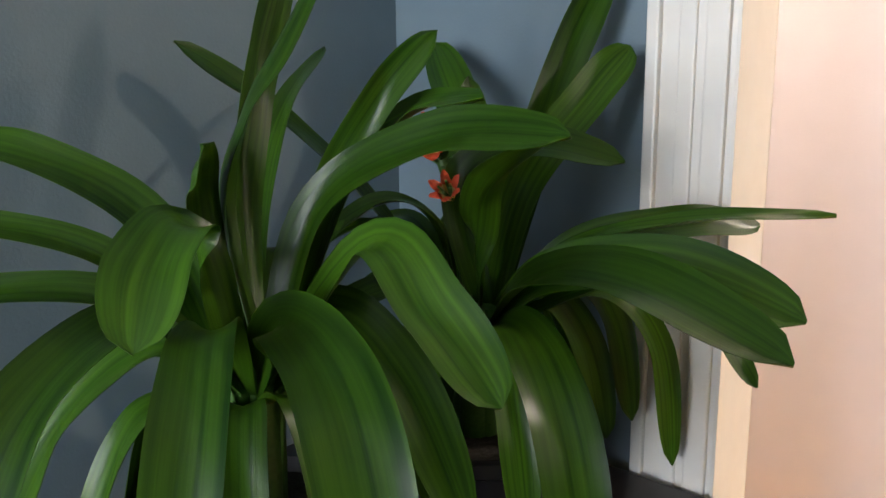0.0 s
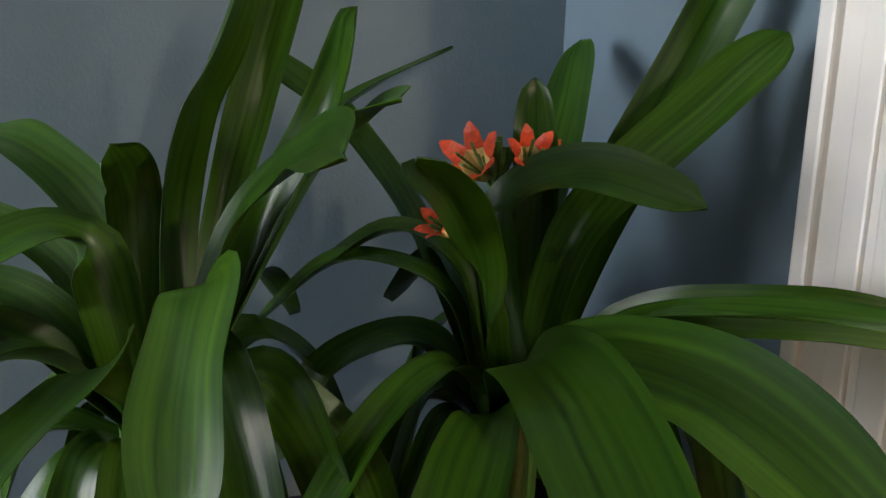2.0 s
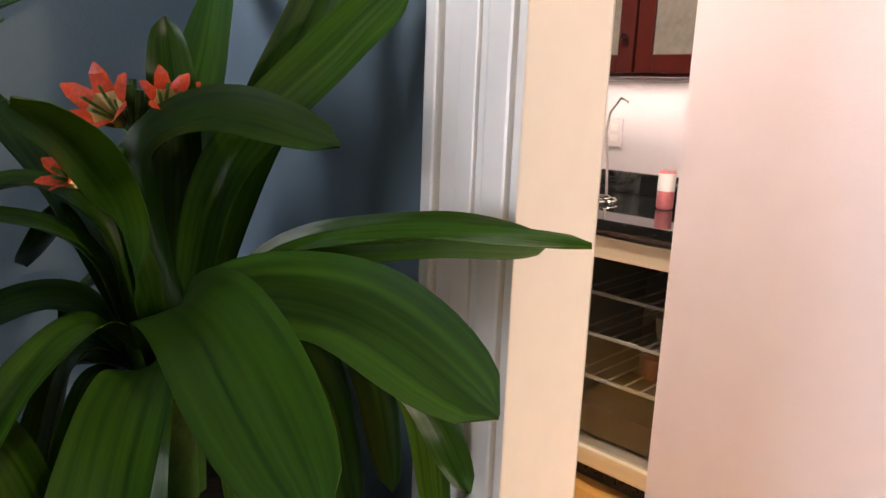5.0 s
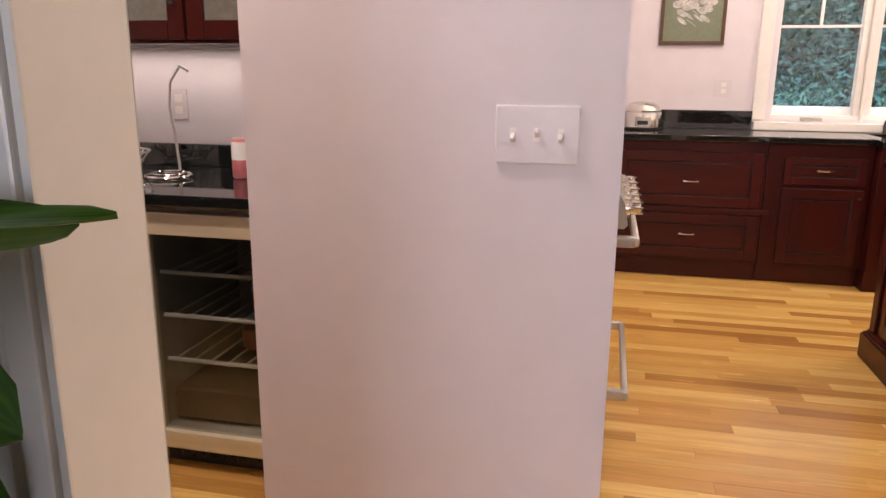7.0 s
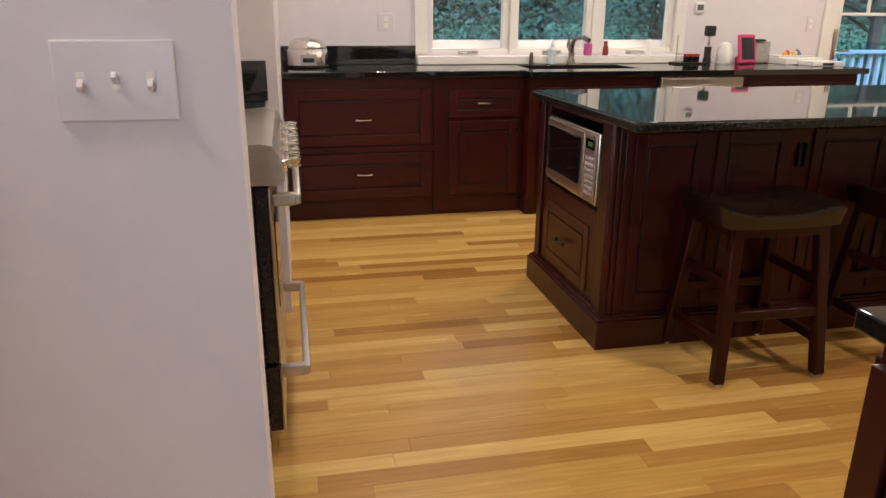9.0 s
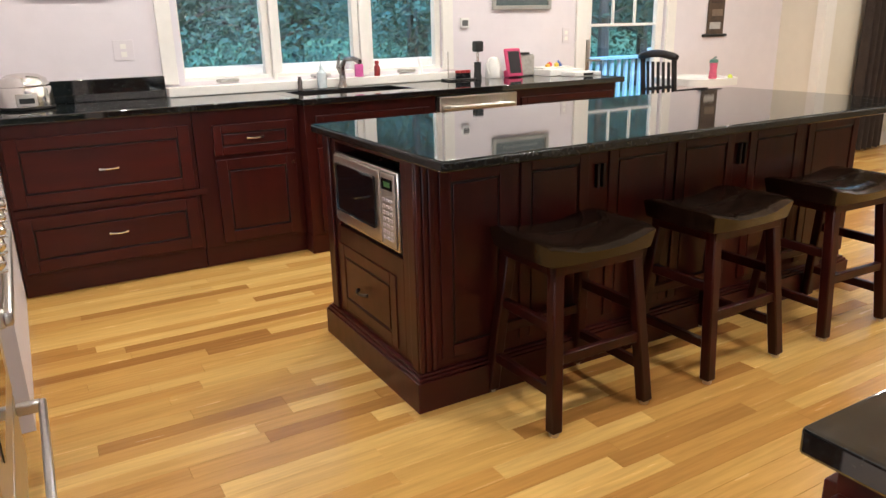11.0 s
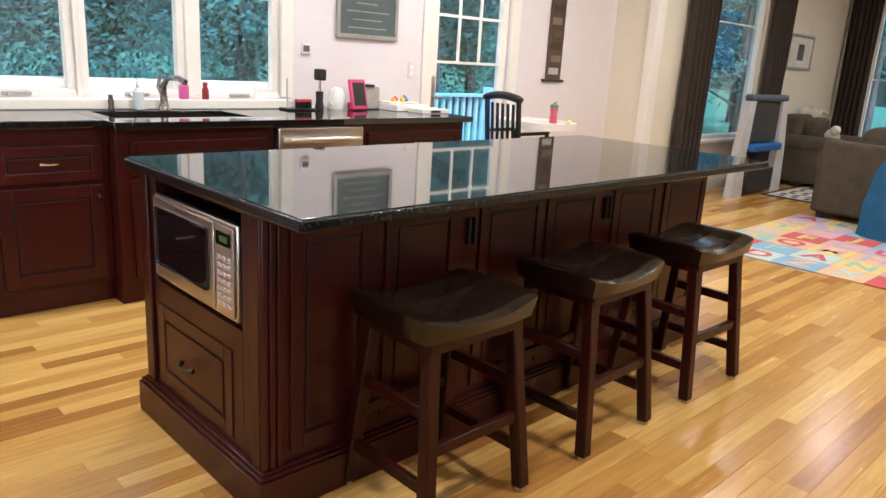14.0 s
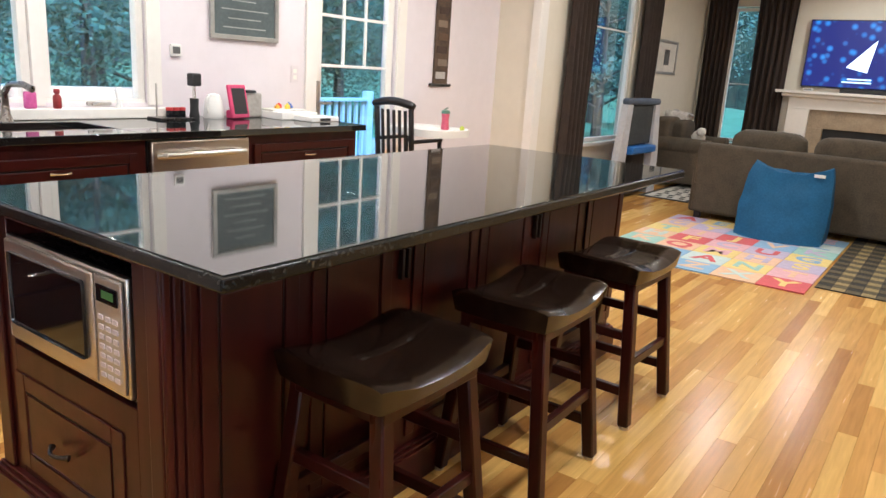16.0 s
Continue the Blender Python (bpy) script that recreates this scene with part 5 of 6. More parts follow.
ctp = thing("countertop", (-2.28, 2.2, 0.884), "polished black granite pantry counter", "countertop")
part("slab", bx(B(), -2.29, -0.532, 2.195, 2.846, 0.885, 0.92, 0.005), M_GRANITE, ctp)
part("backsplash", bx(B(), -2.29, -0.532, 2.82, 2.848, 0.9205, 1.005, 0.003), M_GRANITE, ctp)
M_SHELF = mat("pale_shelf_edge", (0.62, 0.56, 0.50), 0.4, 0.2, vary=0.05, scale=6)
wc = thing("wine_cooler", (-1.19, PF, 0), "glass fronted wine cooler with a pale steel frame", "wine cooler")
WX0, WX1 = -1.165, -0.560
bm = B()
bx(bm, WX0, WX1, 2.80, 2.815, 0.10, 0.872)
bx(bm, WX0, WX0 + 0.02, PF + 0.012, 2.80, 0.10, 0.872)
bx(bm, WX1 - 0.02, WX1, PF + 0.012, 2.80, 0.10, 0.872)
bx(bm, WX0 + 0.02, WX1 - 0.02, PF + 0.012, 2.80, 0.10, 0.13)
bx(bm, WX0 + 0.02, WX1 - 0.02, PF + 0.012, 2.80, 0.84, 0.872)
# lining grey is lightened to stand in for light inside the cooler
part("body", bm, mat("grey_cooler_lining", (0.34, 0.31, 0.28), 0.5), wc)
bm = B()
for a in ((WX0, WX1, 0.792, 0.862), (WX0, WX1, 0.078, 0.138)):
    bx(bm, a[0], a[1], PF - 0.03, PF + 0.010, a[2], a[3], 0.004)
for a in ((WX0, WX0 + 0.036), (WX1 - 0.036, WX1)):
    bx(bm, a[0], a[1], PF - 0.03, PF + 0.010, 0.1385, 0.7915, 0.004)
d = part("door", bm, M_BRASS, wc, "pale gold steel door frame")
p = part("pane", box(WX0 + 0.03, WX1 - 0.03, PF - 0.012, PF - 0.006, 0.13, 0.80), M_SMOKE, d)
p.visible_shadow = False
bm = bx(B(), WX0 - 0.040, WX0 - 0.022, PF - 0.085, PF - 0.060, 0.075, 0.83, 0.006)
for zz in (0.14, 0.76):
    bar(bm, (WX0 - 0.031, PF - 0.066, zz), (WX0 + 0.012, PF - 0.02, zz), 0.014, 0.014)
part("handle", bm, M_BRASS, d)
for zz in (0.355, 0.507, 0.652):
    bm = bx(B(), WX0 + 0.022, WX1 - 0.022, PF + 0.05, PF + 0.062, zz - 0.006, zz + 0.006, 0.002)
    for k in range(9):
        xx = WX0 + 0.05 + k * 0.062
        bar(bm, (xx, PF + 0.06, zz), (xx, 2.78, zz), 0.006, 0.006)
    part("rack", bm, M_SHELF, wc)
part("bottom_bin", bx(B(), WX0 + 0.03, WX1 - 0.03, PF + 0.06, 2.7, 0.145, 0.25, 0.006), mat("brown_bin", (0.10, 0.06, 0.035), 0.5), wc)
part("grille", bx(B(), WX0 + 0.01, WX1, PF + 0.03, PF + 0.05, 0.0, 0.0975, 0.003), M_RUBBER, wc)
for gx in range(14):
    part("slat", bx(B(), WX0 + 0.04 + gx * 0.04, WX0 + 0.065 + gx * 0.04, PF + 0.024, PF + 0.0295, 0.02, 0.08, 0.001), M_BLACK, wc)
for bx0, zz, col in ((-0.90, 0.375, "a"), (-0.80, 0.375, "b"), (-0.72, 0.525, "a"), (-0.86, 0.525, "b")):
    bt = thing("food_tub", (bx0, 2.45, zz - 0.014), "rounded pale plastic tub on a cooler shelf", "tub", "tubs in the cooler")
    part("tub", lathe(B(), [(0.034, zz - 0.013), (0.042, zz + 0.02), (0.043, zz + 0.06), (0.030, zz + 0.075)], bx0, 2.45, 16), mat("tub_" + col, (0.34, 0.12, 0.07) if col == "a" else (0.45, 0.38, 0.30), 0.4), bt)
uc = thing("wall_cabinet", (-2.28, 2.52, 1.363), "cherry wood wall cabinet with a glazed door", "cabinet")
UZ = 1.363
part("body", bx(B(), -2.28, -0.534, 2.54, 2.846, UZ, 2.25, 0.002), M_CHERRY_H, uc)
for a0, a1 in ((-2.26, -1.70), (-1.69, -1.13), (-1.12, -0.56)):
    bm = B()
    for q in ((a0, a0 + 0.06, UZ + 0.012, 2.24), (a1 - 0.06, a1, UZ + 0.012, 2.24), (a0 + 0.06, a1 - 0.06, UZ + 0.012, UZ + 0.072), (a0 + 0.06, a1 - 0.06, 2.18, 2.24)):
        bx(bm, q[0], q[1], 2.518, 2.539, q[2], q[3], 0.003)
    d = part("door", bm, M_CHERRY, uc)
    part("pane", bx(B(), a0 + 0.055, a1 - 0.055, 2.5285, 2.5335, UZ + 0.068, 2.185), mat("seeded_glass", (0.16, 0.15, 0.13), 0.12), d, "textured grey glass")
    part("handle", tube(B(), [(a1 - 0.03, 2.517, UZ + 0.13), (a1 - 0.03, 2.498, UZ + 0.13)], [0.006, 0.011], 10), M_CHROME, d)


def outlet(x, y, z, label, rocker=False, w=0.07):
    o = thing("wall_outlet", (x, y, z), label, "outlet", "wall outlets")
    p_ = part("plate", bx(B(), x - w / 2, x + w / 2, y - 0.006, y - 0.0005, z - 0.057, z + 0.057, 0.002), M_PLATE, o)
    for k, dz in enumerate((-0.022, 0.022)):
        part("socket", bx(B(), x - 0.016, x + 0.016, y - 0.0078, y - 0.0062, z + dz - 0.014, z + dz + 0.014, 0.001), M_TRIM, p_)


outlet(-1.378, 2.849, 1.153, "white wall outlet above the pantry counter")
outlet(0.99, WY, 1.197, "white double outlet plate on the kitchen wall", w=0.11)
outlet(4.26, WY, 1.20, "white wall switch plate beside the glazed door")
sn = thing("drinks_can", (-1.0, 2.55, 0.92), "white and pink drinks can on the pantry counter", "can")
part("can", lathe(B(), [(0.024, 0.921), (0.029, 0.928), (0.029, 1.045), (0.025, 1.055)], -0.985, 2.57, 20), mat("pink_can", (0.80, 0.25, 0.27), 0.35, 0.2), sn)
part("band", lathe(B(), [(0.0295, 0.985), (0.0295, 1.045)], -0.985, 2.57, 20), M_WHITE, sn)
part("lid", lathe(B(), [(0.024, 1.0555), (0.024, 1.058)], -0.985, 2.57, 20), M_STEEL_H, sn)
th = thing("wire_holder", (-1.23, 2.52, 0.92), "dark wire kitchen roll holder with a ring base", "holder")
bm = tube(B(), [(-1.23 + 0.075 * math.cos(k * math.pi / 12), 2.52 + 0.075 * math.sin(k * math.pi / 12), 0.928) for k in range(25)], 0.006, 6)
tube(bm, [(-1.23 + 0.055 * math.cos(k * math.pi / 12), 2.52 + 0.055 * math.sin(k * math.pi / 12), 0.936) for k in range(25)], 0.004, 6)
part("ring_base", bm, M_CHROME, th)
part("rod", tube(B(), [(-1.23, 2.59, 0.93), (-1.245, 2.60, 1.05), (-1.26, 2.60, 1.16), (-1.25, 2.60, 1.24), (-1.21, 2.60, 1.29), (-1.18, 2.60, 1.275)], 0.005, 6), M_STEEL_H, th)
bk = thing("wire_basket", (-1.52, 2.62, 0.92), "dark wire basket filled with packets", "basket")
bm = B()
for zz, r in ((0.927, 0.08), (0.96, 0.11), (0.995, 0.135)):
    tube(bm, [(-1.50 + r * math.cos(k * math.pi / 12), 2.58 + r * math.sin(k * math.pi / 12), zz) for k in range(25)], 0.004, 6)
for k in range(16):
    a = k * math.pi / 8
    tube(bm, [(-1.50 + 0.08 * math.cos(a), 2.58 + 0.08 * math.sin(a), 0.927), (-1.50 + 0.135 * math.cos(a), 2.58 + 0.135 * math.sin(a), 0.995)], 0.003, 5)
part("wire", bm, M_STEEL_H, bk)
for k in range(7):
    pk = bx(B(), -0.045, 0.045, -0.012, 0.012, -0.05, 0.05, 0.008)
    bmesh.ops.transform(pk, matrix=pose(-1.50 + 0.06 * math.cos(k * 2.1), 2.58 + 0.05 * math.sin(k * 2.1), 0.985 + 0.008 * (k % 3), 25 * math.sin(k), 60 + 20 * math.cos(k * 3), k * 50), verts=pk.verts)
    part("packet", pk, (M_WHITE, M_CREAM, M_CURTAIN)[k % 3], bk)

# ---- under cabinet light ----
ul = thing("under_cabinet_light", (-1.4, 2.74, 1.353), "slim white light strip under the wall cabinet", "light strip")
part("housing", bx(B(), -2.18, -0.62, 2.72, 2.76, 1.3535, 1.3625, 0.002), M_WHITE, ul)

# ---- kitchen counter things ----
def turned(name, x, y, profile, material, label, category, part_name="body", seg=20):
    t = thing(name, (x, y, profile[0][1]), label, category)
    part(part_name, lathe(B(), profile, x, y, seg), material, t)
    return t


Z = 0.9205
rc = thing("rice_cooker", (0.45, 5.52, Z), "silver domed rice cooker on the counter", "rice cooker")
part("body", lathe(B(), [(0.115, Z), (0.128, Z + 0.015), (0.130, Z + 0.10), (0.122, Z + 0.115)], 0.455, 5.50, 32), M_CHROME, rc)
part("lid", lathe(B(), [(0.120, Z + 0.116), (0.122, Z + 0.125), (0.108, Z + 0.155), (0.070, Z + 0.178), (0.02, Z + 0.184)], 0.455, 5.50, 32), M_CHROME, rc)
part("panel", bx(B(), 0.405, 0.505, 5.362, 5.374, Z + 0.02, Z + 0.085, 0.004), M_STEEL_H, rc)
part("label_plate", bx(B(), 0.420, 0.490, 5.358, 5.3615, Z + 0.035, Z + 0.062, 0.002), M_RUBBER, rc)
part("base", lathe(B(), [(0.118, Z - 0.0004), (0.132, Z + 0.004), (0.132, Z + 0.014)], 0.455, 5.50, 32), M_RUBBER, rc)


def framed(name, x0, x1, y, z0, z1, fw, fmat, mmat, label, category):
    """A framed sheet on a wall along x."""
    t = thing(name, (x0, y, z0), label, category)
    bm = B()
    for a in ((x0, x1, z0, z0 + fw), (x0, x1, z1 - fw, z1), (x0, x0 + fw, z0 + fw, z1 - fw), (x1 - fw, x1, z0 + fw, z1 - fw)):
        bx(bm, a[0], a[1], y - 0.022, y - 0.001, a[2], a[3], 0.003)
    part("frame", bm, fmat, t)
    part("mat_board", bx(B(), x0 + fw, x1 - fw, y - 0.010, y - 0.002, z0 + fw, z1 - fw), mmat, t)
    return t


fp = framed("picture", 0.538, 0.962, WY, 1.482, 2.02, 0.024, mat("brown_gold_frame", (0.10, 0.055, 0.025), 0.35), mat("sage_mat_board", (0.20, 0.23, 0.16), 0.8, vary=0.05), "framed flower print with a sage green mat", "picture")
bm = B()
for k in range(22):
    a, r = k * 2.4, 0.12 * math.sqrt(k / 22)
    cx, cz = 0.75 + r * math.cos(a), 1.74 + 1.15 * r * math.sin(a)
    yy = WY - 0.0105 - 0.00008 * k
    vs = [bm.verts.new((cx + 0.034 * math.cos(q), yy, cz + 0.026 * math.sin(q + a))) for q in [i * math.pi / 5 for i in range(10)]]
    bm.faces.new(vs)
part("print", bm, mat("grey_white_print", (0.55, 0.55, 0.52), 0.8, vary=0.3, scale=14), fp)

sg = framed("wall_sign", 3.552, 4.096, WY, 1.398, 1.86, 0.030, mat("pewter_frame", (0.42, 0.42, 0.40), 0.3, 0.5), mat("slate_sign_face", (0.10, 0.125, 0.13), 0.25, vary=0.1), "framed slate grey sign with lines of pale writing", "sign")
M_CHALK = mat("pale_lettering", (0.32, 0.34, 0.34), 0.7)
for k, (a, b) in enumerate(((0.10, 0.44), (0.14, 0.40), (0.09, 0.46), (0.17, 0.36), (0.12, 0.43), (0.19, 0.35))):
    part("text_line", bx(B(), 3.552 + a, 3.552 + b, WY - 0.0115, WY - 0.0102, 1.47 + k * 0.055, 1.477 + k * 0.055), M_CHALK, sg)
th2 = thing("thermostat", (3.30, WY, 1.30), "small white wall thermostat with a grey display", "thermostat")
part("case", bx(B(), 3.275, 3.345, WY - 0.018, WY - 0.0005, 1.275, 1.345, 0.004), M_WHITE, th2)
part("display", bx(B(), 3.285, 3.335, WY - 0.0195, WY - 0.0183, 1.29, 1.33, 0.001), mat("grey_display", (0.12, 0.12, 0.12), 0.3), th2)

turned("soap_bottle", 2.14, 5.57, [(0.020, Z), (0.030, Z + 0.004), (0.030, Z + 0.10), (0.012, Z + 0.12), (0.012, Z + 0.14), (0.005, Z + 0.145), (0.005, Z + 0.175)], mat("clear_soap", (0.62, 0.70, 0.72), 0.12), "clear plastic soap pump bottle by the sink", "bottle")
turned("spray_nozzle", 1.99, 5.57, [(0.018, Z), (0.013, Z + 0.02), (0.016, Z + 0.05), (0.010, Z + 0.075), (0.014, Z + 0.082)], mat("bronze_nozzle", (0.12, 0.10, 0.09), 0.3, 0.8), "dark bronze sink sprayer", "sprayer")
SZ = 0.9765
pb = thing("pink_bottle", (2.43, 5.63, SZ), "pink plastic bottle standing on the sill", "bottle")
part("body", bx(B(), 2.40, 2.46, 5.615, 5.645, SZ, SZ + 0.085, 0.010), mat("pink_plastic", (0.65, 0.12, 0.36), 0.3), pb)
part("cap", bx(B(), 2.415, 2.445, 5.62, 5.64, SZ + 0.0855, SZ + 0.105, 0.004), M_WHITE, pb)
turned("red_bottle", 2.565, 5.63, [(0.018, SZ), (0.021, SZ + 0.005), (0.021, SZ + 0.06), (0.010, SZ + 0.075), (0.016, SZ + 0.08), (0.014, SZ + 0.10)], mat("dark_red_plastic", (0.30, 0.03, 0.03), 0.3), "dark red bottle standing on the sill", "bottle")
og = thing("figurine", (2.90, 5.63, SZ), "small white curved ornament on the sill", "ornament")
part("ornament", tube(B(), [(2.90, 5.63, SZ), (2.905, 5.63, SZ + 0.03), (2.895, 5.63, SZ + 0.07), (2.89, 5.63, SZ + 0.10), (2.90, 5.63, SZ + 0.115)], [0.020, 0.012, 0.010, 0.012, 0.006], 10), M_WHITE, og)

tr = thing("spice_tray", (3.10, 5.50, Z), "black counter tray with small red topped jars", "tray")
part("tray", bx(B(), 3.05, 3.27, 5.46, 5.60, Z, Z + 0.012, 0.004), M_BLACK, tr)
for k in range(3):
    j = part("jar", lathe(B(), [(0.018, Z + 0.0125), (0.019, Z + 0.02), (0.019, Z + 0.05)], 3.15 + 0.042 * k, 5.53, 14), M_DARKGLASS, tr)
    part("lid", lathe(B(), [(0.020, Z + 0.0505), (0.020, Z + 0.066), (0.016, Z + 0.068)], 3.15 + 0.042 * k, 5.53, 14), mat("red_lid", (0.45, 0.04, 0.04), 0.35), j)
part("post", tube(B(), [(3.07, 5.53, Z + 0.012), (3.07, 5.53, Z + 0.20)], 0.005, 8), M_STEEL_H, tr)
gp = thing("pepper_mill", (3.31, 5.52, Z), "tall black pepper mill on the counter", "pepper mill")
part("base", lathe(B(), [(0.028, Z), (0.030, Z + 0.02), (0.024, Z + 0.05), (0.026, Z + 0.12)], 3.31, 5.52, 18), M_RUBBER, gp)
part("shaft", lathe(B(), [(0.010, Z + 0.1205), (0.009, Z + 0.19)], 3.31, 5.52, 12), M_CHROME, gp)
part("head", bx(B(), 3.28, 3.345, 5.49, 5.55, Z + 0.191, Z + 0.265, 0.010), M_RUBBER, gp)
# kettle shape stands in for a paper towel roll with chrome loops
kt = thing("kettle", (3.47, 5.52, Z), "white rounded paper roll shape with a side loop on the counter", "kettle")
part("body", lathe(B(), [(0.058, Z), (0.062, Z + 0.01), (0.055, Z + 0.10), (0.038, Z + 0.14), (0.01, Z + 0.15)], 3.46, 5.54, 24), M_WHITE, kt)
part("handle", tube(B(), [(3.41, 5.52, Z + 0.03), (3.385, 5.51, Z + 0.07), (3.39, 5.51, Z + 0.12), (3.42, 5.53, Z + 0.135)], 0.007, 8), M_WHITE, kt)
tb = thing("tablet", (3.60, 5.44, Z), "child's tablet in a pink bumper case leaning upright", "tablet")
tm = pose(3.60, 5.46, Z + 0.005, -12, 0, 8)
bm = bx(B(), -0.075, 0.075, -0.012, 0.012, 0.0, 0.205, 0.010)
bmesh.ops.transform(bm, matrix=tm, verts=bm.verts)
part("case", bm, mat("pink_rubber_case", (0.62, 0.055, 0.16), 0.55), tb)
bm = bx(B(), -0.056, 0.056, -0.0145, -0.0125, 0.024, 0.182, 0.001)
bmesh.ops.transform(bm, matrix=tm, verts=bm.verts)
part("screen", bm, mat("dim_tablet_screen", (0.012, 0.011, 0.014), 0.3), tb)
bm = bx(B(), -0.05, 0.05, 0.012, 0.075, 0.0, 0.05, 0.008)
bmesh.ops.transform(bm, matrix=pose(3.60, 5.46, Z, 0, 0, 8), verts=bm.verts)
part("stand", bm, mat("pink_stand", (0.55, 0.05, 0.15), 0.55), tb)
bn = thing("paper_bin", (3.76, 5.55, Z), "grey upright bin standing behind the tablet", "bin")
part("bin", bx(B(), 3.70, 3.83, 5.53, 5.63, Z, Z + 0.155, 0.012), mat("grey_plastic_bin", (0.42, 0.40, 0.36), 0.5), bn)
part("lid", bx(B(), 3.695, 3.775, 5.52, 5.60, Z + 0.1555, Z + 0.172, 0.005), M_RUBBER, bn)
wb = thing("white_box", (4.0, 5.5, Z), "low white cardboard box on the counter", "box")
part("box", bx(B(), 3.83, 4.14, 5.34, 5.62, Z, Z + 0.045, 0.004), M_WHITE, wb)
part("flap", bx(B(), 3.84, 4.13, 5.44, 5.61, Z + 0.0455, Z + 0.058, 0.003), mat("box_card", (0.70, 0.68, 0.64), 0.6), wb)
wb2 = thing("white_box", (4.05, 5.24, Z), "flat white card box near the counter end", "box")
part("box", bx(B(), 3.92, 4.17, 5.17, 5.33, Z, Z + 0.030, 0.004), M_WHITE, wb2)
part("label_strip", bx(B(), 4.0, 4.09, 5.168, 5.1695, Z + 0.006, Z + 0.022), M_RUBBER, wb2)
for k, (tx, ty, col) in enumerate(((3.93, 5.50, (0.80, 0.45, 0.05)), (3.97, 5.53, (0.70, 0.06, 0.05)), (4.03, 5.50, (0.05, 0.12, 0.50)), (4.06, 5.52, (0.10, 0.20, 0.60)), (3.99, 5.47, (0.85, 0.65, 0.08)))):
    ty_ = thing("toy_brick", (tx, ty, Z + 0.058), "small bright plastic toy on the box", "toy", "small toys")
    bm = bx(B(), tx - 0.016, tx + 0.016, ty - 0.012, ty + 0.012, Z + 0.0585, Z + 0.078 + 0.008 * (k % 3), 0.004)
    part("brick", bm, mat("toy_colour", col, 0.35), ty_)
    part("stud", lathe(B(), [(0.007, Z + 0.0785 + 0.008 * (k % 3)), (0.007, Z + 0.086 + 0.008 * (k % 3))], tx, ty, 10), mat("toy_stud", col, 0.35), ty_)

# ---- high chair and hanging scroll ----
M_CHAIRWOOD = mat("black_chair_wood", (0.014, 0.011, 0.012), 0.35, vary=0.2, scale=6)
HX, HY = 5.05, 5.27
hc = thing("high_chair", (HX, HY, 0), "dark wooden high chair with a white plastic tray", "high chair")
for sx, sy in ((-0.19, -0.19), (-0.19, 0.19), (0.24, -0.21), (0.24, 0.21)):
    part("leg", bar(B(), (HX + sx * 1.15, HY + sy * 1.1, 0), (HX + sx * 0.85, HY + sy * 0.85, 0.55), 0.035, 0.035), M_CHAIRWOOD, hc)
part("seat", bx(B(), HX - 0.17, HX + 0.20, HY - 0.17, HY + 0.17, 0.55, 0.585, 0.010), M_CHAIRWOOD, hc)
for sy in (-0.165, 0.165):
    part("back_post", bar(B(), (HX - 0.16, HY + sy, 0.585), (HX - 0.20, HY + sy, 1.02), 0.032, 0.032), M_CHAIRWOOD, hc)
    part("arm", bar(B(), (HX - 0.18, HY + sy, 0.76), (HX + 0.20, HY + sy, 0.76), 0.030, 0.026), M_CHAIRWOOD, hc)
    part("arm_post", bar(B(), (HX + 0.18, HY + sy, 0.585), (HX + 0.18, HY + sy, 0.75), 0.026, 0.026), M_CHAIRWOOD, hc)
for k in range(5):
    yy = HY - 0.11 + k * 0.055
    part("back_slat", bar(B(), (HX - 0.165, yy, 0.60), (HX - 0.197, yy, 0.985), 0.010, 0.026), M_CHAIRWOOD, hc)
bm = B()
pts = [(HX - 0.20 - 0.014 * math.cos(s * math.pi / 2), HY + s * 0.195, 1.02 + 0.030 * math.cos(s * math.pi / 2)) for s in [k / 6 - 1 for k in range(13)]]
tube(bm, pts, [0.022] + [0.030] * 11 + [0.022], 10)
part("crest_rail", bm, M_CHAIRWOOD, hc)
bm = B()
out, inn = [], []
for k in range(36):
    a = k * math.pi / 18
    ca, sa = math.cos(a), math.sin(a)
    sq = (abs(ca) ** 3.2 + abs(sa) ** 3.2) ** (-1 / 3.2)
    out.append((HX + 0.24 + 0.26 * ca * sq, HY + 0.31 * sa * sq))
    inn.append((HX + 0.24 + 0.235 * ca * sq, HY + 0.285 * sa * sq))
rings = [[bm.verts.new((x_, y_, z_)) for x_, y_ in ps] for ps, z_ in ((out, 0.790), (out, 0.845), (inn, 0.845), (inn, 0.827))]
for ra, rb2 in zip(rings, rings[1:]):
    for k in range(36):
        bm.faces.new((ra[k], ra[(k + 1) % 36], rb2[(k + 1) % 36], rb2[k]))
bm.faces.new(rings[0][::-1])
bm.faces.new(rings[3])
part("tray", bm, M_WHITE, hc, "white plastic tray")
cup = thing("sippy_cup", (5.42, 5.20, 0.827), "pink child's drinking bottle with a green lid", "cup")
part("body", lathe(B(), [(0.030, 0.828), (0.034, 0.84), (0.028, 0.9), (0.034, 0.955)], 5.42, 5.20, 18), mat("pink_cup", (0.62, 0.10, 0.17), 0.35), cup)
part("lid", lathe(B(), [(0.036, 0.9555), (0.034, 0.98), (0.015, 0.986)], 5.42, 5.20, 18), mat("green_lid", (0.10, 0.22, 0.17), 0.4), cup)
part("spout", bar(B(), (5.405, 5.20, 0.985), (5.445, 5.20, 1.002), 0.016, 0.012), mat("grey_spout", (0.25, 0.27, 0.26), 0.4), cup)
yb = thing("yellow_toy", (5.46, 5.06, 0.827), "small yellow green ball on the tray", "toy")
bm = B()
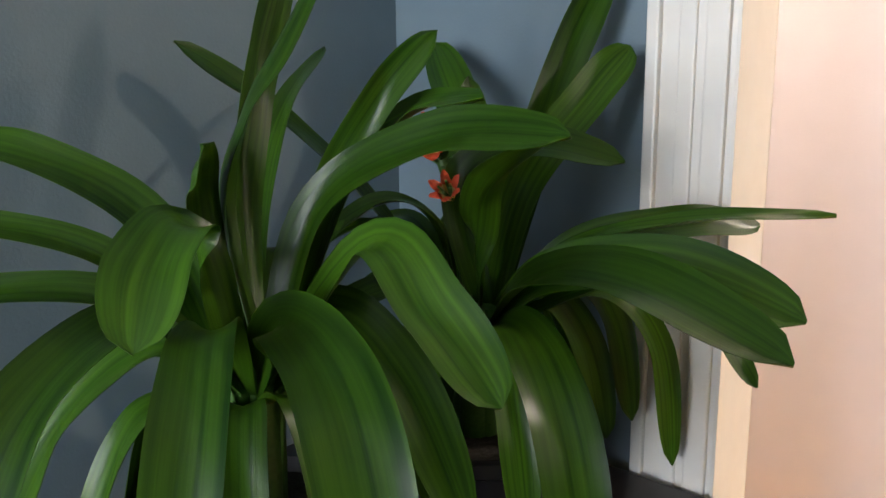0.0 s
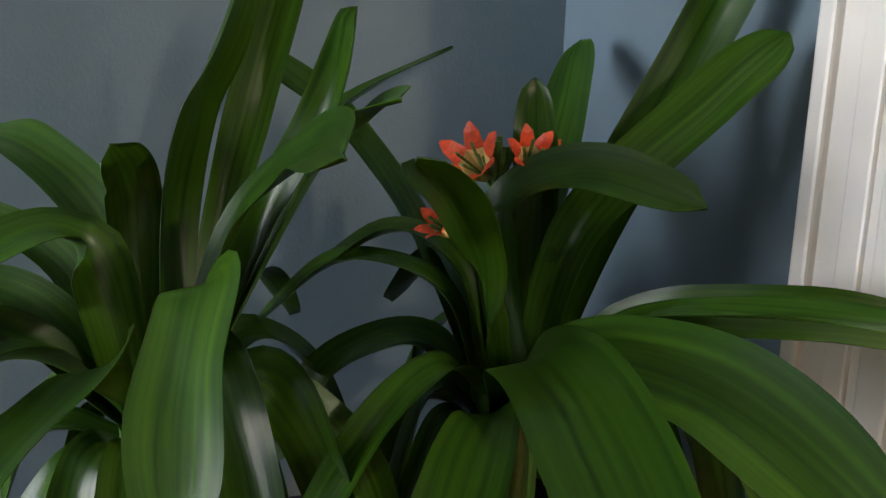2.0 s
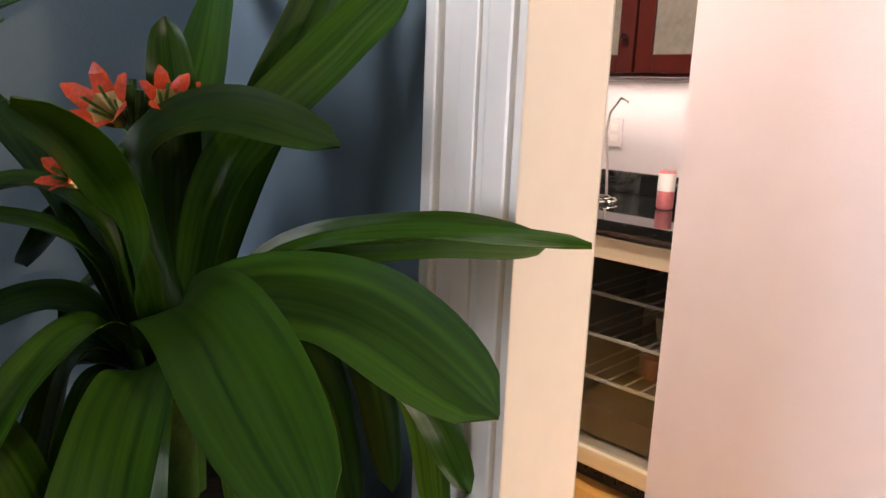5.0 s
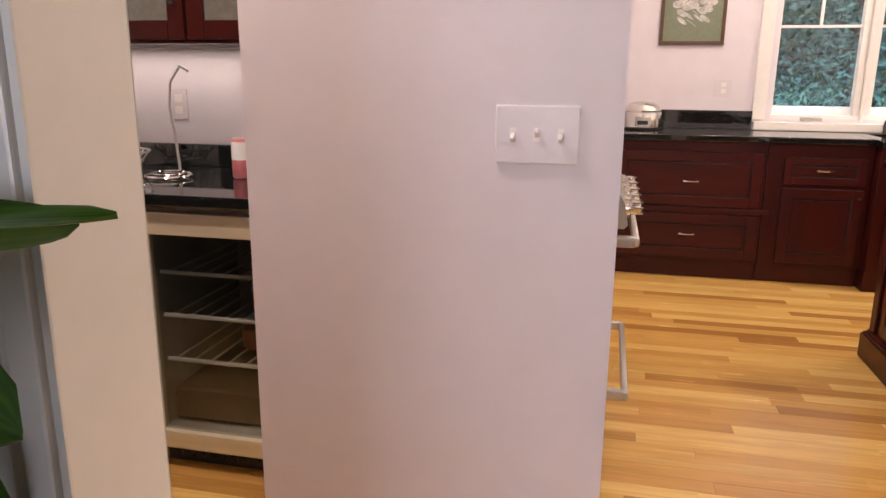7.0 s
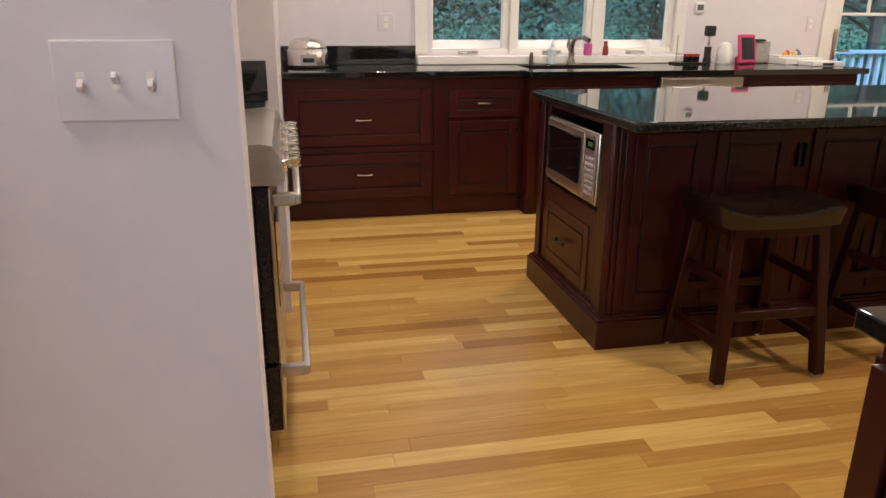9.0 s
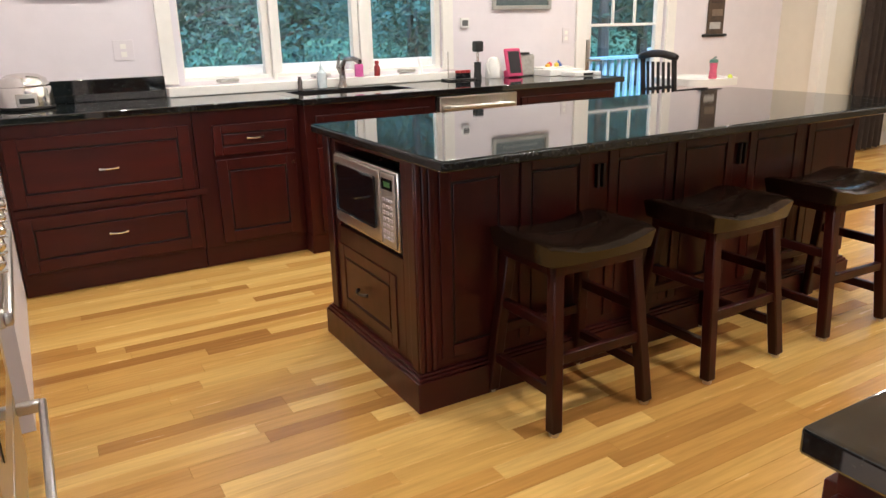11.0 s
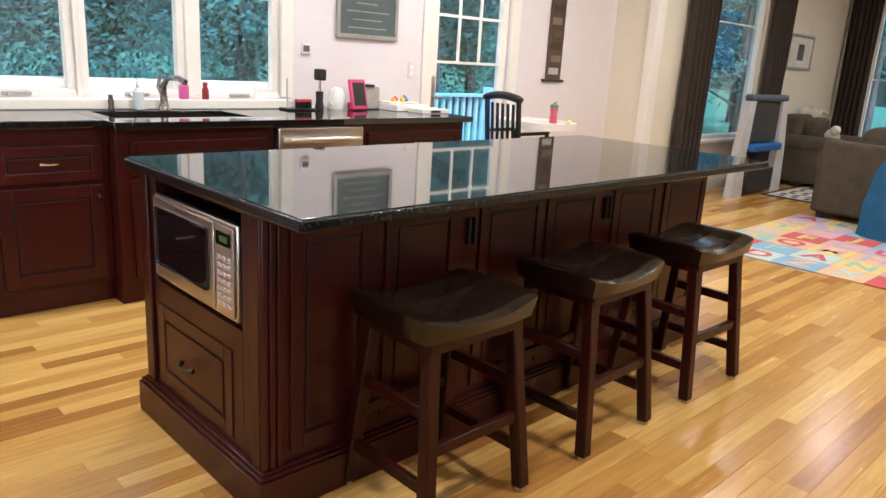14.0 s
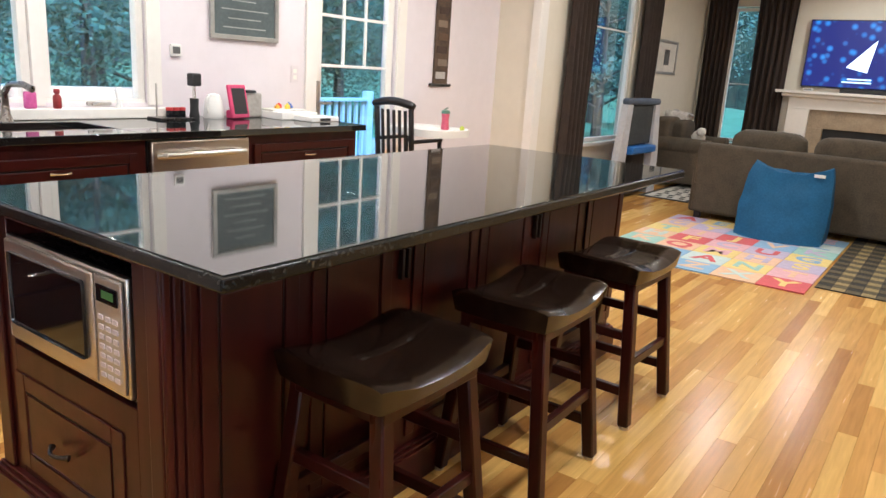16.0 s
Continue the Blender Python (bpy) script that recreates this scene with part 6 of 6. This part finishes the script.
bmesh.ops.create_uvsphere(bm, u_segments=14, v_segments=10, radius=0.020, matrix=Matrix.Translation((5.46, 5.06, 0.8485)))
part("ball", bm, mat("yellow_green", (0.55, 0.62, 0.08), 0.4), yb)

hs = thing("wall_hanging", (6.0, WY, 1.15), "narrow brown wall hanging on dark rods", "wall hanging")
part("cloth", bx(B(), 5.875, 6.09, WY - 0.014, WY - 0.006, 1.17, 2.02, 0.002), mat("brown_hanging_cloth", (0.03, 0.02, 0.016), 0.8, vary=0.5, scale=9, color2=(0.12, 0.075, 0.045)), hs)
for zz in (1.16, 2.03):
    part("rod", tube(B(), [(5.83, WY - 0.012, zz), (6.135, WY - 0.012, zz)], 0.013, 10), M_BLACK, hs)
for k in range(7):
    part("motif", bx(B(), 5.905 + 0.02 * (k % 2), 6.045 + 0.02 * (k % 2), WY - 0.0165, WY - 0.0145, 1.215 + k * 0.11, 1.275 + k * 0.11, 0.004), mat("hanging_motif", (0.42, 0.40, 0.38) if k == 0 else ((0.12, 0.07, 0.04), (0.20, 0.15, 0.11), (0.06, 0.035, 0.025))[k % 3], 0.8), hs)

# ---- living room ----
MX0, MY0, TS = 5.79, 2.46, 0.3125
COLS = [(0.55, 0.10, 0.11), (0.72, 0.56, 0.20), (0.24, 0.40, 0.58), (0.66, 0.38, 0.42), (0.32, 0.52, 0.47), (0.70, 0.46, 0.30), (0.46, 0.40, 0.54), (0.50, 0.60, 0.58)]
FOAM = [mat("foam_tile", c_, 0.85, vary=0.08, scale=20, bump=0.15, bump_scale=200) for c_ in COLS]
fm = thing("foam_play_mat", (MX0, MY0, 0), "bright alphabet foam play mat of joined square tiles", "play mat")
LETTERS = ["YTSGKLE", "XNHUVBO", "ZAMCJWR", "DPQFIYE", "OSKHTGA"]
tile_mesh = {}
for j in range(5):
    for i in range(7):
        ci = (i * 3 + j * 5 + (i * j) % 3) % 8
        if ci not in tile_mesh:
            tile_mesh[ci] = finish(bx(B(), 0.001, TS - 0.001, 0.001, TS - 0.001, 0.0015, 0.012, 0.002, 1), "tile", FOAM[ci])
        o = new("tile", tile_mesh[ci])
        o.parent = fm
        o.matrix_parent_inverse = Matrix.Translation((MX0, MY0, 0)).inverted()
        o.location = (MX0 + i * TS, MY0 + j * TS, 0)
        crv = bpy.data.curves.new("letter", "FONT")
        crv.body, crv.size, crv.align_x, crv.align_y, crv.extrude = LETTERS[j][i], 0.27, "CENTER", "CENTER", 0.0006
        crv.offset = 0.008
        tmp = bpy.data.objects.new("letter", crv)
        me_ = bpy.data.meshes.new_from_object(tmp)
        me_.materials.clear()
        me_.materials.append(FOAM[(ci + 1 + (i + j) % 3) % 8])
        bpy.data.objects.remove(tmp)
        lo = new("letter", me_)
        lo.parent = o
        lo.matrix_local = pose(TS / 2, TS / 2, 0.0132, 0, 0, -90)

rug = thing("plaid_rug", (6.1, 0.6, 0), "black and tan checked woven rug", "rug")
mr_ = mat("rug_black", (0.02, 0.018, 0.015), 0.95, vary=0.3, scale=30, bump=0.4, bump_scale=300)
mt_ = mat("rug_tan", (0.30, 0.23, 0.10), 0.95, vary=0.2, scale=30, bump=0.4, bump_scale=300)
mo_ = mat("rug_olive", (0.10, 0.08, 0.04), 0.95, vary=0.2, scale=30, bump=0.4, bump_scale=300)
part("weave", bx(B(), 6.05, 8.9, 0.6, 2.44, 0.0015, 0.008, 0.003), mr_, rug)
bms = {0: B(), 1: B()}
for i in range(31):
    for j in range(20):
        x_, y_ = 6.06 + i * 0.0915, 0.61 + j * 0.0915
        if i % 2 == 0 and j % 2 == 0:
            bx(bms[0], x_, x_ + 0.085, y_, y_ + 0.085, 0.0082, 0.0098)
        elif i % 2 == 0 or j % 2 == 0:
            bx(bms[1], x_, x_ + 0.085, y_, y_ + 0.085, 0.0082, 0.0096)
tagged(part("tan_check", bms[0], mt_, rug), kind="stuff")
tagged(part("olive_check", bms[1], mo_, rug), kind="stuff")
rug2 = thing("patterned_rug", (8.9, 4.2, 0), "small pale rug with a dark border and pattern", "rug")
part("border", bx(B(), 8.85, 10.4, 4.2, 4.80, 0.0015, 0.007, 0.003), mr_, rug2)
part("field", bx(B(), 8.92, 10.33, 4.26, 4.74, 0.0072, 0.009, 0.001), mat("pale_rug_field", (0.55, 0.52, 0.46), 0.95, vary=0.2, scale=20), rug2)
bm = B()
for i in range(9):
    for j in range(3):
        bx(bm, 8.97 + i * 0.15, 9.06 + i * 0.15, 4.30 + j * 0.14 + 0.03 * (i % 2), 4.36 + j * 0.14 + 0.03 * (i % 2), 0.0092, 0.0100)
tagged(part("pattern", bm, mr_, rug2), kind="stuff")


def cushion(x0, x1, y0, y1, z0, z1, puff):
    """A soft cushion: a rounded box with swollen sides."""
    bm = B()
    bmesh.ops.create_cube(bm, size=2.0)
    bmesh.ops.subdivide_edges(bm, edges=bm.edges, cuts=7, use_grid_fill=True)
    for v in bm.verts:
        p = v.co.copy()
        k = (1 - abs(p.x) ** 6 * 0.10) * (1 - abs(p.y) ** 6 * 0.10) * (1 - abs(p.z) ** 6 * 0.10)
        n_ = p.normalized()
        q = p.lerp(n_ * 1.25, 0.16 + puff)
        q += Vector((1, 1, 1)) * 0.02 * noise.noise(p * 2 + Vector((x0, y0, z0)))
        v.co = Vector(((x0 + x1) / 2 + q.x * k * (x1 - x0) / 2, (y0 + y1) / 2 + q.y * k * (y1 - y0) / 2, (z0 + z1) / 2 + q.z * k * (z1 - z0) / 2))
    return bm


sofa = thing("sofa", (8.0, 1.3, 0), "brown cloth sofa seen from behind with loose back cushions", "sofa")
part("back", bx(B(), 8.0, 8.22, 1.25, 3.93, 0.06, 0.755, 0.035, 3), M_SOFA, sofa)
part("base", bx(B(), 8.221, 8.92, 1.25, 3.93, 0.06, 0.40, 0.03, 3), M_SOFA, sofa)
for k in range(3):
    part("back_cushion", cushion(8.10, 8.42, 1.47 + k * 0.745, 2.205 + k * 0.745, 0.45, 0.935, 0.0), M_SOFA, sofa)
    part("seat_cushion", cushion(8.30, 8.95, 1.47 + k * 0.745, 2.205 + k * 0.745, 0.38, 0.56, 0.0), M_SOFA, sofa)
for a in ((1.22, 1.45), (3.72, 3.96)):
    bm = bx(B(), 8.03, 8.95, a[0], a[1], 0.06, 0.52, 0.03, 3)
    tube(bm, [(8.03, (a[0] + a[1]) / 2 + 0.02, 0.56), (8.95, (a[0] + a[1]) / 2 + 0.02, 0.56)], 0.125, 18)
    part("arm", bm, M_SOFA, sofa)
for fx in (8.06, 8.86):
    for fy in (1.32, 3.86):
        part("foot", bx(B(), fx - 0.03, fx + 0.03, fy - 0.03, fy + 0.03, 0, 0.062, 0.004), M_TABLE, sofa)
ac = thing("armchair", (10.3, 4.6, 0), "brown cloth armchair with a throw over it", "armchair")
part("base", bx(B(), 9.98, 10.85, 4.42, 5.06, 0.06, 0.42, 0.04, 3), M_SOFA, ac)
part("back", bx(B(), 10.0, 10.85, 4.92, 5.14, 0.06, 0.88, 0.06, 3), M_SOFA, ac)
for a in ((9.92, 10.13), (10.72, 10.93)):
    bm = bx(B(), a[0], a[1], 4.40, 5.10, 0.06, 0.50, 0.03, 3)
    tube(bm, [((a[0] + a[1]) / 2, 4.38, 0.52), ((a[0] + a[1]) / 2, 5.10, 0.52)], 0.12, 16)
    part("arm", bm, M_SOFA, ac)
part("seat_cushion", cushion(10.14, 10.71, 4.38, 4.93, 0.40, 0.58, 0.0), M_SOFA, ac)
part("back_cushion", cushion(10.14, 10.71, 4.76, 4.98, 0.52, 0.86, 0.0), M_SOFA, ac)
thr = thing("throw_blanket", (10.6, 4.9, 0.86), "crumpled white and grey throw blanket on the armchair", "blanket")
bm = cushion(10.42, 10.90, 4.86, 5.17, 0.80, 0.955, 0.0)
for v in bm.verts:
    v.co += Vector((1, 1, 1)) * 0.04 * noise.noise(v.co * 9)
part("cloth", bm, mat("white_grey_throw", (0.62, 0.58, 0.54), 0.95, vary=0.35, scale=14, bump=0.4, bump_scale=90), thr)
toy = thing("plush_toy", (10.3, 4.6, 0.58), "white plush toy lying on the armchair", "toy")
bm = B()
for c_, r_ in (((10.30, 4.62, 0.65), 0.085), ((10.24, 4.57, 0.72), 0.06), ((10.38, 4.60, 0.63), 0.055)):
    bmesh.ops.create_icosphere(bm, subdivisions=3, radius=r_, matrix=Matrix.Translation(c_))
for v in bm.verts:
    v.co += Vector((1, 1, 1)) * 0.012 * noise.noise(v.co * 22)
part("plush", bm, mat("white_plush", (0.70, 0.66, 0.60), 0.95, bump=0.6, bump_scale=200), toy)

bag = thing("bean_bag", (7.62, 3.0, 0.013), "blue cloth bean bag leaning on the sofa back", "bean bag")
bm = B()
bmesh.ops.create_cube(bm, size=2.0)
bmesh.ops.subdivide_edges(bm, edges=bm.edges, cuts=11, use_grid_fill=True)
for v in bm.verts:
    p_ = v.co.copy()
    up_k = (p_.z + 1) / 2
    thick = (0.30 - 0.22 * up_k) * (1 - 0.45 * abs(p_.y) ** 4)
    wide = 0.36 * (1 - 0.10 * up_k ** 2 + 0.05 * math.sin(up_k * 3.1))
    xx = 7.66 + 0.12 * up_k + p_.x * thick
    yy = 2.995 + p_.y * wide
    zz = 0.014 + up_k * 0.60 + 0.05 * up_k * (abs(p_.y) ** 3) - 0.03 * up_k * (1 - abs(p_.y))
    n_ = noise.noise(Vector((p_.x * 1.2, p_.y * 2.3, p_.z * 2.0))) * 0.030 + noise.noise(Vector((p_.x * 3, p_.y * 6, p_.z * 2.5))) * 0.010
    v.co = Vector((xx - n_ * 1.2 * (1 if p_.x < 0 else -0.3), yy + n_ * 0.4, max(0.0135, zz + (n_ * 0.8 if up_k > 0.1 else 0))))
part("bag", bm, M_BAG, bag)
part("tag", bx(B(), 7.655, 7.665, 2.71, 2.80, 0.585, 0.612, 0.002), M_WHITE, bag, "white sewn label")

ez = thing("toy_easel", (8.8, 4.87, 0), "grey plastic child's easel with a chalkboard and blue tray", "easel")
M_GREYP = mat("pale_grey_plastic", (0.56, 0.56, 0.58), 0.45)
for a, b in ((8.37, 8.29), (9.21, 9.31)):
    bm = B()
    vs = []
    for yy in (4.82, 4.90):
        vs.append([bm.verts.new((x_, yy, z_)) for x_, z_ in ((b - 0.14, 0.0), (b + 0.14, 0.0), (b + 0.10, 0.45), (a + 0.07, 1.05), (a - 0.07, 1.05), (b - 0.11, 0.45))])
    for k in range(6):
        bm.faces.new((vs[0][k], vs[0][(k + 1) % 6], vs[1][(k + 1) % 6], vs[1][k]))
    bm.faces.new(vs[0][::-1])
    bm.faces.new(vs[1])
    part("side_leg", bm, M_GREYP, ez)
part("chalkboard", bx(B(), 8.45, 9.15, 4.845, 4.875, 0.60, 1.04, 0.01), mat("chalkboard", (0.035, 0.04, 0.042), 0.6, vary=0.2), ez)
part("top_rail", bx(B(), 8.31, 9.29, 4.81, 4.91, 1.045, 1.12, 0.03, 3), mat("dark_blue_grey_plastic", (0.07, 0.09, 0.13), 0.5), ez)
part("tray", bx(B(), 8.43, 9.17, 4.76, 4.92, 0.50, 0.585, 0.02, 3), mat("blue_plastic", (0.02, 0.13, 0.42), 0.4), ez)
part("lower_bin", bx(B(), 8.45, 9.15, 4.80, 4.92, 0.04, 0.30, 0.02), M_RUBBER, ez)

pc = framed("picture", 10.08, 10.86, LY, 1.42, 1.86, 0.035, mat("silver_frame", (0.45, 0.44, 0.42), 0.35, 0.5), mat("white_mat_board", (0.68, 0.66, 0.60), 0.8), "silver framed small print with a wide white mat", "picture")
part("print", bx(B(), 10.38, 10.58, LY - 0.0115, LY - 0.0102, 1.54, 1.74), mat("dark_print", (0.12, 0.12, 0.12), 0.7, vary=0.5, scale=20), pc)

# fireplace and television
FX = 12.0
fpz = thing("fireplace", (11.8, 2.95, 0), "white mantel with tan stone surround and dark firebox", "fireplace")
part("mantel_shelf", bx(B(), FX - 0.26, FX - 0.002, 1.75, 4.08, 1.285, 1.325, 0.006), M_TRIM, fpz)
part("frieze", bx(B(), FX - 0.16, FX - 0.002, 1.95, 3.90, 1.08, 1.284, 0.004), M_TRIM, fpz)
part("crown_moulding", bx(B(), FX - 0.21, FX - 0.161, 1.85, 4.0, 1.235, 1.284, 0.012), M_TRIM, fpz)
for a in ((1.95, 2.22), (3.62, 3.90)):
    part("pilaster", bx(B(), FX - 0.16, FX - 0.002, a[0], a[1], 0.0, 1.079, 0.004), M_TRIM, fpz)
bm = B()
bx(bm, FX - 0.12, FX - 0.002, 2.221, 3.619, 0.83, 1.079, 0.003)
bx(bm, FX - 0.12, FX - 0.002, 2.221, 2.42, 0.0, 0.829, 0.003)
bx(bm, FX - 0.12, FX - 0.002, 3.42, 3.619, 0.0, 0.829, 0.003)
part("stone_surround", bm, M_STONE, fpz)
part("firebox", bx(B(), FX - 0.06, FX - 0.003, 2.421, 3.419, 0.0, 0.828), M_RUBBER, fpz)
part("hearth", bx(B(), FX - 0.55, FX - 0.165, 2.0, 3.85, 0.0005, 0.025, 0.004), M_STONE, fpz)
tv = thing("television", (11.9, 2.9, 1.37), "flat screen television above the mantel showing a blue picture", "television")
part("case", bx(B(), FX - 0.085, FX - 0.03, 2.22, 3.80, 1.385, 2.275, 0.006), M_RUBBER, tv)
mtv = bpy.data.materials.new("tv_blue_picture")
mtv.use_nodes = True
nn, ll = mtv.node_tree.nodes, mtv.node_tree.links
bb_ = nn["Principled BSDF"]
tcn, nz = nn.new("ShaderNodeTexCoord"), nn.new("ShaderNodeTexVoronoi")
nz.inputs["Scale"].default_value = 9.0
ll.new(tcn.outputs["Object"], nz.inputs["Vector"])
rp = nn.new("ShaderNodeValToRGB")
rp.color_ramp.elements[0].color, rp.color_ramp.elements[1].color = (0.05, 0.35, 0.9, 1), (0.002, 0.01, 0.16, 1)
rp.color_ramp.elements[1].position = 0.45
ll.new(nz.outputs["Distance"], rp.inputs["Fac"])
ll.new(rp.outputs["Color"], bb_.inputs["Emission Color"])
bb_.inputs["Emission Strength"].default_value = 1.3 * DIM
bb_.inputs["Base Color"].default_value = (0.01, 0.01, 0.02, 1)
part("screen", bx(B(), FX - 0.0875, FX - 0.0855, 2.235, 3.785, 1.40, 2.26), mtv, tv)
bm = B()
bm.faces.new([bm.verts.new(p_) for p_ in ((FX - 0.0885, 3.28, 1.66), (FX - 0.0885, 3.02, 1.60), (FX - 0.0885, 2.96, 2.02))])
part("bright_shape", bm, glow("tv_white", (0.8, 0.9, 1.0), 1.8), tv)
for k in range(2):
    part("caption_bar", bx(B(), FX - 0.0890, FX - 0.0878, 2.95, 3.30 - 0.06 * k, 1.46 + k * 0.04, 1.48 + k * 0.04), glow("tv_caption", (0.6, 0.8, 1.0), 1.2), tv)
part("stand", bx(B(), FX - 0.12, FX - 0.03, 2.70, 3.30, 1.3255, 1.384, 0.006), M_RUBBER, tv)
sb = thing("mantel_speaker", (11.85, 3.7, 1.325), "small white speaker on the mantel", "speaker")
part("case", bx(B(), FX - 0.20, FX - 0.13, 3.62, 3.74, 1.3255, 1.365, 0.010), M_WHITE, sb)
part("grille", bx(B(), FX - 0.203, FX - 0.2005, 3.63, 3.73, 1.332, 1.358, 0.001), mat("grey_mesh", (0.3, 0.3, 0.3), 0.7), sb)

# ---- strip floor, laid along the room ----
M_BOARD = board_material("oak_strip", True)
M_BOARDS = board_material("oak_strips", False)
fl = tagged(new("floor"), "honey coloured oak strip floor with a satin finish", "floor", "", "structure")
rb = random.Random(11)
W = 0.0715
LENGTHS = (0.45, 0.62, 0.80, 1.0, 1.25, 1.5)
strips = {}
for ln in LENGTHS:
    strips[ln] = finish(bx(B(), 0.0003, ln - 0.0003, 0.0003, W - 0.0003, -0.02, 0.0, 0.0006, 1), "strip", M_BOARD, False)
count = 0
verts, faces = [], []


def far_strip(x0, x1, y0):
    k = len(verts)
    a, b, c_, d_ = x0 + 0.0003, x1 - 0.0003, y0 + 0.0003, y0 + W - 0.0003
    for z in (-0.02, 0.0):
        verts.extend(((a, c_, z), (b, c_, z), (b, d_, z), (a, d_, z)))
    for f in ((0, 3, 2, 1), (4, 5, 6, 7), (0, 1, 5, 4), (1, 2, 6, 5), (2, 3, 7, 6), (3, 0, 4, 7)):
        faces.append(tuple(k + i for i in f))


row_y = -2.45
while row_y < 5.70:
    x = -2.30 - rb.uniform(0, 1.4)
    while x < 12.0:
        ln = rb.choice(LENGTHS)
        if x + ln < -2.25:
            x += ln
            continue
        near = 0.25 < x and x + ln < 4.6 and 1.1 < row_y < 5.1 and not (x > 1.5 and x + ln < 3.85 and 3.1 < row_y < 3.75)
        if near and count < 300:
            o = new("strip", strips[ln])
            o.parent = fl
            o.location = (x, row_y, rb.uniform(-0.0003, 0.0003))
            count += 1
        else:
            far_strip(max(x, -2.30), min(x + ln, 12.0), row_y)
        x += ln
    row_y += W
me = bpy.data.meshes.new("floor_strips")
me.from_pydata(verts, [], faces)
me.materials.append(M_BOARDS)
ob = new("floor_strips", me)
ob.parent = fl
tagged(ob, "oak strips further off", kind="stuff")
